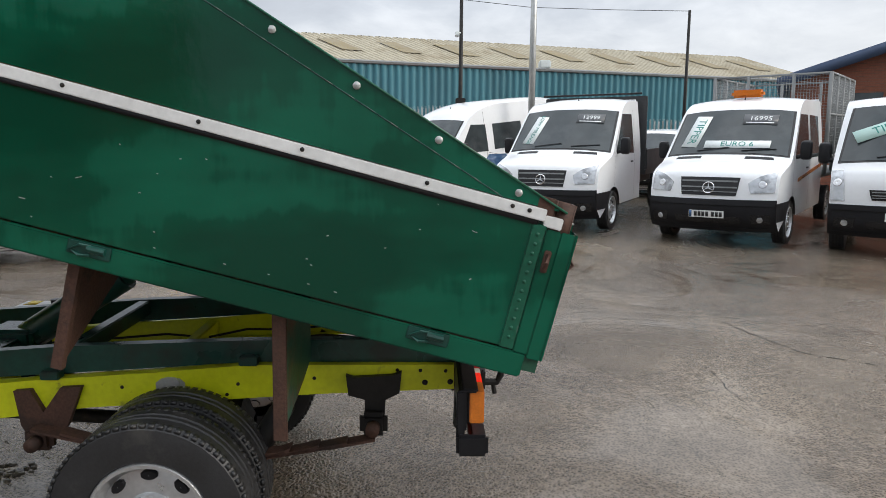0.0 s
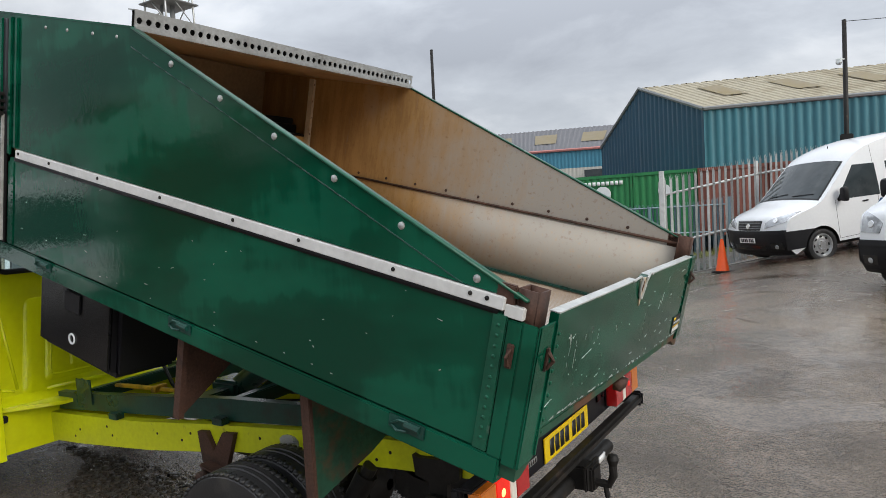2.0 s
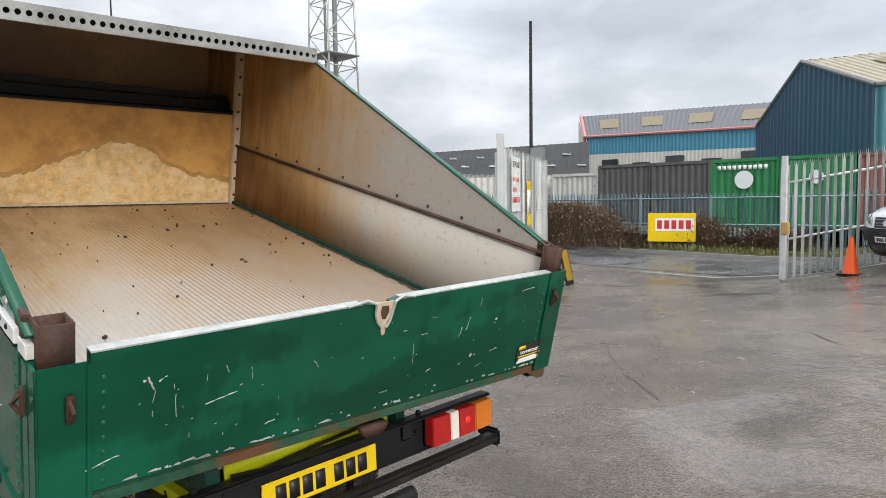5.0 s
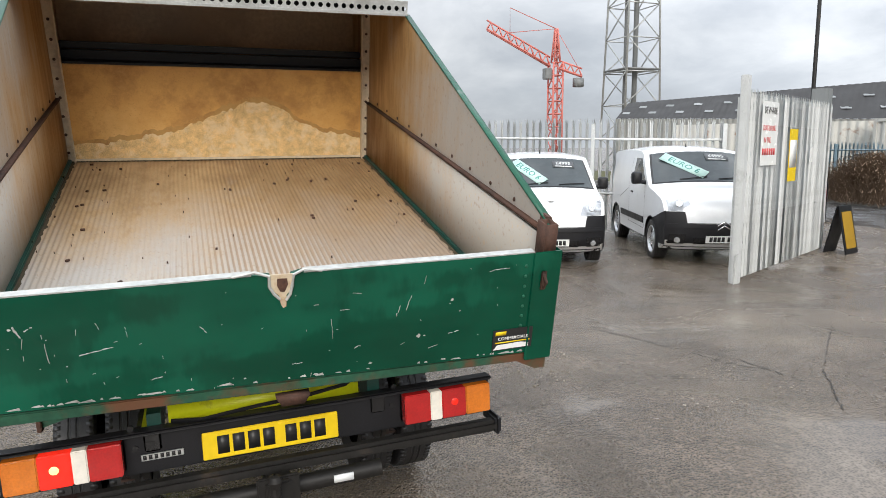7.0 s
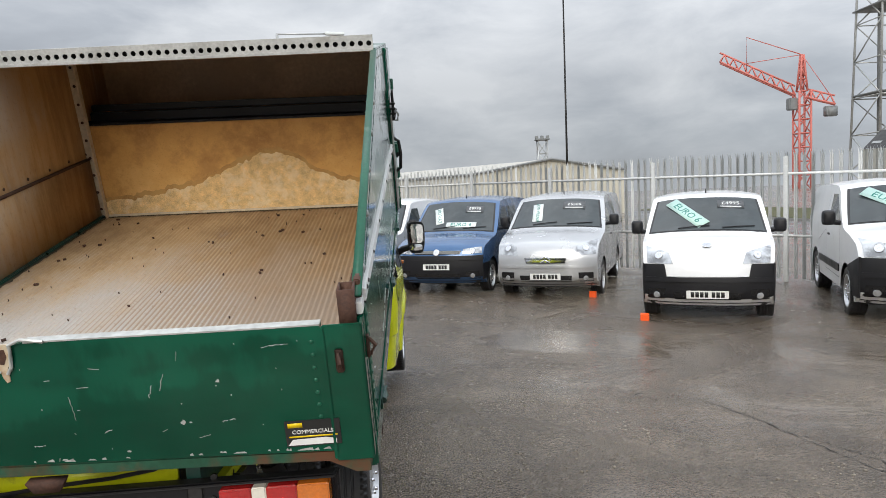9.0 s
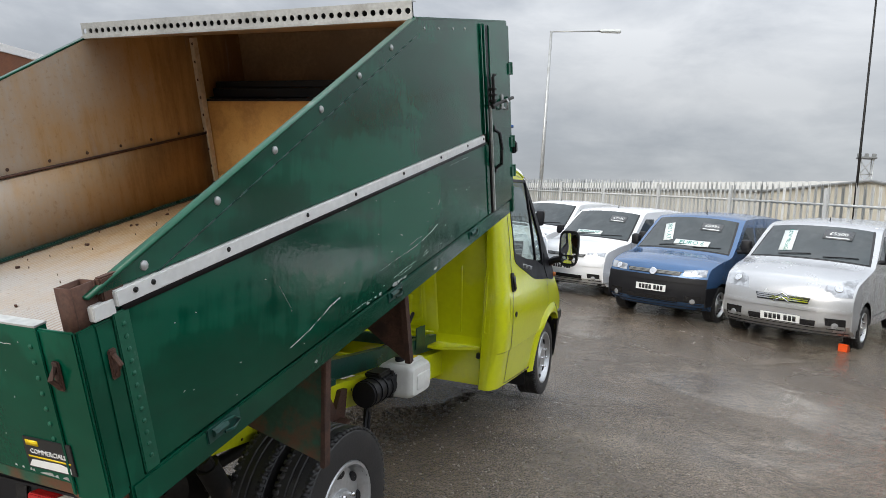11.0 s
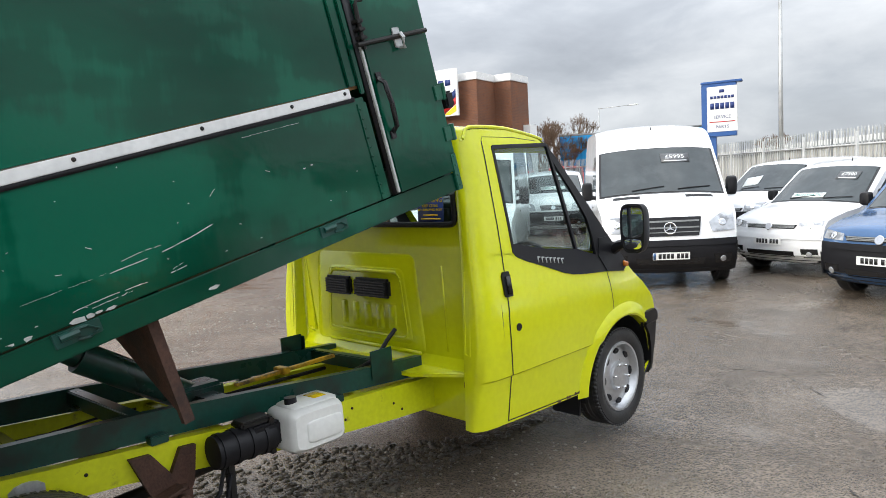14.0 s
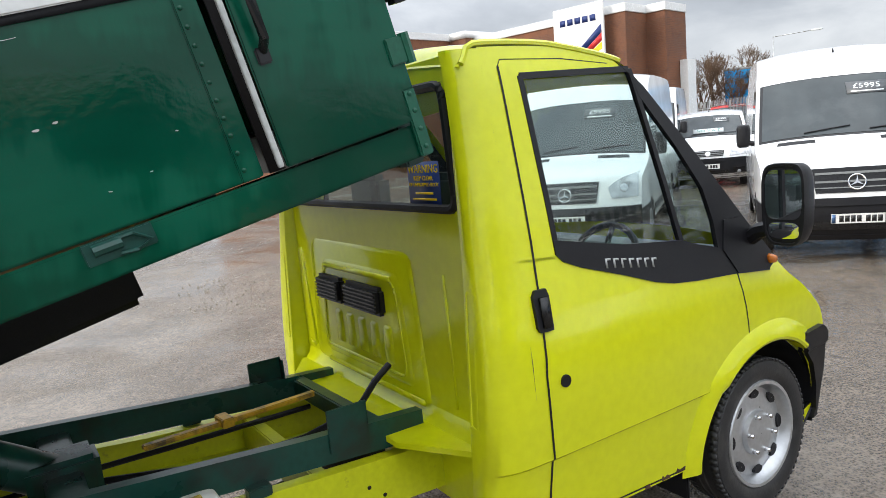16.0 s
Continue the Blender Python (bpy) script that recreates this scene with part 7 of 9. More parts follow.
for s in (-1, 1):
    # upright beaded panel on the rear corner post
    bm = B()
    ring = [(0.838, 0.88), (0.875, 0.875), (0.878, 1.30), (0.862, 1.34), (0.842, 1.34), (0.835, 1.30), (0.838, 0.88)]
    tube(bm, [(s * x, YB + flare(z) - 0.008, z) for x, z in ring], 0.0075, 6)
    part("post_pressing", bm, YELLOW, cab, "", CM)
    part("screen_pillar", sh.side(pillar_a, s, 0.004, 0.02), BLACK, cab, "black screen pillar", CM)
    part("door_glass", sh.side([(2.12, 1.44), (2.15, 2.04), (1.60, 2.048), (1.475, 1.365)], s, -0.006, 0.004), GLASS, cab, "clear door glass", CM)
    part("quarter_glass", sh.side([(1.455, 1.355), (1.575, 1.96), (1.41, 1.75), (1.29, 1.56), (1.255, 1.42), (1.25, 1.31)], s, -0.006, 0.004), GLASS, cab, "quarter light glass", CM)
    bm = B()
    for a, b in (((2.12, 1.45), (2.15, 2.035)), ((2.15, 2.035), (1.61, 2.05)), ((1.605, 2.05), (1.47, 1.36))):
        dy, dz = b[0] - a[0], b[1] - a[1]
        l = math.hypot(dy, dz)
        oy, oz = -dz / l * 0.011, dy / l * 0.011
        sh.side([(a[0] + oy, a[1] + oz), (b[0] + oy, b[1] + oz), (b[0] - oy, b[1] - oz), (a[0] - oy, a[1] - oz)], s, 0.003, 0.02, bm=bm)
    sh.side([(2.13, 1.475), (2.13, 1.425), (2.10, 1.395), (2.02, 1.362), (1.82, 1.30), (1.66, 1.245), (1.56, 1.222), (1.42, 1.207), (1.16, 1.19), (1.235, 1.30), (1.27, 1.318), (1.38, 1.345), (1.47, 1.375), (1.80, 1.41)], s, 0.005, 0.02, bm=bm)
    sh.side([(1.16, 1.19), (1.235, 1.30), (1.20, 1.42), (1.10, 1.42), (0.96, 1.30), (0.915, 1.245), (0.915, 1.19), (0.96, 1.17)], s, 0.011, 0.02, bm=bm)
    part("window_trim", bm, BLACK, cab, "black window surround", CM)
    bm = B()
    for k in range(7):
        y0 = 1.905 - 0.040 * k
        z0 = 1.362 - 0.006 * k
        sh.side([(y0, z0 - 0.022), (y0 - 0.007, z0 - 0.0225), (y0 - 0.007, z0 + 0.012), (y0, z0 + 0.0125)], s, 0.008, 0.006, False, bm)
        sh.side([(y0 - 0.007, z0 + 0.005), (y0 - 0.026, z0 + 0.003), (y0 - 0.026, z0 + 0.010), (y0 - 0.007, z0 + 0.012)], s, 0.008, 0.006, False, bm)
    part("door_badge", bm, GALV, cab, "bright badge bars", CM, kind="stuff")
    bm = B()
    seam(sh, bm, [(float(np.interp(z, [0.46, 0.73, 1.0, 1.40, 2.07], [2.255, 2.235, 2.25, 2.225, 2.235])), z) for z in sorted([0.46] + sh.cuts, reverse=True) if 0.46 <= z <= 2.07], s, 0.009)
    part("panel_gap", bm, BLACK, cab, "", CM)
    bm = B()
    seam(sh, bm, [(1.16, 1.19), (1.125, 1.04), (1.11, 0.90)], s, 0.007)
    part("panel_gap", bm, BLACK, cab, "", CM)
    bm = B()
    seam(sh, bm, [(2.255, 0.465), (1.44, 0.43)], s, 0.007)
    part("panel_gap", bm, BLACK, cab, "", CM)
    bm = B()
    seam(sh, bm, [(2.235, 2.07), (2.22, 2.092), (1.95, 2.092), (1.72, 2.072)], s, 0.003)
    part("panel_gap", bm, BLACK, cab, "", CM)
    bm = B()
    sh.side([(2.20, 1.185), (2.255, 1.185), (2.265, 1.20), (2.265, 1.305), (2.25, 1.325), (2.205, 1.325), (2.197, 1.30)], s, 0.012, 0.02, True, bm)
    hd = part("door_handle", bm, BLACK, cab, "black door handle", CM)
    bm = B()
    sh.side([(2.212, 1.20), (2.245, 1.20), (2.245, 1.30), (2.212, 1.30)], s, 0.024, 0.012, False, bm)
    part("grip", bm, BLACK_GL, hd, "", CM)
    bm = B()
    yk, zk = 2.17, 1.0
    cyl(bm, (s * (sh.w(yk, zk) - 0.01), yk, zk), (s * (sh.w(yk, zk) + 0.006), yk, zk), 0.022, n=14)
    part("door_lock", bm, BLACK, cab, "", CM)
    # swelling lip round the wheel arch
    bm = B()
    g = []
    for t in np.linspace(-0.02, math.pi * 0.72, 25):
        row = []
        for r, o in ((WR - 0.002, -0.035), (WR, 0.020), (WR + 0.012, 0.026), (WR + 0.035, 0.022), (WR + 0.06, 0.012), (WR + 0.085, 0.003), (WR + 0.095, -0.004)):
            y, z = WX + r * math.cos(t), WZ + r * math.sin(t)
            row.append(bm.verts.new((s * (sh.w(y, z) + o), y, z)))
        g.append(row)
    for a, b in zip(g, g[1:]):
        for i in range(len(a) - 1):
            bm.faces.new((a[i], b[i], b[i + 1], a[i + 1]))
    bmesh.ops.recalc_face_normals(bm, faces=bm.faces)
    part("arch_lip", bm, YELLOW, cab, "yellow arch lip", CM)
    bm = B()
    sh.side([(0.54, 0.355), (0.50, 0.36), (0.455, 0.60), (0.46, 0.78), (0.48, 0.805), (0.52, 0.83), (0.68, 0.825), (0.71, 0.79), (0.66, 0.735), (0.575, 0.645), (0.53, 0.53), (0.515, 0.40)], s, 0.024, 0.05, bm=bm)
    part("bumper_corner", bm, BLACK, cab, "black bumper corner", CM)
    bm = B()
    for y0, l in ((1.47, 0.09), (1.60, 0.05), (1.72, 0.03), (2.24, 0.025)):
        sh.side([(y0, 0.428), (y0 + l * 0.4, 0.447), (y0 + l * 0.8, 0.440), (y0 + l, 0.452), (y0 + l * 1.1, 0.43)], s, 0.002, 0.004, False, bm)
    part("sill_wear", bm, RUST, cab, "rusty chipped door sill edge", CM, kind="stuff")
    bm = B()
    yb_, zb_ = 0.93, 1.215
    cyl(bm, (s * (sh.w(yb_, zb_)), yb_, zb_), (s * (sh.w(yb_, zb_) + 0.035), yb_, zb_), 0.025, 0.016, 10)
    part("side_repeater", bm, AMBER, cab, "amber repeater lamp", CM)
    mirror_unit(cab, s * 1.155, 1.06, 1.475, s, (0.18, 0.115, 0.33), CM, 1, True)
    bm = B()
    box(bm, *sorted((s * 0.68, s * 0.90)), 1.41, 1.43, 0.24, 0.50, 0.006)
    part("mud_flap", bm, BLACK, cab, "", CM)
    bm = B()
    lathe(bm, [(WR, -0.25), (WR, 0.08)], T(s * 0.86, WX, WZ) @ RY(90 * s), 24)
    bmesh.ops.bisect_plane(bm, geom=bm.verts[:] + bm.edges[:] + bm.faces[:], plane_co=(0, 0, 0.33), plane_no=(0, 0, 1), clear_inner=True)
    part("arch_liner", bm, BLACK, cab, "", CM)
part("windscreen", sh.patch((6.06, -0.93), (7.0, -0.93), (7.0, 0.93), (6.06, 0.93), -0.004, 6, 12, skirt=False), GLASS, cab, "windscreen glass", CM)
part("front_bumper", sh.patch((0, -1), (2.85, -1), (2.85, 1), (0, 1), 0.020, 8, 16), BLACK, cab, "black front bumper", CM)
part("grille", sh.patch((2.95, -0.5), (3.8, -0.52), (3.8, 0.52), (2.95, 0.5), 0.014, 3, 8), BLACK_GL, cab, "", CM)
for s in (-1, 1):
    part("headlamp", sh.patch((3.0, s * 0.6), (4.2, s * 0.62), (4.5, s * 0.97), (3.1, s * 0.97), 0.012, 4, 4), LAMP, cab, "", CM)
for s in (-1, 1):
    bm = B()
    tube(bm, [sh.S(p / 4, s * 0.995, 0.006) for p in range(31, 44)], 0.011, 6)
    part("roof_gutter", bm, YELLOW, cab, "yellow roof gutter", CM)
# back wall with its window, pressings and louvres, set in between the corner posts
bm = B()
zs = [0.45, 0.74, 0.80, 1.1, 1.40, 1.44, 1.50, 1.60]
ys = [0.0, 0.0, 0.0, 0.0, 0.0, 0.006, 0.010, 0.010]
for i in range(len(zs) - 1):
    a, b = zs[i], zs[i + 1]
    wa, wb = post_inner(a) - 0.02, post_inner(b) - 0.02
    bm.faces.new([bm.verts.new(c) for c in ((-wa, YB + ys[i], a), (wa, YB + ys[i], a), (wb, YB + ys[i + 1], b), (-wb, YB + ys[i + 1], b))])
YW = YB + 0.010
for s in (-1, 1):
    bm.faces.new([bm.verts.new(c) for c in ((s * 0.745, YW, 1.60), (s * (post_inner(1.6) - 0.02), YW, 1.60), (s * (post_inner(2.07) - 0.02), YW, 2.12), (s * 0.71, YW, 2.04))])
bm.faces.new([bm.verts.new(c) for c in ((-0.71, YW, 2.04), (0.71, YW, 2.04), (post_inner(2.07) - 0.02, YW, 2.12), (0.02 - post_inner(2.07), YW, 2.12))])
bmesh.ops.remove_doubles(bm, verts=bm.verts[:], dist=0.001)
bmesh.ops.recalc_face_normals(bm, faces=bm.faces)
bw = part("cab_back_wall", bm, YELLOW, truck, "acid-yellow pressed steel back wall", CM)


def rounded(pts, r, n=4):
    """A polygon's outline with its corners rounded."""
    out = []
    k = len(pts)
    for i in range(k):
        p, a, b = Vector(pts[i]), Vector(pts[i - 1]), Vector(pts[(i + 1) % k])
        q0, q1 = p + (a - p).normalized() * r, p + (b - p).normalized() * r
        for j in range(n + 1):
            t = j / n
            out.append(tuple((1 - t) ** 2 * q0 + 2 * t * (1 - t) * p + t * t * q1))
    return out


def pressing(pts, y0, h, k, r=0.03):
    """A raised panel with sloping edges and round corners on the back wall."""
    pts = rounded(pts, r)
    bm = B()
    xs_, zs_ = [p[0] for p in pts], [p[1] for p in pts]
    cx, cz = (min(xs_) + max(xs_)) / 2, (min(zs_) + max(zs_)) / 2
    fx, fz = 1 - 2 * k / (max(xs_) - min(xs_)), 1 - 2 * k / (max(zs_) - min(zs_))
    lo = [bm.verts.new((x, y0, z)) for x, z in pts]
    hi = [bm.verts.new((cx + (x - cx) * fx, y0 + h, cz + (z - cz) * fz)) for x, z in pts]
    n = len(pts)
    fs = [bm.faces.new((lo[i], lo[(i + 1) % n], hi[(i + 1) % n], hi[i])) for i in range(n)] + [bm.faces.new(hi)]
    bmesh.ops.recalc_face_normals(bm, faces=fs)
    part("wall_pressing", bm, YELLOW, bw, "", CM, sharp=0.9)


def bead(pts, y0, r):
    bm = B()
    tube(bm, [(x, y0, z) for x, z in pts], r, 8)
    part("wall_bead", bm, YELLOW, bw, "", CM)


pressing([(-0.44, 0.80), (0.66, 0.80), (0.60, 1.43), (-0.37, 1.43)], YB - 0.002, 0.014, 0.014, 0.06)
pressing([(-0.34, 0.86), (0.52, 0.86), (0.47, 1.335), (-0.28, 1.335)], YB + 0.010, 0.012, 0.014, 0.05)
inner = rounded([(-0.30, 0.90), (0.48, 0.90), (0.44, 1.30), (-0.25, 1.30)], 0.05)
bead(inner + inner[:1], YB + 0.018, 0.009)
bead([(0.42, 1.305), (-0.22, 1.305)], YB + 0.022, 0.013)
bead([(0.50, 0.815), (-0.40, 0.815)], YB + 0.008, 0.014)
bead([(0.76, 1.36), (0.68, 0.85)], YB, 0.010)
bead([(0.77, 0.86), (0.70, 0.84)], YB, 0.010)
bead([(-0.60, 1.36), (-0.62, 0.85)], YB, 0.006)
for x in (-0.17, -0.05, 0.07, 0.19, 0.31):
    pressing([(x - 0.036, 0.935), (x + 0.036, 0.935), (x + 0.034, 1.10), (x - 0.034, 1.10)], YB + 0.021, 0.012, 0.010, 0.012)
for x0, x1 in ((0.21, 0.47), (-0.17, 0.165)):
    bm = B()
    box(bm, x0, x1, YB + 0.01, YB + 0.062, 1.14, 1.262, 0.016)
    lv = part("louvre", bm, BLACK, bw, "black plastic louvre", CM)
    for k in range(6):
        bm = B()
        box(bm, x0 + 0.018, x1 - 0.018, YB + 0.055, YB + 0.070, 1.153 + 0.017 * k, 1.160 + 0.017 * k, 0.002)
        part("slat", bm, BLACK_GL, lv, "", CM)
bm = B()
ring = rounded([(-0.745, 1.605), (0.745, 1.605), (0.712, 2.03), (-0.712, 2.03)], 0.05)
prism(bm, ring, "y", YW - 0.004, YW + 0.002)
rw = part("rear_window", bm, GLASS, truck, "cab rear window", CM)
bm = B()
tube(bm, [(x, YW + 0.002, z) for x, z in ring + ring[:1]], 0.018, 8)
part("window_rubber", bm, BLACK, rw, "black window rubber", CM)
bm = B()
box(bm, -0.655, -0.445, YW + 0.003, YW + 0.006, 1.622, 1.775)
ws_ = part("warning_sticker", bm, surf("sticker_blue", (0.02, 0.05, 0.22), 0.4, var=0.1, bump=0), rw, "blue and yellow warning sticker", CM)
mm = CM @ T(-0.55, YW + 0.0065, 0) @ RZ(180) @ RX(90)
words("sticker_lettering", "WARNING", 0.042, PLATE_Y, ws_, mm @ T(0, 1.748, 0))
words("sticker_lettering", "KEEP CLEAR", 0.024, PLATE_Y, ws_, mm @ T(0, 1.715, 0))
words("sticker_lettering", "OF UNPROPPED BODY", 0.0195, PLATE_Y, ws_, mm @ T(0, 1.692, 0))
for k in range(2):
    bm = B()
    box(bm, -0.63 + 0.02 * k, -0.47 - 0.02 * k, YW + 0.0062, YW + 0.007, 1.635 + 0.022 * k, 1.643 + 0.022 * k)
    part("sticker_bar", bm, PLATE_Y, ws_, "", CM)
# shelf at the wall's foot, narrowing to the chassis, with its end brackets and plugs
bm = B()
prism(bm, [(-0.80, YB - 0.02), (0.80, YB - 0.02), (0.80, YB + 0.05), (0.52, YB + 0.22), (-0.52, YB + 0.22), (-0.80, YB + 0.05)], "z", 0.735, 0.757)
prism(bm, [(YB - 0.02, 0.75), (YB + 0.035, 0.757), (YB + 0.012, 0.785), (YB - 0.001, 0.82), (YB - 0.02, 0.82)], "x", -0.79, 0.79)
for x in (-0.70, 0.70):
    box(bm, x - 0.10, x + 0.10, YB - 0.03, YB + 0.015, 0.52, 0.745, 0.01)
part("wall_flange", bm, YELLOW, bw, "", CM)
for s in (-1, 1):
    bm = B()
    box(bm, *sorted((s * 0.77, s * 0.805)), YB + 0.012, YB + 0.05, 0.665, 0.71, 0.006)
    part("plug", bm, BLACK, bw, "black plastic plug", CM)
# cab interior
INT = surf("grey_cab_trim", (0.10, 0.105, 0.11), 0.6, var=0.2, bump=0.1)
bm = B()
box(bm, -0.86, 0.86, 0.60, 2.30, 0.50, 0.60, 0.02)
prism(bm, [(0.88, 0.60), (1.40, 0.60), (1.34, 1.16), (1.20, 1.28), (0.90, 1.25)], "x", -0.84, 0.84)
part("dashboard", bm, INT, cab, "grey dashboard and floor", CM)
for x0, wd in ((0.45, 0.26), (-0.25, 0.44)):
    bm = B()
    box(bm, x0 - wd, x0 + wd, 1.62, 2.15, 0.72, 0.90, 0.05)
    box(bm, x0 - wd, x0 + wd, 2.08, 2.24, 0.88, 1.50, 0.05)
    box(bm, x0 - 0.13, x0 + 0.13, 2.14, 2.24, 1.54, 1.72, 0.03)
    bmesh.ops.transform(bm, matrix=Matrix.Diagonal((-1, 1, 1, 1)), verts=bm.verts[:])
    bmesh.ops.reverse_faces(bm, faces=bm.faces[:])
    part("seat", bm, INT, cab, "grey cloth seat", CM)
bm = B()
q = T(-0.42, 1.38, 1.20) @ RX(-62)
pts = [q @ Vector((0.21 * math.cos(t), 0.21 * math.sin(t), 0)) for t in np.linspace(0, 2 * math.pi, 25)]
tube(bm, pts, 0.016, 8)
lathe(bm, [(0.001, 0.02), (0.06, 0.015), (0.07, -0.02)], q, 12)
for a in (0, 180, 270):
    tube(bm, [q @ Vector((0, 0, 0)), q @ Vector((0.2 * math.cos(radians(a)), 0.2 * math.sin(radians(a)), 0))], 0.014, 6)
part("steering_wheel", bm, BLACK, cab, "black steering wheel", CM)

TWIST = 0.0

# ---- yard edges and distance ----
def pale_mesh(h, name, w=0.07):
    """One W-section palisade pale with a split pointed head."""
    bm = B()
    prof = [(-w / 2, 0.012), (-w / 4, -0.008), (0, 0.008), (w / 4, -0.008), (w / 2, 0.012)]
    lo = [bm.verts.new((x, y, 0.06)) for x, y in prof]
    hi = [bm.verts.new((x, y, h - 0.13)) for x, y in prof]
    for i in range(4):
        bm.faces.new((lo[i], lo[i + 1], hi[i + 1], hi[i]))
    for i, (x, dx) in enumerate(((-w / 2, -0.02), (0, 0), (w / 2, 0.02))):
        k = (0, 2, 4)[i]
        tip = bm.verts.new((x + dx, prof[k][1] - 0.012 * (i != 1), h))
        if i == 0:
            bm.faces.new((hi[0], hi[1], tip))
        elif i == 1:
            bm.faces.new((hi[1], hi[2], hi[3], tip))
        else:
            bm.faces.new((hi[3], hi[4], tip))
    r = bmesh.ops.solidify(bm, geom=bm.faces[:], thickness=0.003)
    me = bpy.data.meshes.new(name)
    bm.to_mesh(me)
    bm.free()
    return me


def palisade(name, label, pts, h, mat_, pitch=0.155, rails=(0.35, 0.82), every=2.75, name_cat="fence", flat=False, z_of=gz):
    f = thing(name, label, name_cat)
    me = pale_mesh(h, "pale")
    me.materials.append(mat_)
    pm = B()
    box(pm, -0.04, 0.04, -0.03, 0.03, 0, h * 0.95, 0.006)
    post_me = bpy.data.meshes.new("post")
    pm.to_mesh(post_me)
    pm.free()
    post_me.materials.append(mat_)
    for a, b in zip(pts, pts[1:]):
        a, b = Vector((*a, 0)), Vector((*b, 0))
        d, l = (b - a).normalized(), (b - a).length
        ang = math.degrees(math.atan2(d.y, d.x))
        n = int(l / pitch)
        for k in range(n):
            p = a + d * (k + 0.5) * l / n
            share("pale", me, f, T(p.x, p.y, z_of(p.x, p.y)) @ RZ(ang))
        for k in range(int(l / every) + 1):
            p = a + d * min(k * every, l)
            q = p + Vector((-d.y, d.x, 0)) * 0.06
            share("post", post_me, f, T(q.x, q.y, z_of(q.x, q.y)) @ RZ(ang))
        for r in rails:
            bm = B()
            za, zb = z_of(a.x, a.y) + h * r, z_of(b.x, b.y) + h * r
            o = Vector((-d.y, d.x, 0)) * 0.03
            tube(bm, [(*(a + o).xy, za), (*(b + o).xy, zb)], 0.028, 4)
            part("rail", bm, mat_, f)
    return f


palisade("palisade_fence", "galvanised steel palisade fence behind the vans", [(10.3, 9.0), (2.6, 16.6), (-9.0, 29.5), (-20.0, 36.0), (-26.0, 39.0)], 2.58, PALE)
# the open gate leaf with its notices
GA, GB_ = Vector((7.16, 5.17, 0)), Vector((11.25, 7.27, 0))
g = palisade("palisade_gate", "tall open palisade gate leaf with warning notices", [GA.xy, GB_.xy], 2.82, PALE, pitch=0.115, every=9, name_cat="gate")
gd = (GB_ - GA).normalized()
gang = math.degrees(math.atan2(gd.y, gd.x))
bm = B()
box(bm, -0.07, 0.07, -0.05, 0.05, 0, 2.98, 0.006, T(GA.x, GA.y, gz(*GA.xy)) @ RZ(gang))
part("gate_stile", bm, PALE, g)
bm = B()
box(bm, -0.15, 0.15, -0.15, 0.15, 0, 3.1, 0.01, T(GB_.x + 0.02, GB_.y + 0.28, gz(*GB_.xy)) @ RZ(gang))
part("gate_post", bm, GREYMET, g, "grey steel gate post")


def gate_sign(s, z0, w, h, material, lab):
    p = GA + gd * s
    m = T(p.x, p.y, gz(p.x, p.y) + z0) @ RZ(gang) @ T(0, -0.05, 0) @ RX(90)
    bm = B()
    box(bm, -w / 2, w / 2, -h / 2, h / 2, 0, 0.006, 0.002, m)
    return part("notice", bm, material, g, lab), m


nt, m_ = gate_sign(0.95, 2.18, 0.72, 0.95, PLATE_W, "white warning notice")
words("notice_lettering", "BEWARE", 0.15, INK, nt, m_ @ T(0, 0.34, 0.008))
REDINK = surf("red_print", (0.55, 0.03, 0.03), 0.4, var=0.1, bump=0)
words("notice_lettering", "DOG LOOSE", 0.115, REDINK, nt, m_ @ T(-0.03, 0.08, 0.008), squash=0.85)
words("notice_lettering", "IN THE", 0.115, REDINK, nt, m_ @ T(-0.10, -0.10, 0.008), squash=0.85)
for k in range(6):
    bm = B()
    box(bm, -0.30 + 0.1 * k, -0.23 + 0.1 * k, -0.32, -0.22, 0.0065, 0.0085, 0, m_)
    part("notice_bar", bm, REDINK, nt)
nt, m_ = gate_sign(2.15, 1.85, 0.42, 0.85, PLATE_Y, "yellow and white notice")
bm = B()
box(bm, -0.18, 0.18, -0.20, 0.25, 0.0065, 0.0085, 0, m_)
part("notice_panel", bm, PLATE_W, nt)
nt, m_ = gate_sign(3.2, 1.85, 0.16, 0.25, PLATE_W, "small white notice")
bm = B()
pz = gz(*GA.xy)
tube(bm, [(GA.x - 0.12, GA.y - 0.1, pz), (GA.x - 0.12, GA.y - 0.1, pz + 0.42), (GA.x - 0.02, GA.y - 0.06, pz + 0.45)], 0.012)
part("drop_bolt", bm, GALV, g)
# the other gate leaf across the entrance
g1 = palisade("palisade_gate", "open palisade gate leaf behind the white van", [(13.65, 3.0), (15.5, 1.15), (17.4, -0.4)], 2.5, PALE, pitch=0.16, every=9, name_cat="gate")
bm = B()
box(bm, -0.05, 0.05, -0.05, 0.05, 0.05, 2.62, 0.006, T(13.65, 3.0, gz(13.65, 3.0)))
part("gate_stile", bm, PALE, g1)
bm = B()
box(bm, -0.1, 0.1, -0.06, 0.06, 1.0, 1.25, 0.01, T(13.55, 2.93, gz(13.65, 3.0)))
part("gate_lock_box", bm, surf("tan_lock_box", (0.45, 0.28, 0.10), 0.6), g1, "tan lock box")
palisade("palisade_fence", "galvanised palisade fence behind the tippers", [(17.4, -0.4), (22.0, -4.5), (22.5, -10.0)], 2.4, PALE, pitch=0.16)


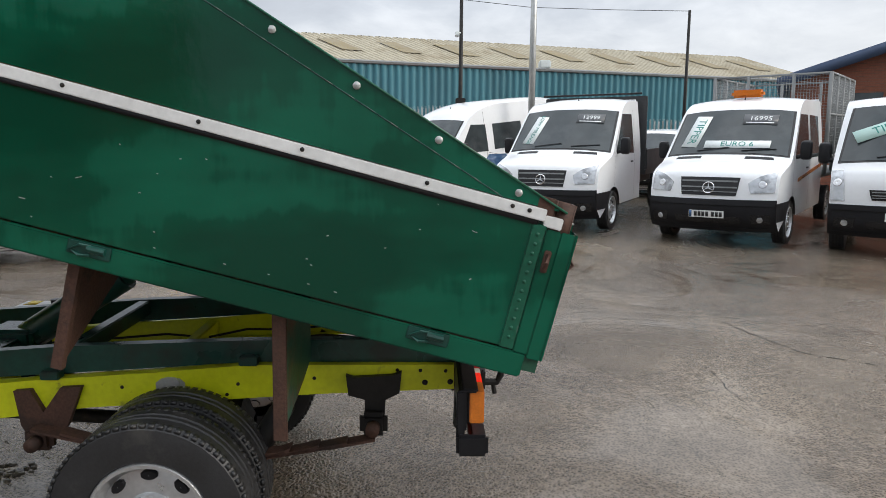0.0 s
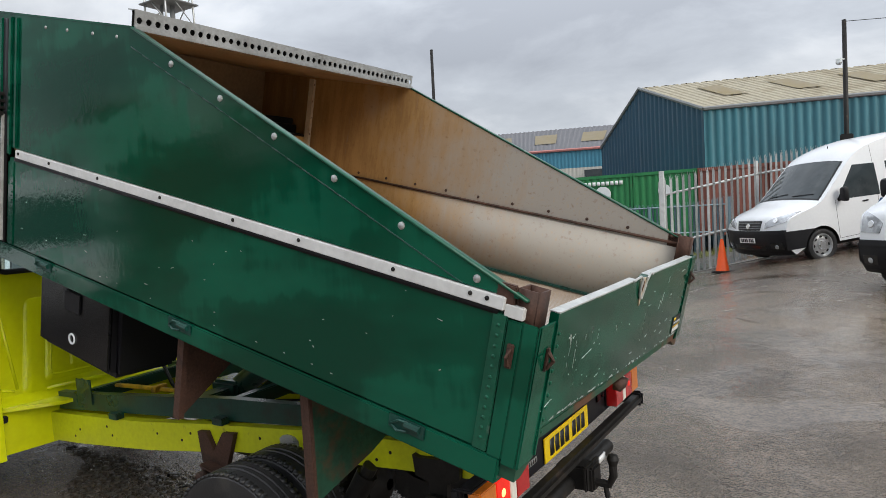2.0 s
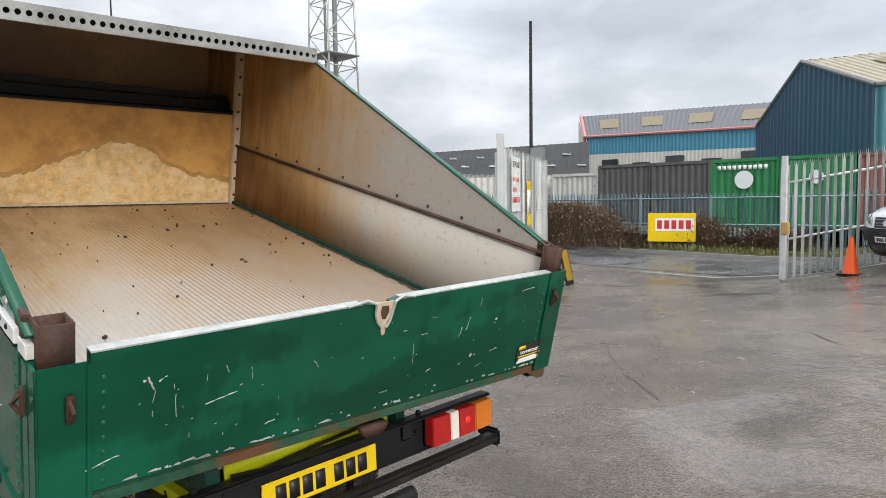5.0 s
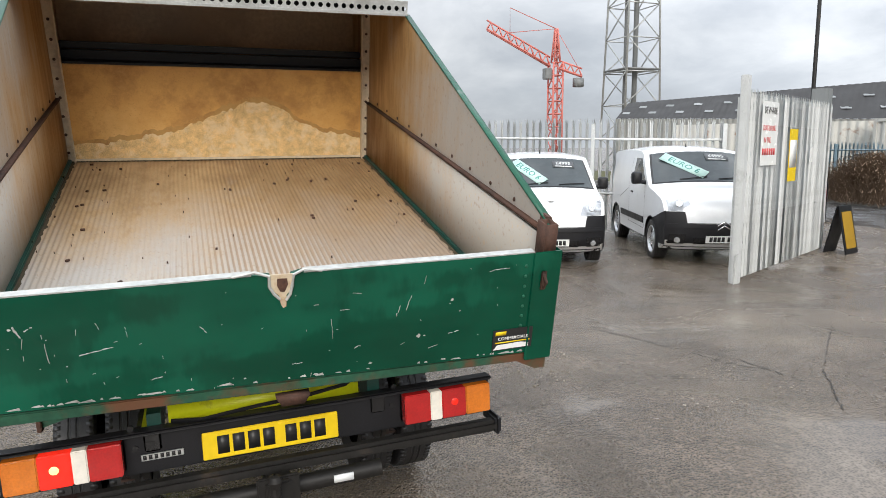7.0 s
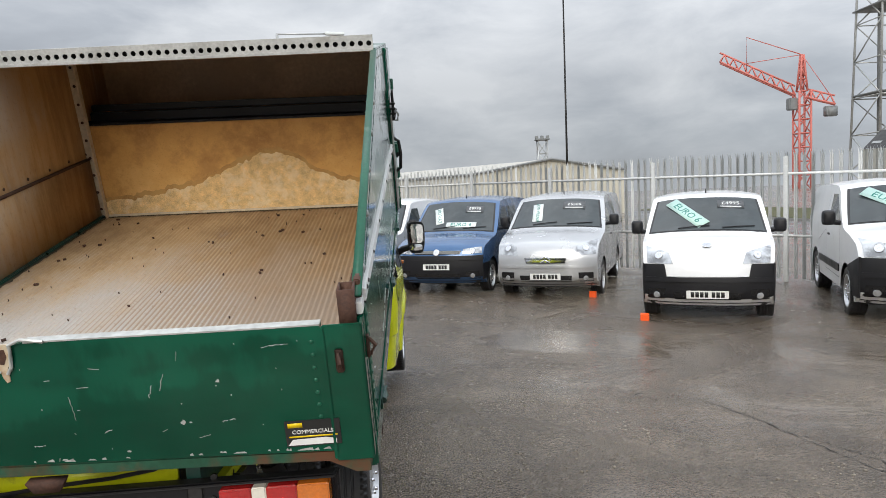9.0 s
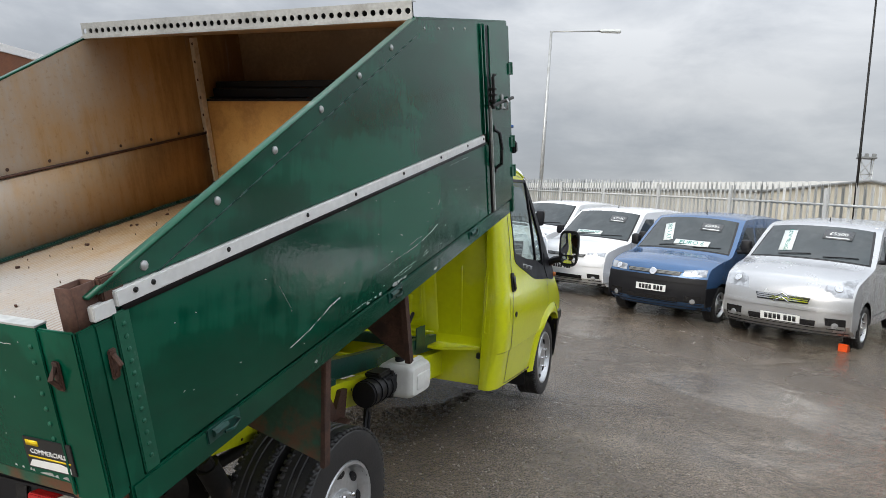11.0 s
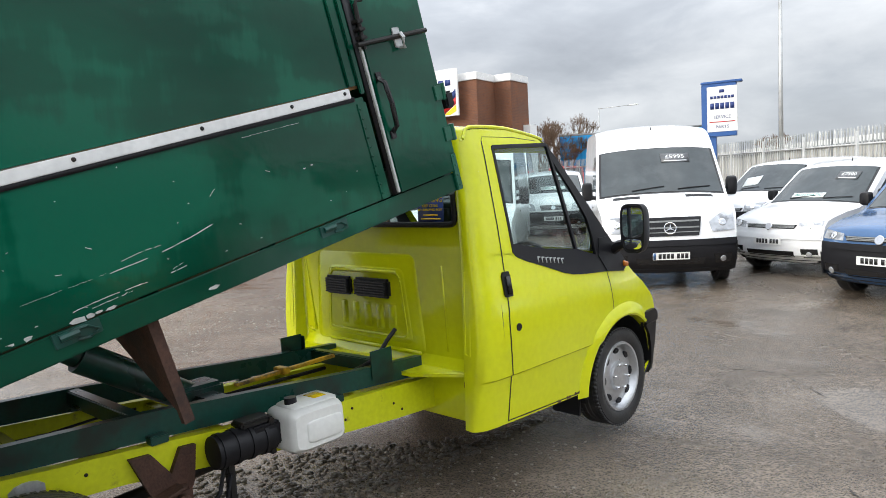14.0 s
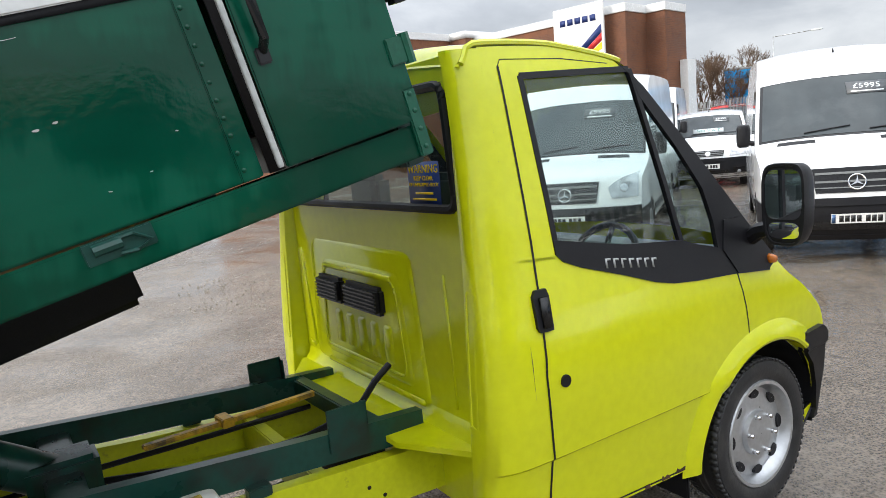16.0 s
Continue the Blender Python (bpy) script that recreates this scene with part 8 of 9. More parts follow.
# traffic cone
def cone(x, y):
    c = thing("traffic_cone", "orange traffic cone on a black base", "cone", m=T(x, y, gz(x, y)))
    bm = B()
    lathe(bm, [(0.15, 0.03), (0.14, 0.05), (0.035, 0.72), (0.03, 0.74), (0.001, 0.74)], Matrix(), 20)
    part("cone_body", bm, ORANGE, c)
    bm = B()
    box(bm, -0.2, 0.2, -0.2, 0.2, 0, 0.04, 0.01)
    part("cone_base", bm, BLACK, c)


cone(13.3, 1.65)


def chock(x, y, a):
    c = thing("wheel_chock", "orange plastic wheel chock against a tyre", "chock", m=T(x, y, gz(x, y)) @ RZ(a))
    bm = B()
    prism(bm, [(-0.08, 0), (0.08, 0), (0.08, 0.03), (0.0, 0.10), (-0.05, 0.11), (-0.08, 0.09)], "x", -0.06, 0.06)
    part("chock_body", bm, ORANGE, c)


chock(4.2, 9.72, RY_PHI + 90)
chock(4.42, 7.5, RY_PHI + 90)


# road beyond the entrance, kerbs, verge
def strip(name, label, x0, x1, y0, y1, dz, material, kind="structure", top=0.0):
    bm = B()
    ys = np.arange(y0, y1 + 0.1, 2.0)
    vs = [(bm.verts.new((x0, y, gz(x0, y) + dz)), bm.verts.new((x1, y, gz(x1, y) + dz))) for y in ys]
    lo = [(bm.verts.new((x0, y, gz(x0, y) - 0.1)), bm.verts.new((x1, y, gz(x1, y) - 0.1))) for y in ys]
    for i in range(len(ys) - 1):
        bm.faces.new((vs[i][0], vs[i][1], vs[i + 1][1], vs[i + 1][0]))
        bm.faces.new((vs[i][0], vs[i + 1][0], lo[i + 1][0], lo[i][0]))
        bm.faces.new((vs[i][1], lo[i][1], lo[i + 1][1], vs[i + 1][1]))
    return tagged(part(name, bm, material, None), label, name, kind=kind)


VERGE = surf("rough_grass_soil", (0.07, 0.075, 0.025), 0.9, var=0.5, scale=2.5, fine=30, bump=0.6, bdist=0.03, stain=(0.12, 0.09, 0.05), samt=0.8, sscale=1.5, spos=0.5)
KERB = surf("kerb_concrete", (0.27, 0.26, 0.24), 0.7, var=0.25, scale=4, bump=0.2)
strip("road", "wet dark asphalt road outside the gate", 15.8, 20.6, -40, 60, 0.012, ROADM)
strip("kerb", "pale concrete kerb along the far side", 20.6, 20.75, -40, 60, 0.12, KERB)
strip("verge", "rough grass verge before the far fence", 20.75, 29.0, -40, 60, 0.14, VERGE)
strip("kerb", "low concrete edge at the yard entrance", 14.9, 15.1, -9, 7.2, 0.03, KERB)
BLUEPALE = surf("blue_grey_palisade", (0.22, 0.31, 0.36), 0.5, metal=0.3, var=0.2, bump=0.08, rand=0.1)
vz = lambda x, y: gz(x, y) + 0.12
palisade("palisade_fence", "blue-grey palisade fence before the containers", [(22.6, 3.0), (22.6, 24.0)], 2.0, BLUEPALE, pitch=0.16, z_of=vz)


def tufts(name, label, n, x0, x1, y0, y1, h0, h1, col, seed, z_of, thick=0.004):
    rnd = random.Random(seed)
    bm = B()
    for k in range(n):
        x, y = rnd.uniform(x0, x1), rnd.uniform(y0, y1)
        z = z_of(x, y)
        h = rnd.uniform(h0, h1) * (0.45 + 0.9 * abs(noise.noise(Vector((x * 0.7, y * 0.7, 3)))))
        a, l = rnd.uniform(0, 6.28), rnd.uniform(0.1, 0.6) * h
        dx, dy = math.cos(a), math.sin(a)
        w = thick * rnd.uniform(1, 3)
        p0, p1, p2 = Vector((x, y, z)), Vector((x + dx * l * 0.4, y + dy * l * 0.4, z + h * 0.6)), Vector((x + dx * l, y + dy * l, z + h))
        s = Vector((-dy, dx, 0)) * w
        v = [bm.verts.new(c) for c in (p0 - s, p0 + s, p1 + s, p1 - s, p2)]
        bm.faces.new(v[:4])
        bm.faces.new((v[3], v[2], v[4]))
    return tagged(part(name, bm, col, None), label, name, kind="stuff")


GRASSM = surf("rank_grass", (0.17, 0.18, 0.06), 0.8, var=0.5, scale=1.2, bump=0)
BRAMBLE = surf("bare_bramble_stems", (0.17, 0.115, 0.075), 0.85, var=0.5, scale=1.5, bump=0)
tufts("grass", "rank yellow-green grass on the verge", 9000, 20.9, 22.6, 2, 26, 0.12, 0.38, GRASSM, 3, lambda x, y: gz(x, y) + 0.13, 0.008)


def bramble(name, label, cx, cy, lx, ly, h, n, seed):
    rnd = random.Random(seed)
    bm = B()
    for k in range(n):
        x, y = cx + rnd.gauss(0, lx * 0.4), cy + rnd.gauss(0, ly * 0.4)
        hh = h * (1 - min(0.8, ((x - cx) / lx) ** 2 + ((y - cy) / ly) ** 2)) * rnd.uniform(0.5, 1.15)
        a, l = rnd.uniform(0, 6.28), rnd.uniform(0.3, 1.0)
        z = gz(x, y) + 0.1
        w = rnd.uniform(0.006, 0.014)
        ps = [Vector((x + math.cos(a) * l * t, y + math.sin(a) * l * t, z + hh * (1.9 * t - 1.15 * t * t) + rnd.uniform(-0.04, 0.04))) for t in (0, 0.35, 0.7, 1.0)]
        for p, q in zip(ps, ps[1:]):
            d = (q - p).cross(Vector((0.3, 0.2, 0.9))).normalized() * w
            bm.faces.new([bm.verts.new(c) for c in (p - d, p + d, q + d, q - d)])
            if rnd.random() < 0.6:
                e = p.lerp(q, rnd.random())
                u = Vector((rnd.uniform(-1, 1), rnd.uniform(-1, 1), rnd.uniform(-1, 1))) * 0.06
                bm.faces.new([bm.verts.new(c) for c in (e, e + u + d, e + u * 1.9, e + u - d * 2)])
    b = part(name, bm, BRAMBLE, None)
    return tagged(b, label, "shrub", kind="stuff")


bramble("bramble_thicket", "brown leafless bramble thicket on the verge", 21.3, 13.6, 1.2, 3.4, 2.0, 5200, 5)
bramble("bramble_thicket", "bramble and ivy growing through the fence", 22.2, 9.0, 0.7, 2.0, 1.5, 1800, 6)
bramble("bramble_thicket", "low bramble beside the container fence", 22.2, 6.2, 0.7, 1.6, 1.1, 900, 8)


def clad(bm, a, b, z0, z1, pitch=0.28, dep=0.05, z0b=None, z1b=None):
    """Ribbed sheet from plan point a to b; heights may change along it."""
    a, b = Vector((*a, 0)), Vector((*b, 0))
    d, l = (b - a).normalized(), (b - a).length
    nrm = Vector((d.y, -d.x, 0))
    z0b, z1b = z0 if z0b is None else z0b, z1 if z1b is None else z1b
    n = max(2, int(l / pitch))
    prev = None
    for i in range(n):
        for t, off in ((0, 0), (0.45, 0), (0.55, dep), (0.9, dep)):
            u = min(1, (i + t) / n)
            p = a + d * l * u + nrm * off
            cur = (bm.verts.new((p.x, p.y, z0 + (z0b - z0) * u)), bm.verts.new((p.x, p.y, z1 + (z1b - z1) * u)))
            if prev:
                bm.faces.new((prev[0], cur[0], cur[1], prev[1]))
            prev = cur
    cur = (bm.verts.new((b.x, b.y, z0b)), bm.verts.new((b.x, b.y, z1b)))
    bm.faces.new((prev[0], cur[0], cur[1], prev[1]))


def roof_sheet(bm, p, q, r, s, n, dep=0.04):
    """Ribbed roof between eave p-q and ridge s-r."""
    p, q, r, s = map(Vector, (p, q, r, s))
    prev = None
    for i in range(n + 1):
        for t, off in ((0, 0), (0.35, 0), (0.5, dep), (0.85, dep)):
            u = min(1, (i + t) / n)
            cur = (bm.verts.new(p.lerp(q, u) + Vector((0, 0, off))), bm.verts.new(s.lerp(r, u) + Vector((0, 0, off))))
            if prev:
                bm.faces.new((prev[0], cur[0], cur[1], prev[1]))
            prev = cur


def container(x, y, L, material, label, W=2.44, h=2.6, z=0.65):
    """A shipping container with its end at x facing the road and its length running back from it."""
    c = thing("shipping_container", label, "container", "containers over the road", m=T(x, y, z))
    hw = W / 2
    for nm, a, b_ in (("end_panel", (0.03, hw), (0.03, -hw)), ("side_panel", (0.0, -hw), (L, -hw)), ("side_panel", (L, hw), (0.0, hw)), ("end_panel", (L - 0.03, -hw), (L - 0.03, hw))):
        bm = B()
        clad(bm, a, b_, 0.14, h - 0.12, 0.27, -0.04)
        part(nm, bm, material, c)
    for yy in (-hw, hw):
        for xx in (0.05, L - 0.05):
            bm = B()
            box(bm, xx - 0.06, xx + 0.06, yy - 0.06, yy + 0.06, -0.7, h, 0.01)
            part("corner_post", bm, material, c)
    for z0, z1 in ((0, 0.15), (h - 0.13, h)):
        bm = B()
        box(bm, 0, L, -hw, hw, z0, z1, 0.01)
        part("deck" if z0 == 0 else "roof", bm, material, c)
    return c


C_GREEN = surf("green_container_paint", (0.03, 0.22, 0.075), 0.5, var=0.2, scale=2, bump=0.1, stain=(0.12, 0.08, 0.05), samt=0.6, sscale=2, spos=0.6)
C_GREY = surf("weathered_grey_container", (0.10, 0.10, 0.095), 0.65, var=0.3, scale=2, bump=0.15, stain=(0.16, 0.11, 0.07), samt=0.5, sscale=2, spos=0.55)
C_WHITE = surf("rusty_white_container", (0.55, 0.54, 0.50), 0.6, var=0.15, scale=2, bump=0.12, stain=(0.25, 0.12, 0.06), samt=0.9, sscale=2.5, spos=0.58)
C_RED = surf("rust_red_container", (0.24, 0.085, 0.06), 0.6, var=0.25, scale=2, bump=0.12)
def emblem(c, y, z, r, bars):
    bm = B()
    lathe(bm, [(0.001, 0.012), (r, 0.012), (r, -0.02)], T(-0.045, y, z) @ RY(-90), 24)
    part("emblem", bm, WHITEINK, c, "round white emblem")
    for k in range(bars):
        bm = B()
        box(bm, -0.05, -0.03, 0.85 - 0.19 * k, 0.98 - 0.19 * k, 2.18, 2.34)
        part("lettering_bar", bm, WHITEINK, c)


c = container(24.8, 8.26, 6.06, C_GREEN, "green shipping container with a white emblem")
emblem(c, -0.02, 1.80, 0.34, 10)
c = container(24.8, 5.75, 6.06, C_GREEN, "green shipping container with a small emblem")
emblem(c, 0.0, 1.83, 0.24, 0)
container(24.8, 10.8, 6.06, C_GREY, "weathered dark grey shipping container")
container(24.8, 13.3, 6.06, C_GREY, "weathered dark grey shipping container")
container(24.8, 15.8, 6.06, C_WHITE, "white shipping container streaked with rust", h=2.3)
for y in (3.25, 0.75, -1.75, -4.25):
    container(24.8, y, 6.06, C_RED, "rust-red corrugated steel shipping container")


# corrugated sheds
TEAL = surf("teal_cladding", (0.055, 0.20, 0.245), 0.5, var=0.14, scale=0.6, fine=8, bump=0.03, stain=(0.04, 0.13, 0.16), samt=0.6, sscale=0.5, spos=0.5, stretch=(1, 1, 0.2))
TEALD = surf("dark_blue_gable_cladding", (0.022, 0.075, 0.12), 0.5, var=0.14, scale=0.6, bump=0.03)
ROOFC = surf("lichened_fibre_roof", (0.40, 0.36, 0.27), 0.8, var=0.2, scale=0.5, fine=6, bump=0.1, stain=(0.25, 0.21, 0.14), samt=0.6, sscale=0.5, spos=0.5)
ROOFG = surf("grey_sheet_roof", (0.14, 0.14, 0.15), 0.7, var=0.15, scale=0.5, bump=0.1)
ROOFD = surf("dark_slate_roof", (0.034, 0.033, 0.033), 0.7, var=0.25, scale=0.6, bump=0.1)
RLIGHT = surf("dirty_rooflight", (0.20, 0.155, 0.07), 0.5, var=0.2, scale=1.2, bump=0.05)
CREAM = surf("cream_cladding", (0.60, 0.58, 0.52), 0.6, var=0.1, scale=0.8, bump=0.04)
RL2 = surf("grey_rooflight", (0.24, 0.25, 0.25), 0.4, var=0.2, bump=0.05, rand=0.25)
PINKTRIM = surf("salmon_trim", (0.55, 0.22, 0.20), 0.6)
BLUECL = surf("sky_blue_cladding", (0.075, 0.27, 0.38), 0.5, var=0.1, scale=0.8, bump=0.03)
BRICK = surf("red_brick", (0.21, 0.075, 0.045), 0.85, var=0.3, scale=2.5, fine=22, bump=0.3)
WHITECL = surf("white_warehouse_sheet", (0.46, 0.45, 0.41), 0.5, var=0.08, scale=0.7, bump=0.03)

# the long teal shed
sd = thing("warehouse_shed", "long teal corrugated shed with a lichened roof", "building")
A_, Bf = (28.4, 4.9), (35.6, -22.0)
dv = (Vector(Bf) - Vector(A_)).normalized()
pn = Vector((-dv.y, dv.x))
if pn.x < 0:
    pn = -pn
Gb = (34.9, 11.7)
Ge = (Bf[0] + Gb[0] - A_[0], Bf[1] + Gb[1] - A_[1])
EZ, RZ_ = 5.95, 7.75
bm = B()
clad(bm, Bf, A_, -0.3, EZ, 0.34, 0.07)
part("long_wall", bm, TEAL, sd, "teal ribbed wall")
mid = (31.65, 8.55)
bm = B()
clad(bm, A_, mid, -0.3, EZ, 0.34, 0.05, -0.3, RZ_)
clad(bm, mid, Gb, -0.3, RZ_, 0.34, 0.05, -0.3, EZ - 0.6)
part("gable_wall", bm, TEALD, sd, "dark blue ribbed gable")
mide = (Bf[0] + mid[0] - A_[0], Bf[1] + mid[1] - A_[1])
bm = B()
roof_sheet(bm, (*A_, EZ), (*Bf, EZ), (*mide, RZ_), (*mid, RZ_), 90)
roof_sheet(bm, (*Gb, EZ - 0.6), (*Ge, EZ - 0.6), (*mide, RZ_), (*mid, RZ_), 60)
part("roof", bm, ROOFC, sd, "pale lichened sheet roof")
for k in range(9):
    bm = B()
    u0 = 0.07 + 0.105 * k
    for u1 in (u0 + 0.035,):
        P0 = Vector((*A_, EZ)).lerp(Vector((*Bf, EZ)), u0)
        P1 = Vector((*A_, EZ)).lerp(Vector((*Bf, EZ)), u1)
        Q0 = Vector((*mid, RZ_)).lerp(Vector((*mide, RZ_)), u0)
        Q1 = Vector((*mid, RZ_)).lerp(Vector((*mide, RZ_)), u1)
        cs = [P0.lerp(Q0, 0.35), P1.lerp(Q1, 0.35), P1.lerp(Q1, 0.75), P0.lerp(Q0, 0.75)]
        bm.faces.new([bm.verts.new(c + Vector((0, 0, 0.08))) for c in cs])
    part("rooflight", bm, RLIGHT, sd, "dirty rooflight")
bm = B()
tube(bm, [(*A_, EZ), (*Bf, EZ)], 0.09, 6)
tube(bm, [(*A_, EZ), (*mid, RZ_), (*Gb, EZ - 0.6)], 0.09, 6)
part("eave_trim", bm, GREYMET, sd)

# grey roofed unit beyond the containers
un = thing("industrial_unit", "industrial unit with grey roof, blue band and cream wall", "building")
bm = B()
UE0, UE1, UR0, UR1 = Vector((46.5, 29.5, 6.75)), Vector((44.5, 5.0, 6.0)), Vector((52.5, 34.0, 9.25)), Vector((50.5, 4.0, 8.1))
roof_sheet(bm, UE0, UE1, UR1, UR0, 70)
part("roof", bm, ROOFG, un, "grey ribbed roof")
for k in range(6):
    bm = B()
    f0, f1 = 0.06 + 0.15 * k, 0.13 + 0.15 * k
    bm.faces.new([bm.verts.new(UE0.lerp(UE1, f).lerp(UR0.lerp(UR1, f), g_) + Vector((0, 0, 0.07))) for f, g_ in ((f0, 0.3), (f1, 0.3), (f1, 0.72), (f0, 0.72))])
    part("rooflight", bm, RLIGHT, un, "yellowed rooflight")
bm = B()
clad(bm, (46.4, 29.4), (44.4, 5.0), 5.3, 6.7, 0.3, 0.05, 4.75, 5.95)
part("upper_wall", bm, BLUECL, un, "blue ribbed band")
bm = B()
clad(bm, (46.3, 29.4), (44.3, 5.0), -0.3, 5.3, 0.3, 0.02, -0.3, 4.75)
clad(bm, (52.0, 34.0), (46.3, 29.4), -0.3, 8.9, 0.4, 0.02, -0.3, 6.7)
part("lower_wall", bm, CREAM, un, "cream wall")
bm = B()
tube(bm, [(46.3, 29.5, 6.75), (44.3, 5.0, 6.0)], 0.10, 6)
tube(bm, [(46.4, 29.6, 0), (46.4, 29.6, 6.75), (52.4, 34.0, 9.25)], 0.16, 6)
part("trim", bm, PINKTRIM, un, "salmon pink trim")
for k in range(8):
    y = 27.0 - 2.8 * k
    bm = B()
    box(bm, -0.06, 0.06, -0.7, 0.7, -0.25, 0.25, 0.01, T(46.1 - 0.078 * (29 - y), y, 4.55 - 0.35 * (k % 2)))
    part("window", bm, GLASS_DK, un)

# dark roofed works with small rooflights
wk = thing("old_works", "old works with a long dark roof and small rooflights", "building")
bm = B()
WE0, WE1, WR0, WR1 = Vector((29.5, 41.5, 3.95)), Vector((37.9, 23.6, 3.3)), Vector((33.0, 45.0, 5.35)), Vector((42.3, 26.5, 5.95))
roof_sheet(bm, WE0, WE1, WR1, WR0, 46, 0.02)
part("roof", bm, ROOFD, wk, "dark roof")
bm = B()
clad(bm, WE1.xy, WE0.xy, -0.3, WE1.z, 0.35, 0.05, -0.3, WE0.z)
part("wall", bm, surf("grey_asbestos_sheet", (0.30, 0.30, 0.28), 0.8, var=0.15, bump=0.08), wk, "grey sheet wall")
for k in range(19):
    f, w_ = (k + 0.5) / 19, 0.30 + 0.34 * (k % 2)
    c0 = WE0.lerp(WE1, f).lerp(WR0.lerp(WR1, f), w_)
    dx, dq = (WE1 - WE0).normalized() * 0.30, (WR0 - WE0).normalized() * 0.30
    bm = B()
    bm.faces.new([bm.verts.new(c0 + a * dx + b * dq + Vector((0, 0, 0.035))) for a, b in ((-1, -1), (1, -1), (1, 1), (-1, 1))])
    part("rooflight", bm, RL2, wk)
bm = B()
clad(bm, (26.0, 17.0), (21.0, 24.0), 0, 2.9, 0.3, 0.05)
part("side_store", bm, C_WHITE, wk, "white ribbed store")

# pale warehouse behind the vans
wh = thing("pale_warehouse", "low white warehouse with a shallow gable", "building", m=T(0, 0, -0.6))
bm = B()
clad(bm, (5.5, 54.7), (-30.0, 63.0), 0, 4.2, 0.6, 0.06, 0, 3.0)
part("wall", bm, WHITECL, wh)
bm = B()
roof_sheet(bm, (5.3, 54.5, 4.25), (-30.0, 62.8, 3.05), (-25.0, 70.0, 3.9), (12.1, 56.5, 5.35), 50)
roof_sheet(bm, (18.2, 55.8, 4.25), (-18.0, 80.0, 3.05), (-25.0, 70.0, 3.9), (12.1, 56.5, 5.35), 50)
part("roof", bm, WHITECL, wh)
bm = B()
clad(bm, (12.1, 56.7), (5.5, 54.7), 0, 5.3, 0.5, 0.04, 0, 4.2)
clad(bm, (18.2, 56.0), (12.1, 56.7), 0, 4.2, 0.5, 0.04, 0, 5.3)
part("gable", bm, surf("cream_gable_sheet", (0.50, 0.47, 0.39), 0.6, var=0.12, scale=0.5, bump=0.03), wh, "cream sheet gable")
bm = B()
tube(bm, [(-30.0, 62.8, 3.05), (5.3, 54.5, 4.27), (12.1, 56.4, 5.4), (18.2, 55.7, 4.27)], 0.10, 6)
part("gutter", bm, GREYMET, wh)

# brick office with its white sign
of = thing("brick_office", "dark red brick office block with a white parapet", "building")
OFFBRICK = surf("brown_red_brick", (0.20, 0.082, 0.042), 0.75, var=0.35, scale=1.2, fine=20, bump=0.2, stain=(0.12, 0.05, 0.035), samt=0.6, sscale=3)
MORTAR = surf("grey_mortar", (0.15, 0.10, 0.075), 0.9, var=0.3, scale=2, bump=0.1)
mO = T(-18.2, 28.37, 0) @ RZ(11)
OFFICE = [(-5.5, 0.22, -0.2, 1.75, 6.75), (-9.55, -0.7, -2.0, 1.6, 6.75), (-10.7, -9.55, -2.7, 3.0, 7.05), (-19.0, -10.7, -13.0, 3.0, 7.05)]
for x0, x1, y0, y1, z in OFFICE:
    bm = B()
    box(bm, x0, x1, y0, y1, -0.5, z, 0.01, mO)
    part("wall", bm, OFFBRICK, of, "dark red brick wall")
    bm = B()
    box(bm, x0 - 0.06, x1 + 0.06, y0 - 0.08, y1, z, z + 0.36, 0.02, mO)
    part("parapet", bm, PLATE_W, of, "white parapet")
    bm = B()
    for k in range(84):
        zz = 0.2 + 0.075 * k
        box(bm, x0 + 0.01, x1 - 0.01, y0 - 0.006, y0, zz, zz + 0.010, 0, mO)
        if x1 > -9:
            box(bm, x1, x1 + 0.006, y0 + 0.01, y1 - 0.01, zz, zz + 0.010, 0, mO)
    part("mortar_course", bm, MORTAR, of, kind="stuff")
for x0, x1, z0, z1 in ((0.24, 0.62, 0.2, 4.6), (-8.9, -7.6, 4.0, 5.2), (-6.6, -5.3, 4.0, 5.2)):
    bm = B()
    box(bm, x0, x1, (1.0 if x0 > 0 else -2.06), (1.8 if x0 > 0 else -1.99), z0, z1, 0.01, mO)
    part("window" if x0 < 0 else "white_case", bm, PLATE_W, of, "white frame" if x0 < 0 else "white wall case")
sp = thing("sign_panel", "white square sign panel with a striped corner", "sign", m=mO @ T(-2.78, -2.5, 5.08) @ Matrix.Diagonal((1, 1, 0.79, 1)))
bm = B()
box(bm, -1.33, 1.33, -0.06, 0.06, 0, 2.85, 0.02)
part("panel", bm, PLATE_W, sp)
for xx in (-0.9, 0.9):
    bm = B()
    box(bm, xx - 0.05, xx + 0.05, 0.06, 0.5, 1.2, 1.3, 0.01)
    part("sign_bracket", bm, GREYMET, sp)
NAVY = surf("navy_print", (0.02, 0.04, 0.16), 0.4, bump=0)
for k in range(5):
    bm = B()
    box(bm, -0.95 + 0.40 * k, -0.65 + 0.40 * k, -0.068, -0.06, 1.85, 2.2)
    part("logo_bar", bm, NAVY, sp)
for k, mt in enumerate((NAVY, REDINK, PLATE_Y)):
    bm = B()
    o = 0.42 * k
    prism(bm, [(-0.35 + o, 0.08), (0.05 + o, 0.08), (1.22, 1.15 - o * 1.05), (1.22, 1.62 - o * 1.15)], "y", -0.068, -0.06)
    part("stripe", bm, mt, sp)

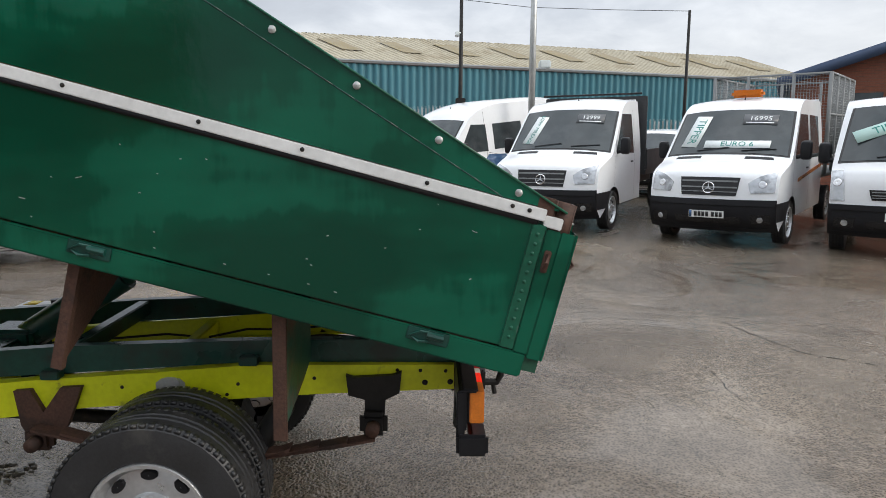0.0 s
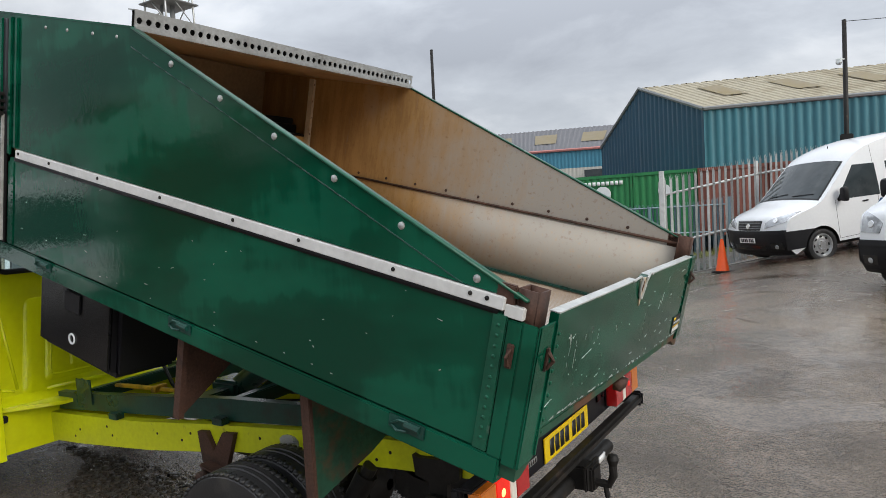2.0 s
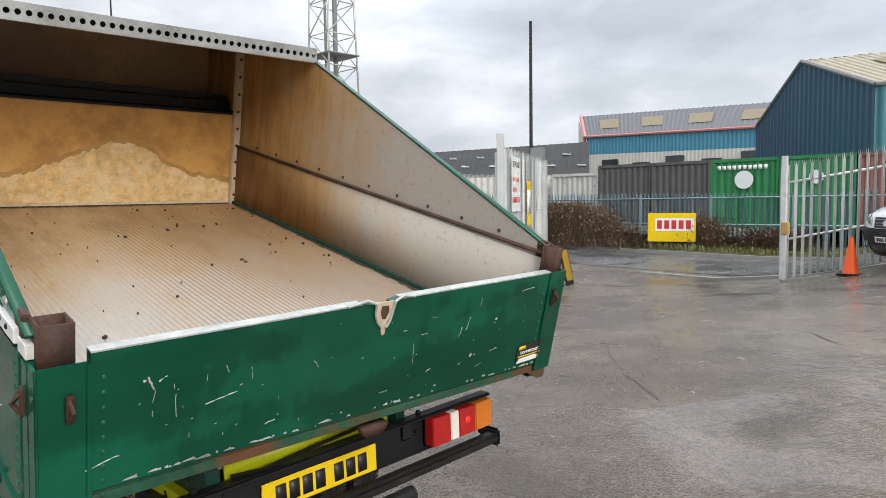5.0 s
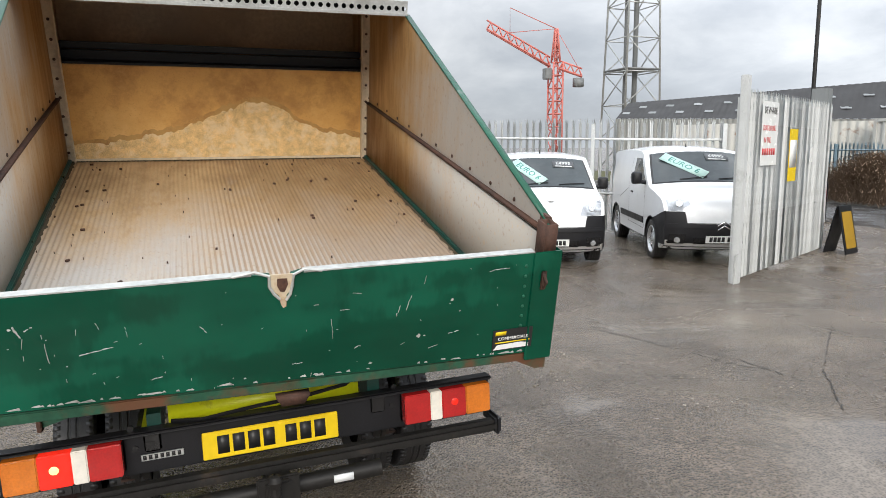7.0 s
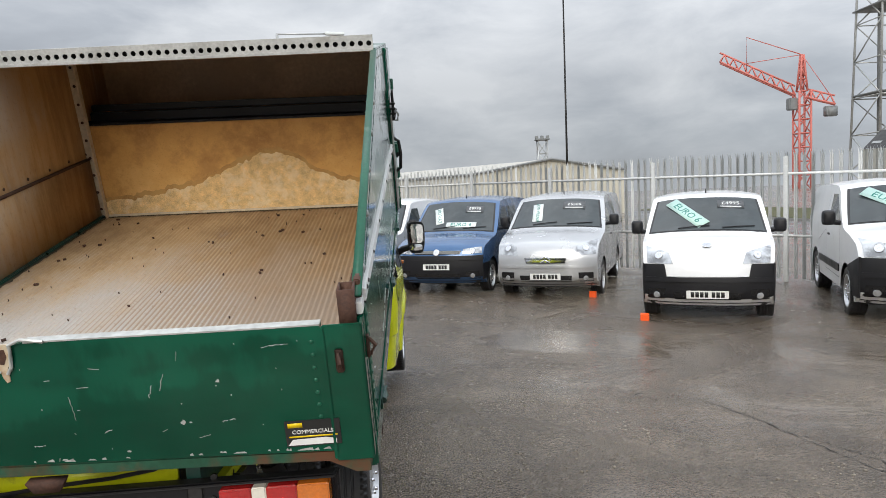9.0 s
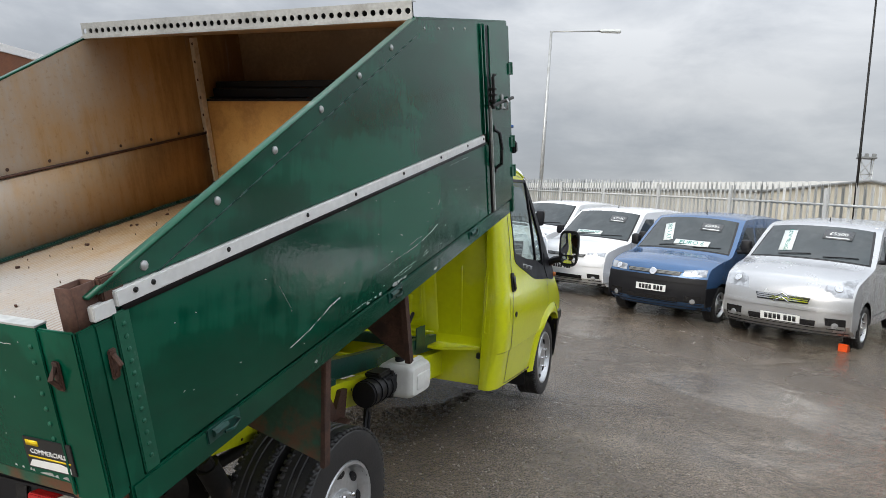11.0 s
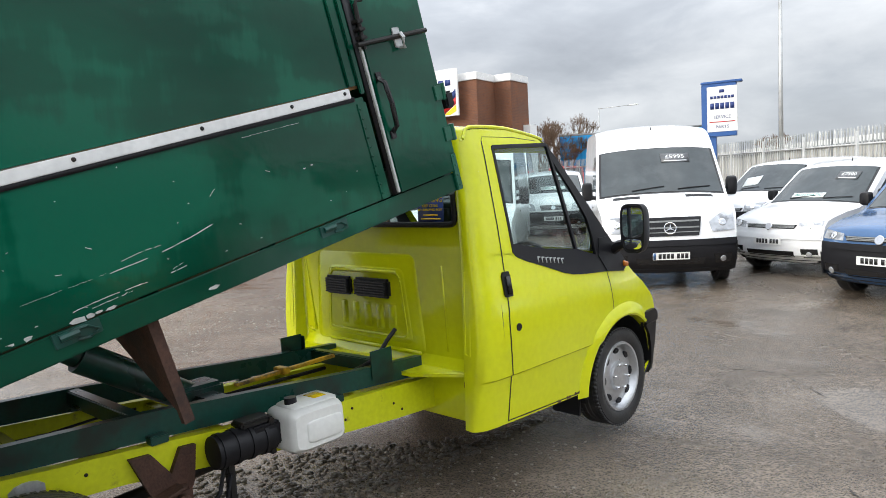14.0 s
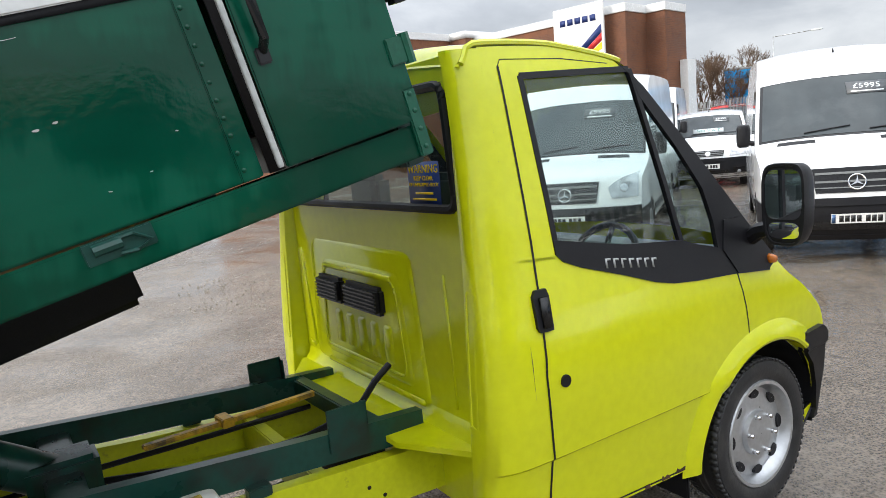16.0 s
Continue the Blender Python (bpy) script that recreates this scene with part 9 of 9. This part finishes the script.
# totem sign
ts = thing("totem_sign", "tall blue and white dealer totem sign", "sign", m=T(-6.16, 24.7, 0.87) @ RZ(16) @ Matrix.Diagonal((0.8, 0.8, 0.8, 1)))
bm = B()
box(bm, -0.78, 0.62, -0.2, 0.2, 2.6, 4.85, 0.02)
box(bm, -0.80, 0.85, -0.24, 0.24, 4.85, 4.95, 0.02)
box(bm, -0.5, -0.2, -0.12, 0.12, -1.2, 2.7, 0.01)
part("sign_case", bm, surf("sign_blue", (0.03, 0.10, 0.30), 0.4), ts, "blue sign case")
bm = B()
box(bm, -0.55, 0.66, -0.215, -0.2, 2.8, 4.72, 0.01)
face = part("sign_face", bm, PLATE_W, ts)
q = T(0.055, -0.222, 0) @ RX(90)
words("sign_lettering", "SERVICE", 0.19, NAVY, face, q @ T(0, 3.42, 0))
words("sign_lettering", "PARTS", 0.19, NAVY, face, q @ T(0, 3.0, 0))
for x0, x1, z0, z1 in [(-0.42 + 0.20 * k, -0.26 + 0.20 * k, 3.76, 4.02) for k in range(5)] + [(-0.42 + 0.14 * k, -0.31 + 0.14 * k, 4.2, 4.32) for k in range(7)] + [(-0.05, 0.15, 4.45, 4.58)]:
    bm = B()
    box(bm, x0, x1, -0.224, -0.215, z0, z1)
    part("logo_bar", bm, NAVY, face)
bm = B()
box(bm, -0.45, 0.56, -0.224, -0.215, 3.20, 3.235)
part("sign_rule", bm, REDINK, face)

# red lorry cab behind the fence
v, sh = van("red_lorry", "red lorry cab behind the palisade fence", place(-19.6, 35.2, 300, z=-0.1) @ Matrix.Scale(1.2, 4), P_NIS, 0.93, 1.97, 1.2, 2.17, 0.10, surf("red_vehicle_paint", (0.55, 0.02, 0.015), 0.25, var=0.06, bump=0.01, coat=0.4), sill=0.5, axles=((0.75, 0.34),), grille=(2.8, 3.5, 0.5), bump_p=2.5, wrap_z=0.62, lamp=((2.7, 0.80), (3.4, 0.84), (3.4, 0.99), (2.7, 0.99)), windows=[[(0.55, 1.28), (1.6, 1.25), (1.58, 1.95), (0.92, 1.95)]], plate=(1.7, 0), badge=None, nose=(0.4, 0.04), rubbing=False, group="")
v["category"] = "truck"

# blue building behind the vans
bb = thing("blue_unit", "bright blue low industrial unit", "building")
bm = B()
clad(bm, (-22.2, 38.7), (-14.0, 42.45), -0.5, 4.42, 0.3, 0.03)
clad(bm, (-14.0, 42.45), (-17.4, 49.8), -0.5, 4.42, 0.3, 0.03)
part("wall", bm, surf("bright_blue_cladding", (0.005, 0.26, 0.58), 0.5, var=0.08), bb, "bright blue ribbed wall")
bm = B()
prism(bm, [(-22.2, 38.7), (-14.0, 42.45), (-17.4, 49.8), (-25.6, 46.0)], "z", 4.42, 4.55)
part("roof", bm, GREYMET, bb, "grey flat roof")


def pole(name, label, x, y, z1, r0, r1, material=BLACK_MET, z0=None):
    z0 = gz(x, y) if z0 is None else z0
    p = thing(name, label, "pole", m=T(x, y, z0))
    bm = B()
    cyl(bm, (0, 0, 0), (0, 0, z1 - z0), r0, r1, 10)
    part("shaft", bm, material, p)
    return p


def street_lamp(x, y, z1, ang, arm=1.8):
    p = pole("street_lamp", "galvanised street lamp with a single arm", x, y, z1, 0.085, 0.05, GALV)
    h = z1 - gz(x, y)
    bm = B()
    tube(bm, [(0, 0, h - 0.02), (arm * math.cos(radians(ang)), arm * math.sin(radians(ang)), h + 0.05)], 0.03)
    part("arm", bm, GALV, p)
    bm = B()
    box(bm, 0, 0.75, -0.11, 0.11, -0.06, 0.06, 0.03, T(arm * math.cos(radians(ang)), arm * math.sin(radians(ang)), h + 0.06) @ RZ(ang))
    part("lantern", bm, CARD, p)


cp = pole("camera_pole", "black steel pole with a camera", 16.55, -0.70, 6.1, 0.065, 0.05)
bm = B()
box(bm, -0.14, 0.14, -0.14, 0.14, 2.15, 2.6, 0.02)
part("pole_collar", bm, BLACK_MET, cp)
bm = B()
box(bm, -0.45, -0.15, 0.06, 0.18, 4.25, 4.37, 0.02)
tube(bm, [(0, 0, 4.4), (-0.2, 0.1, 4.38)], 0.02)
part("camera_head", bm, CARD, cp)
p2 = pole("black_pole", "thin black steel pole", 14.85, -6.5, 5.5, 0.05, 0.035)
p3 = pole("lamp_column", "tall grey lamp column with a floodlight", 14.6, -2.45, 9.0, 0.09, 0.07, GALV)
bm = B()
box(bm, 0.1, 0.35, -0.5, -0.2, 3.3, 3.5, 0.03)
part("floodlight", bm, CARD, p3)
wire = thing("overhead_wire", "thin wire between the poles", "wire")
bm = B()
tube(bm, [(16.55, -0.70, 6.06), (16.1, -2.6, 5.78), (15.4, -4.6, 5.60), (14.85, -6.5, 5.48)], 0.008, 5)
part("strand", bm, BLACK, wire)
pole("black_pole", "thin black aerial pole behind the fence", 5.15, 16.3, 7.3, 0.035, 0.02)
pole("black_pole", "thin black steel pole beside the gate post", 11.15, 7.65, 5.85, 0.045, 0.035)
street_lamp(-4.1, 24.3, 8.3, 15)
street_lamp(-27.4, 52.4, 7.4, 20, 2.5)
street_lamp(-23.8, 40.5, 4.7, 20, 1.2)


# lattice mast and tower crane
def lattice(p, half, z0, z1, step, r, material, parent, nm="lattice", taper=1.0):
    bm = B()
    n = int((z1 - z0) / step)
    def c(i, k):
        t = i / n
        h = half * (1 + (taper - 1) * t)
        return Vector((p[0] + h * (1, 1, -1, -1)[k], p[1] + h * (1, -1, -1, 1)[k], z0 + (z1 - z0) * t))
    for k in range(4):
        tube(bm, [c(0, k), c(n, k)], r, 5)
        for i in range(n):
            a, b = (k, (k + 1) % 4) if i % 2 else ((k + 1) % 4, k)
            tube(bm, [c(i, a), c(i + 1, b)], r * 0.6, 4)
            tube(bm, [c(i, k), c(i, (k + 1) % 4)], r * 0.6, 4)
    return part(nm, bm, material, parent)


ms = thing("lattice_mast", "tall galvanised lattice radio mast", "mast", m=T(-1, -2.3, 1.9) @ Matrix.Scale(1.27, 4) @ T(1, 2.3, -1.9))
MP = (33.8, 46.2)
lattice(MP, 1.75, 0, 34, 2.6, 0.085, GALV, ms, taper=0.55)
bm = B()
for dx, dy, r in ((0.15, -0.2, 0.20), (0.5, 0.3, 0.14), (-0.4, 0.4, 0.12)):
    cyl(bm, (MP[0] + dx, MP[1] + dy, 0), (MP[0] + dx, MP[1] + dy, 34), r, n=8)
part("cable_riser", bm, GREYMET, ms)
for z in (8, 14, 20, 26):
    bm = B()
    box(bm, MP[0] - 1.6, MP[0] + 1.6, MP[1] - 1.6, MP[1] + 1.6, z, z + 0.1)
    part("platform", bm, GREYMET, ms)
# red mixed paler, with the haze of distance put into the colour
CRANE = surf("hazed_red_crane_paint", (0.56, 0.17, 0.14), 0.6, var=0.15, scale=0.5, bump=0)
ck = thing("tower_crane", "haze-paled red tower crane in the distance", "crane", m=T(2.4, -3.5, -0.9) @ Matrix.Scale(2.5, 4) @ RZ(0.5) @ T(0, 2.5, -1.9))
KP = (58.5, 102.5)
lattice(KP, 0.9, 0, 17.0, 1.9, 0.17, CRANE, ck, "tower")
lattice((KP[0], KP[1]), 0.55, 17.0, 22.5, 1.8, 0.15, CRANE, ck, "tower_head", 0.3)


def boom(a, b, h, step, r, nm):
    bm = B()
    a, b = Vector(a), Vector(b)
    d = (b - a).normalized()
    s = d.cross(Vector((0, 0, 1))).normalized() * h * 0.5
    n = int((b - a).length / step)
    up = Vector((0, 0, h))
    for off in (s, -s, up):
        tube(bm, [a + off, b + off], r, 5)
    for i in range(n):
        p, q = a.lerp(b, i / n), a.lerp(b, (i + 1) / n)
        m = p.lerp(q, 0.5)
        for o in (s, -s):
            tube(bm, [p + o, m + up], r * 0.7, 4)
            tube(bm, [m + up, q + o], r * 0.7, 4)
    part(nm, bm, CRANE, ck)


boom((KP[0] - 0.8, KP[1] + 0.5, 16.4), (48.0, 107.4, 22.6), 1.5, 1.4, 0.15, "jib")
boom((KP[0] + 0.5, KP[1] - 0.3, 16.0), (62.3, 100.3, 14.6), 1.3, 1.2, 0.15, "counter_jib")
bm = B()
box(bm, KP[0] - 2.2, KP[0] - 0.9, KP[1] - 0.6, KP[1] + 0.6, 14.2, 16.0, 0.1)
part("crane_cabin", bm, GREYMET, ck)
bm = B()
box(bm, 61.0, 62.6, 100.0, 101.2, 12.9, 14.4, 0.1)
part("counterweight", bm, GREYMET, ck)
bm = B()
tube(bm, [(KP[0], KP[1], 22.5), (51.5, 105.7, 22.0)], 0.06, 4)
tube(bm, [(KP[0], KP[1], 22.5), (62.0, 100.5, 15.6)], 0.06, 4)
tube(bm, [(51.5, 105.7, 20.3), (51.5, 105.7, 26.0), (KP[0], KP[1], 22.5)], 0.09, 4)
part("stay", bm, CRANE, ck)
fl = thing("floodlight_tower", "far floodlight tower with a lamp platform", "mast")
lattice((16.5, 86.4), 0.6, 0, 8.7, 1.6, 0.07, GALV, fl)
bm = B()
box(bm, 15.6, 17.4, 85.6, 87.2, 8.65, 8.85, 0.05)
for dx in (-0.7, 0, 0.7):
    box(bm, 16.5 + dx - 0.2, 16.5 + dx + 0.2, 86.2, 86.6, 8.85, 9.25, 0.05)
part("lamp_platform", bm, GREYMET, fl)


# brick gable at the back of the yard
bg = thing("brick_warehouse", "red brick warehouse with a blue-trimmed gable roof", "building")
bm = B()
mB = T(18.2, -11.0, 0) @ RZ(-118)
prism(bm, [(0, 0), (16, 0), (16, 4.2), (8, 6.6), (0, 4.2)], "y", 0, 10)
bmesh.ops.transform(bm, matrix=mB, verts=bm.verts[:])
part("wall", bm, BRICK, bg, "red brick wall")
bm = B()
for s in (0, 1):
    prism(bm, [(-0.4, 3.9), (8, 6.65), (8, 6.95), (-0.4, 4.2)] if not s else [(16.4, 3.9), (8, 6.65), (8, 6.95), (16.4, 4.2)], "y", -0.35, 10.3)
bmesh.ops.transform(bm, matrix=mB, verts=bm.verts[:])
part("roof", bm, surf("blue_grey_roof_trim", (0.06, 0.09, 0.16), 0.5, var=0.15), bg, "blue-grey roof edge")
for xx in (2.0, 5.5):
    bm = B()
    box(bm, xx - 0.45, xx + 0.45, -0.05, 0.05, 2.9, 3.7, 0.01, mB)
    part("window", bm, GLASS_DK, bg)
bm = B()
for k in range(78):
    z = 0.2 + 0.075 * k
    w0 = 0 if z < 4 else (z - 4) / 2.6 * 8
    if w0 < 7.5:
        box(bm, w0 + 0.05, 16 - w0 - 0.05, -0.006, 0, z, z + 0.009, 0, mB)
part("mortar_course", bm, MORTAR, bg, kind="stuff")


# bare tree
def bare_tree(x, y, h, seed):
    t = thing("bare_tree", "leafless winter tree with fine twigs", "tree", m=T(x, y, 0))
    rnd = random.Random(seed)
    bt, bb_ = B(), B()
    def grow(p, d, l, r, depth):
        q = p + d * l
        tgt = bt if depth < 2 else bb_
        m0 = p.lerp(q, 0.5) + Vector((rnd.uniform(-1, 1), rnd.uniform(-1, 1), 0)) * l * 0.06
        if depth < 4:
            tube(tgt, [p, m0, q], r, 5 if depth < 2 else 3)
        else:
            s = d.cross(Vector((0.2, 0.3, 0.9))).normalized() * r
            tgt.faces.new([tgt.verts.new(c) for c in (p - s, p + s, q)])
        if depth < 7:
            for k in range(3 if depth < 4 else 4):
                a = rnd.uniform(0, 6.28)
                sp_ = rnd.uniform(0.25, 0.6)
                nd_ = (d + Vector((math.cos(a) * sp_, math.sin(a) * sp_, rnd.uniform(-0.05, 0.3)))).normalized()
                grow(p.lerp(q, rnd.uniform(0.6, 1.0)), nd_, l * rnd.uniform(0.6, 0.8), max(r * 0.66, 0.007), depth + 1)
    grow(Vector((0, 0, 0)), Vector((0, 0, 1)), h * 0.3, h * 0.014, 0)
    part("trunk", bt, BRAMBLE, t)
    part("twig_mass", bb_, BRAMBLE, t, kind="stuff")


bare_tree(-23.1, 38.5, 6.4, 2)
bare_tree(-22.2, 39.3, 6.6, 9)
bare_tree(-23.3, 37.4, 5.8, 31)
bare_tree(-21.6, 38.9, 5.6, 44)
bare_tree(-16.5, 62.0, 5.4, 15)


# gravel and puddled rubble on the yard
def scatter(n, x0, x1, y0, y1, seed, smin, smax, material, label):
    rnd = random.Random(seed)
    bm = B()
    for k in range(n):
        x, y = rnd.uniform(x0, x1), rnd.uniform(y0, y1)
        if noise.noise(Vector((x * 0.5, y * 0.5, seed))) < 0.0:
            continue
        s = rnd.uniform(smin, smax)
        box(bm, -s, s, -s * 0.7, s * 0.7, -s * 0.5, s * 0.5, 0, T(x, y, gz(x, y) + s * 0.2) @ RZ(rnd.uniform(0, 180)) @ RX(rnd.uniform(-25, 25)))
    tagged(part("gravel", bm, material, None), label, "gravel", kind="stuff")


STONE = surf("loose_stone", (0.24, 0.21, 0.17), 0.8, var=0.4, scale=5, bump=0.2)
scatter(2600, -9, -3, 4, 14, 21, 0.003, 0.013, STONE, "loose gravel and rubble on the yard")
WETSTONE = surf("wet_dark_rubble", (0.085, 0.072, 0.055), 0.3, var=0.5, scale=9, bump=0.3)
scatter(1800, -1.1, 0.35, 2.3, 4.7, 27, 0.006, 0.021, WETSTONE, "wet dark rubble under the truck")
scatter(1400, 0.2, 4.0, 1.0, 5.0, 22, 0.003, 0.010, STONE, "fine loose grit on the yard")


# cracks and tar seams in the yard's surface
def crack(pts, w, seed):
    rnd = random.Random(seed)
    bm = B()
    prev = None
    for a, b in zip(pts, pts[1:]):
        n = max(2, int(math.hypot(b[0] - a[0], b[1] - a[1]) / 0.05))
        for i in range(n):
            t = i / n
            x, y = a[0] + (b[0] - a[0]) * t + rnd.uniform(-0.012, 0.012), a[1] + (b[1] - a[1]) * t + rnd.uniform(-0.012, 0.012)
            l = math.hypot(b[0] - a[0], b[1] - a[1])
            ox, oy = -(b[1] - a[1]) / l, (b[0] - a[0]) / l
            h = w * rnd.uniform(0.2, 1.0) * (0.3 if rnd.random() < 0.2 else 1)
            cur = [bm.verts.new((x + k * ox * h, y + k * oy * h, gz(x + k * ox * h, y + k * oy * h) + 0.004)) for k in (-1, 1)]
            if prev:
                bm.faces.new((prev[0], cur[0], cur[1], prev[1]))
            prev = cur
    ob = part("crack", bm, CRACK, None)
    tagged(ob, "jagged dark crack in the wet tarmac", "crack", kind="structure")


CRACK = surf("crack_dirt", (0.018, 0.016, 0.014), 0.7, var=0.4, scale=9, bump=0.1)
crack([(3.73, 3.53), (3.9, 2.89), (3.98, 2.27), (4.05, 1.74), (4.24, 1.49)], 0.008, 3)
crack([(3.23, -2.75), (2.79, -2.86), (2.27, -3.06), (1.93, -3.55)], 0.009, 4)
crack([(1.92, -2.09), (1.45, -2.07), (1.1, -2.08)], 0.006, 5)
crack([(7.08, 0.45), (6.68, 0.13), (6.47, -0.12)], 0.01, 6)
crack([(6.09, 2.61), (4.51, 1.35), (3.82, 0.57)], 0.006, 7)
crack([(2.4, 4.84), (2.89, 4.31), (3.34, 3.6)], 0.006, 8)
crack([(-1.15, 7.24), (-0.3, 7.05), (0.39, 7.12)], 0.006, 9)
crack([(0.86, 6.76), (1.38, 6.87), (1.91, 6.39)], 0.006, 10)
crack([(4.0, 2.5), (4.17, 1.91), (4.14, 1.13)], 0.007, 11)


# A-board and yellow roadside sign by the gate
ab = thing("a_board", "small black folding board with an amber face", "sign", m=T(11.35, 6.95, gz(11.35, 6.95)) @ RZ(18))
for k, sg in enumerate((-1, 1)):
    bm = B()
    box(bm, -0.27, 0.27, -0.012, 0.012, 0, 0.92, 0.006, T(0, sg * 0.20, 0) @ RX(sg * 12))
    pn_ = part("board_panel", bm, BLACK, ab, "black board frame")
    if sg < 0:
        bm = B()
        box(bm, -0.21, 0.21, -0.018, -0.0125, 0.10, 0.80, 0.002, T(0, sg * 0.20, 0) @ RX(sg * 12))
        part("board_face", bm, surf("dull_amber_board", (0.33, 0.19, 0.012), 0.5, var=0.2, scale=5), pn_, "dull amber board face")
ys_ = thing("roadside_sign", "yellow sign board with white panel and red lettering", "sign", m=T(21.2, 9.3, gz(21.2, 9.3) + 0.05) @ RZ(-68))
bm = B()
box(bm, -0.8, 0.8, -0.02, 0.02, 0.35, 1.35, 0.01)
part("sign_board", bm, PLATE_Y, ys_)
for x in (-0.7, 0.7):
    bm = B()
    box(bm, x - 0.04, x + 0.04, 0.02, 0.09, 0, 1.4, 0.01)
    part("sign_leg", bm, GREYMET, ys_)
bm = B()
box(bm, -0.55, 0.75, -0.028, -0.02, 0.72, 1.18, 0.004)
part("sign_panel_white", bm, PLATE_W, ys_)
for k in range(5):
    bm = B()
    box(bm, -0.48 + 0.24 * k, -0.32 + 0.24 * k, -0.034, -0.028, 0.80, 1.10, 0.003)
    part("lettering_bar", bm, REDINK, ys_)


# tail of a white van standing behind the gate
v, sh = van("parked_van", "white van seen from behind past the gate post", place(15.5, 12.7, 47), P_CADDY, 0.895, 4.4, 1.06, 1.82, 0.14, WHITE, windows=WIN_CADDY, rubbing=False, badge=None, group="")
for s_ in (-1, 1):
    bm = B()
    box(bm, *sorted((s_ * 0.70, s_ * 0.86)), 4.36, 4.44, 0.78, 1.05, 0.02)
    part("tail_lamp", bm, RED_L, v, "red tail lamp")
bm = B()
box(bm, -0.84, 0.84, 4.36, 4.47, 0.36, 0.58, 0.03)
part("rear_bumper", bm, BLACK, v)
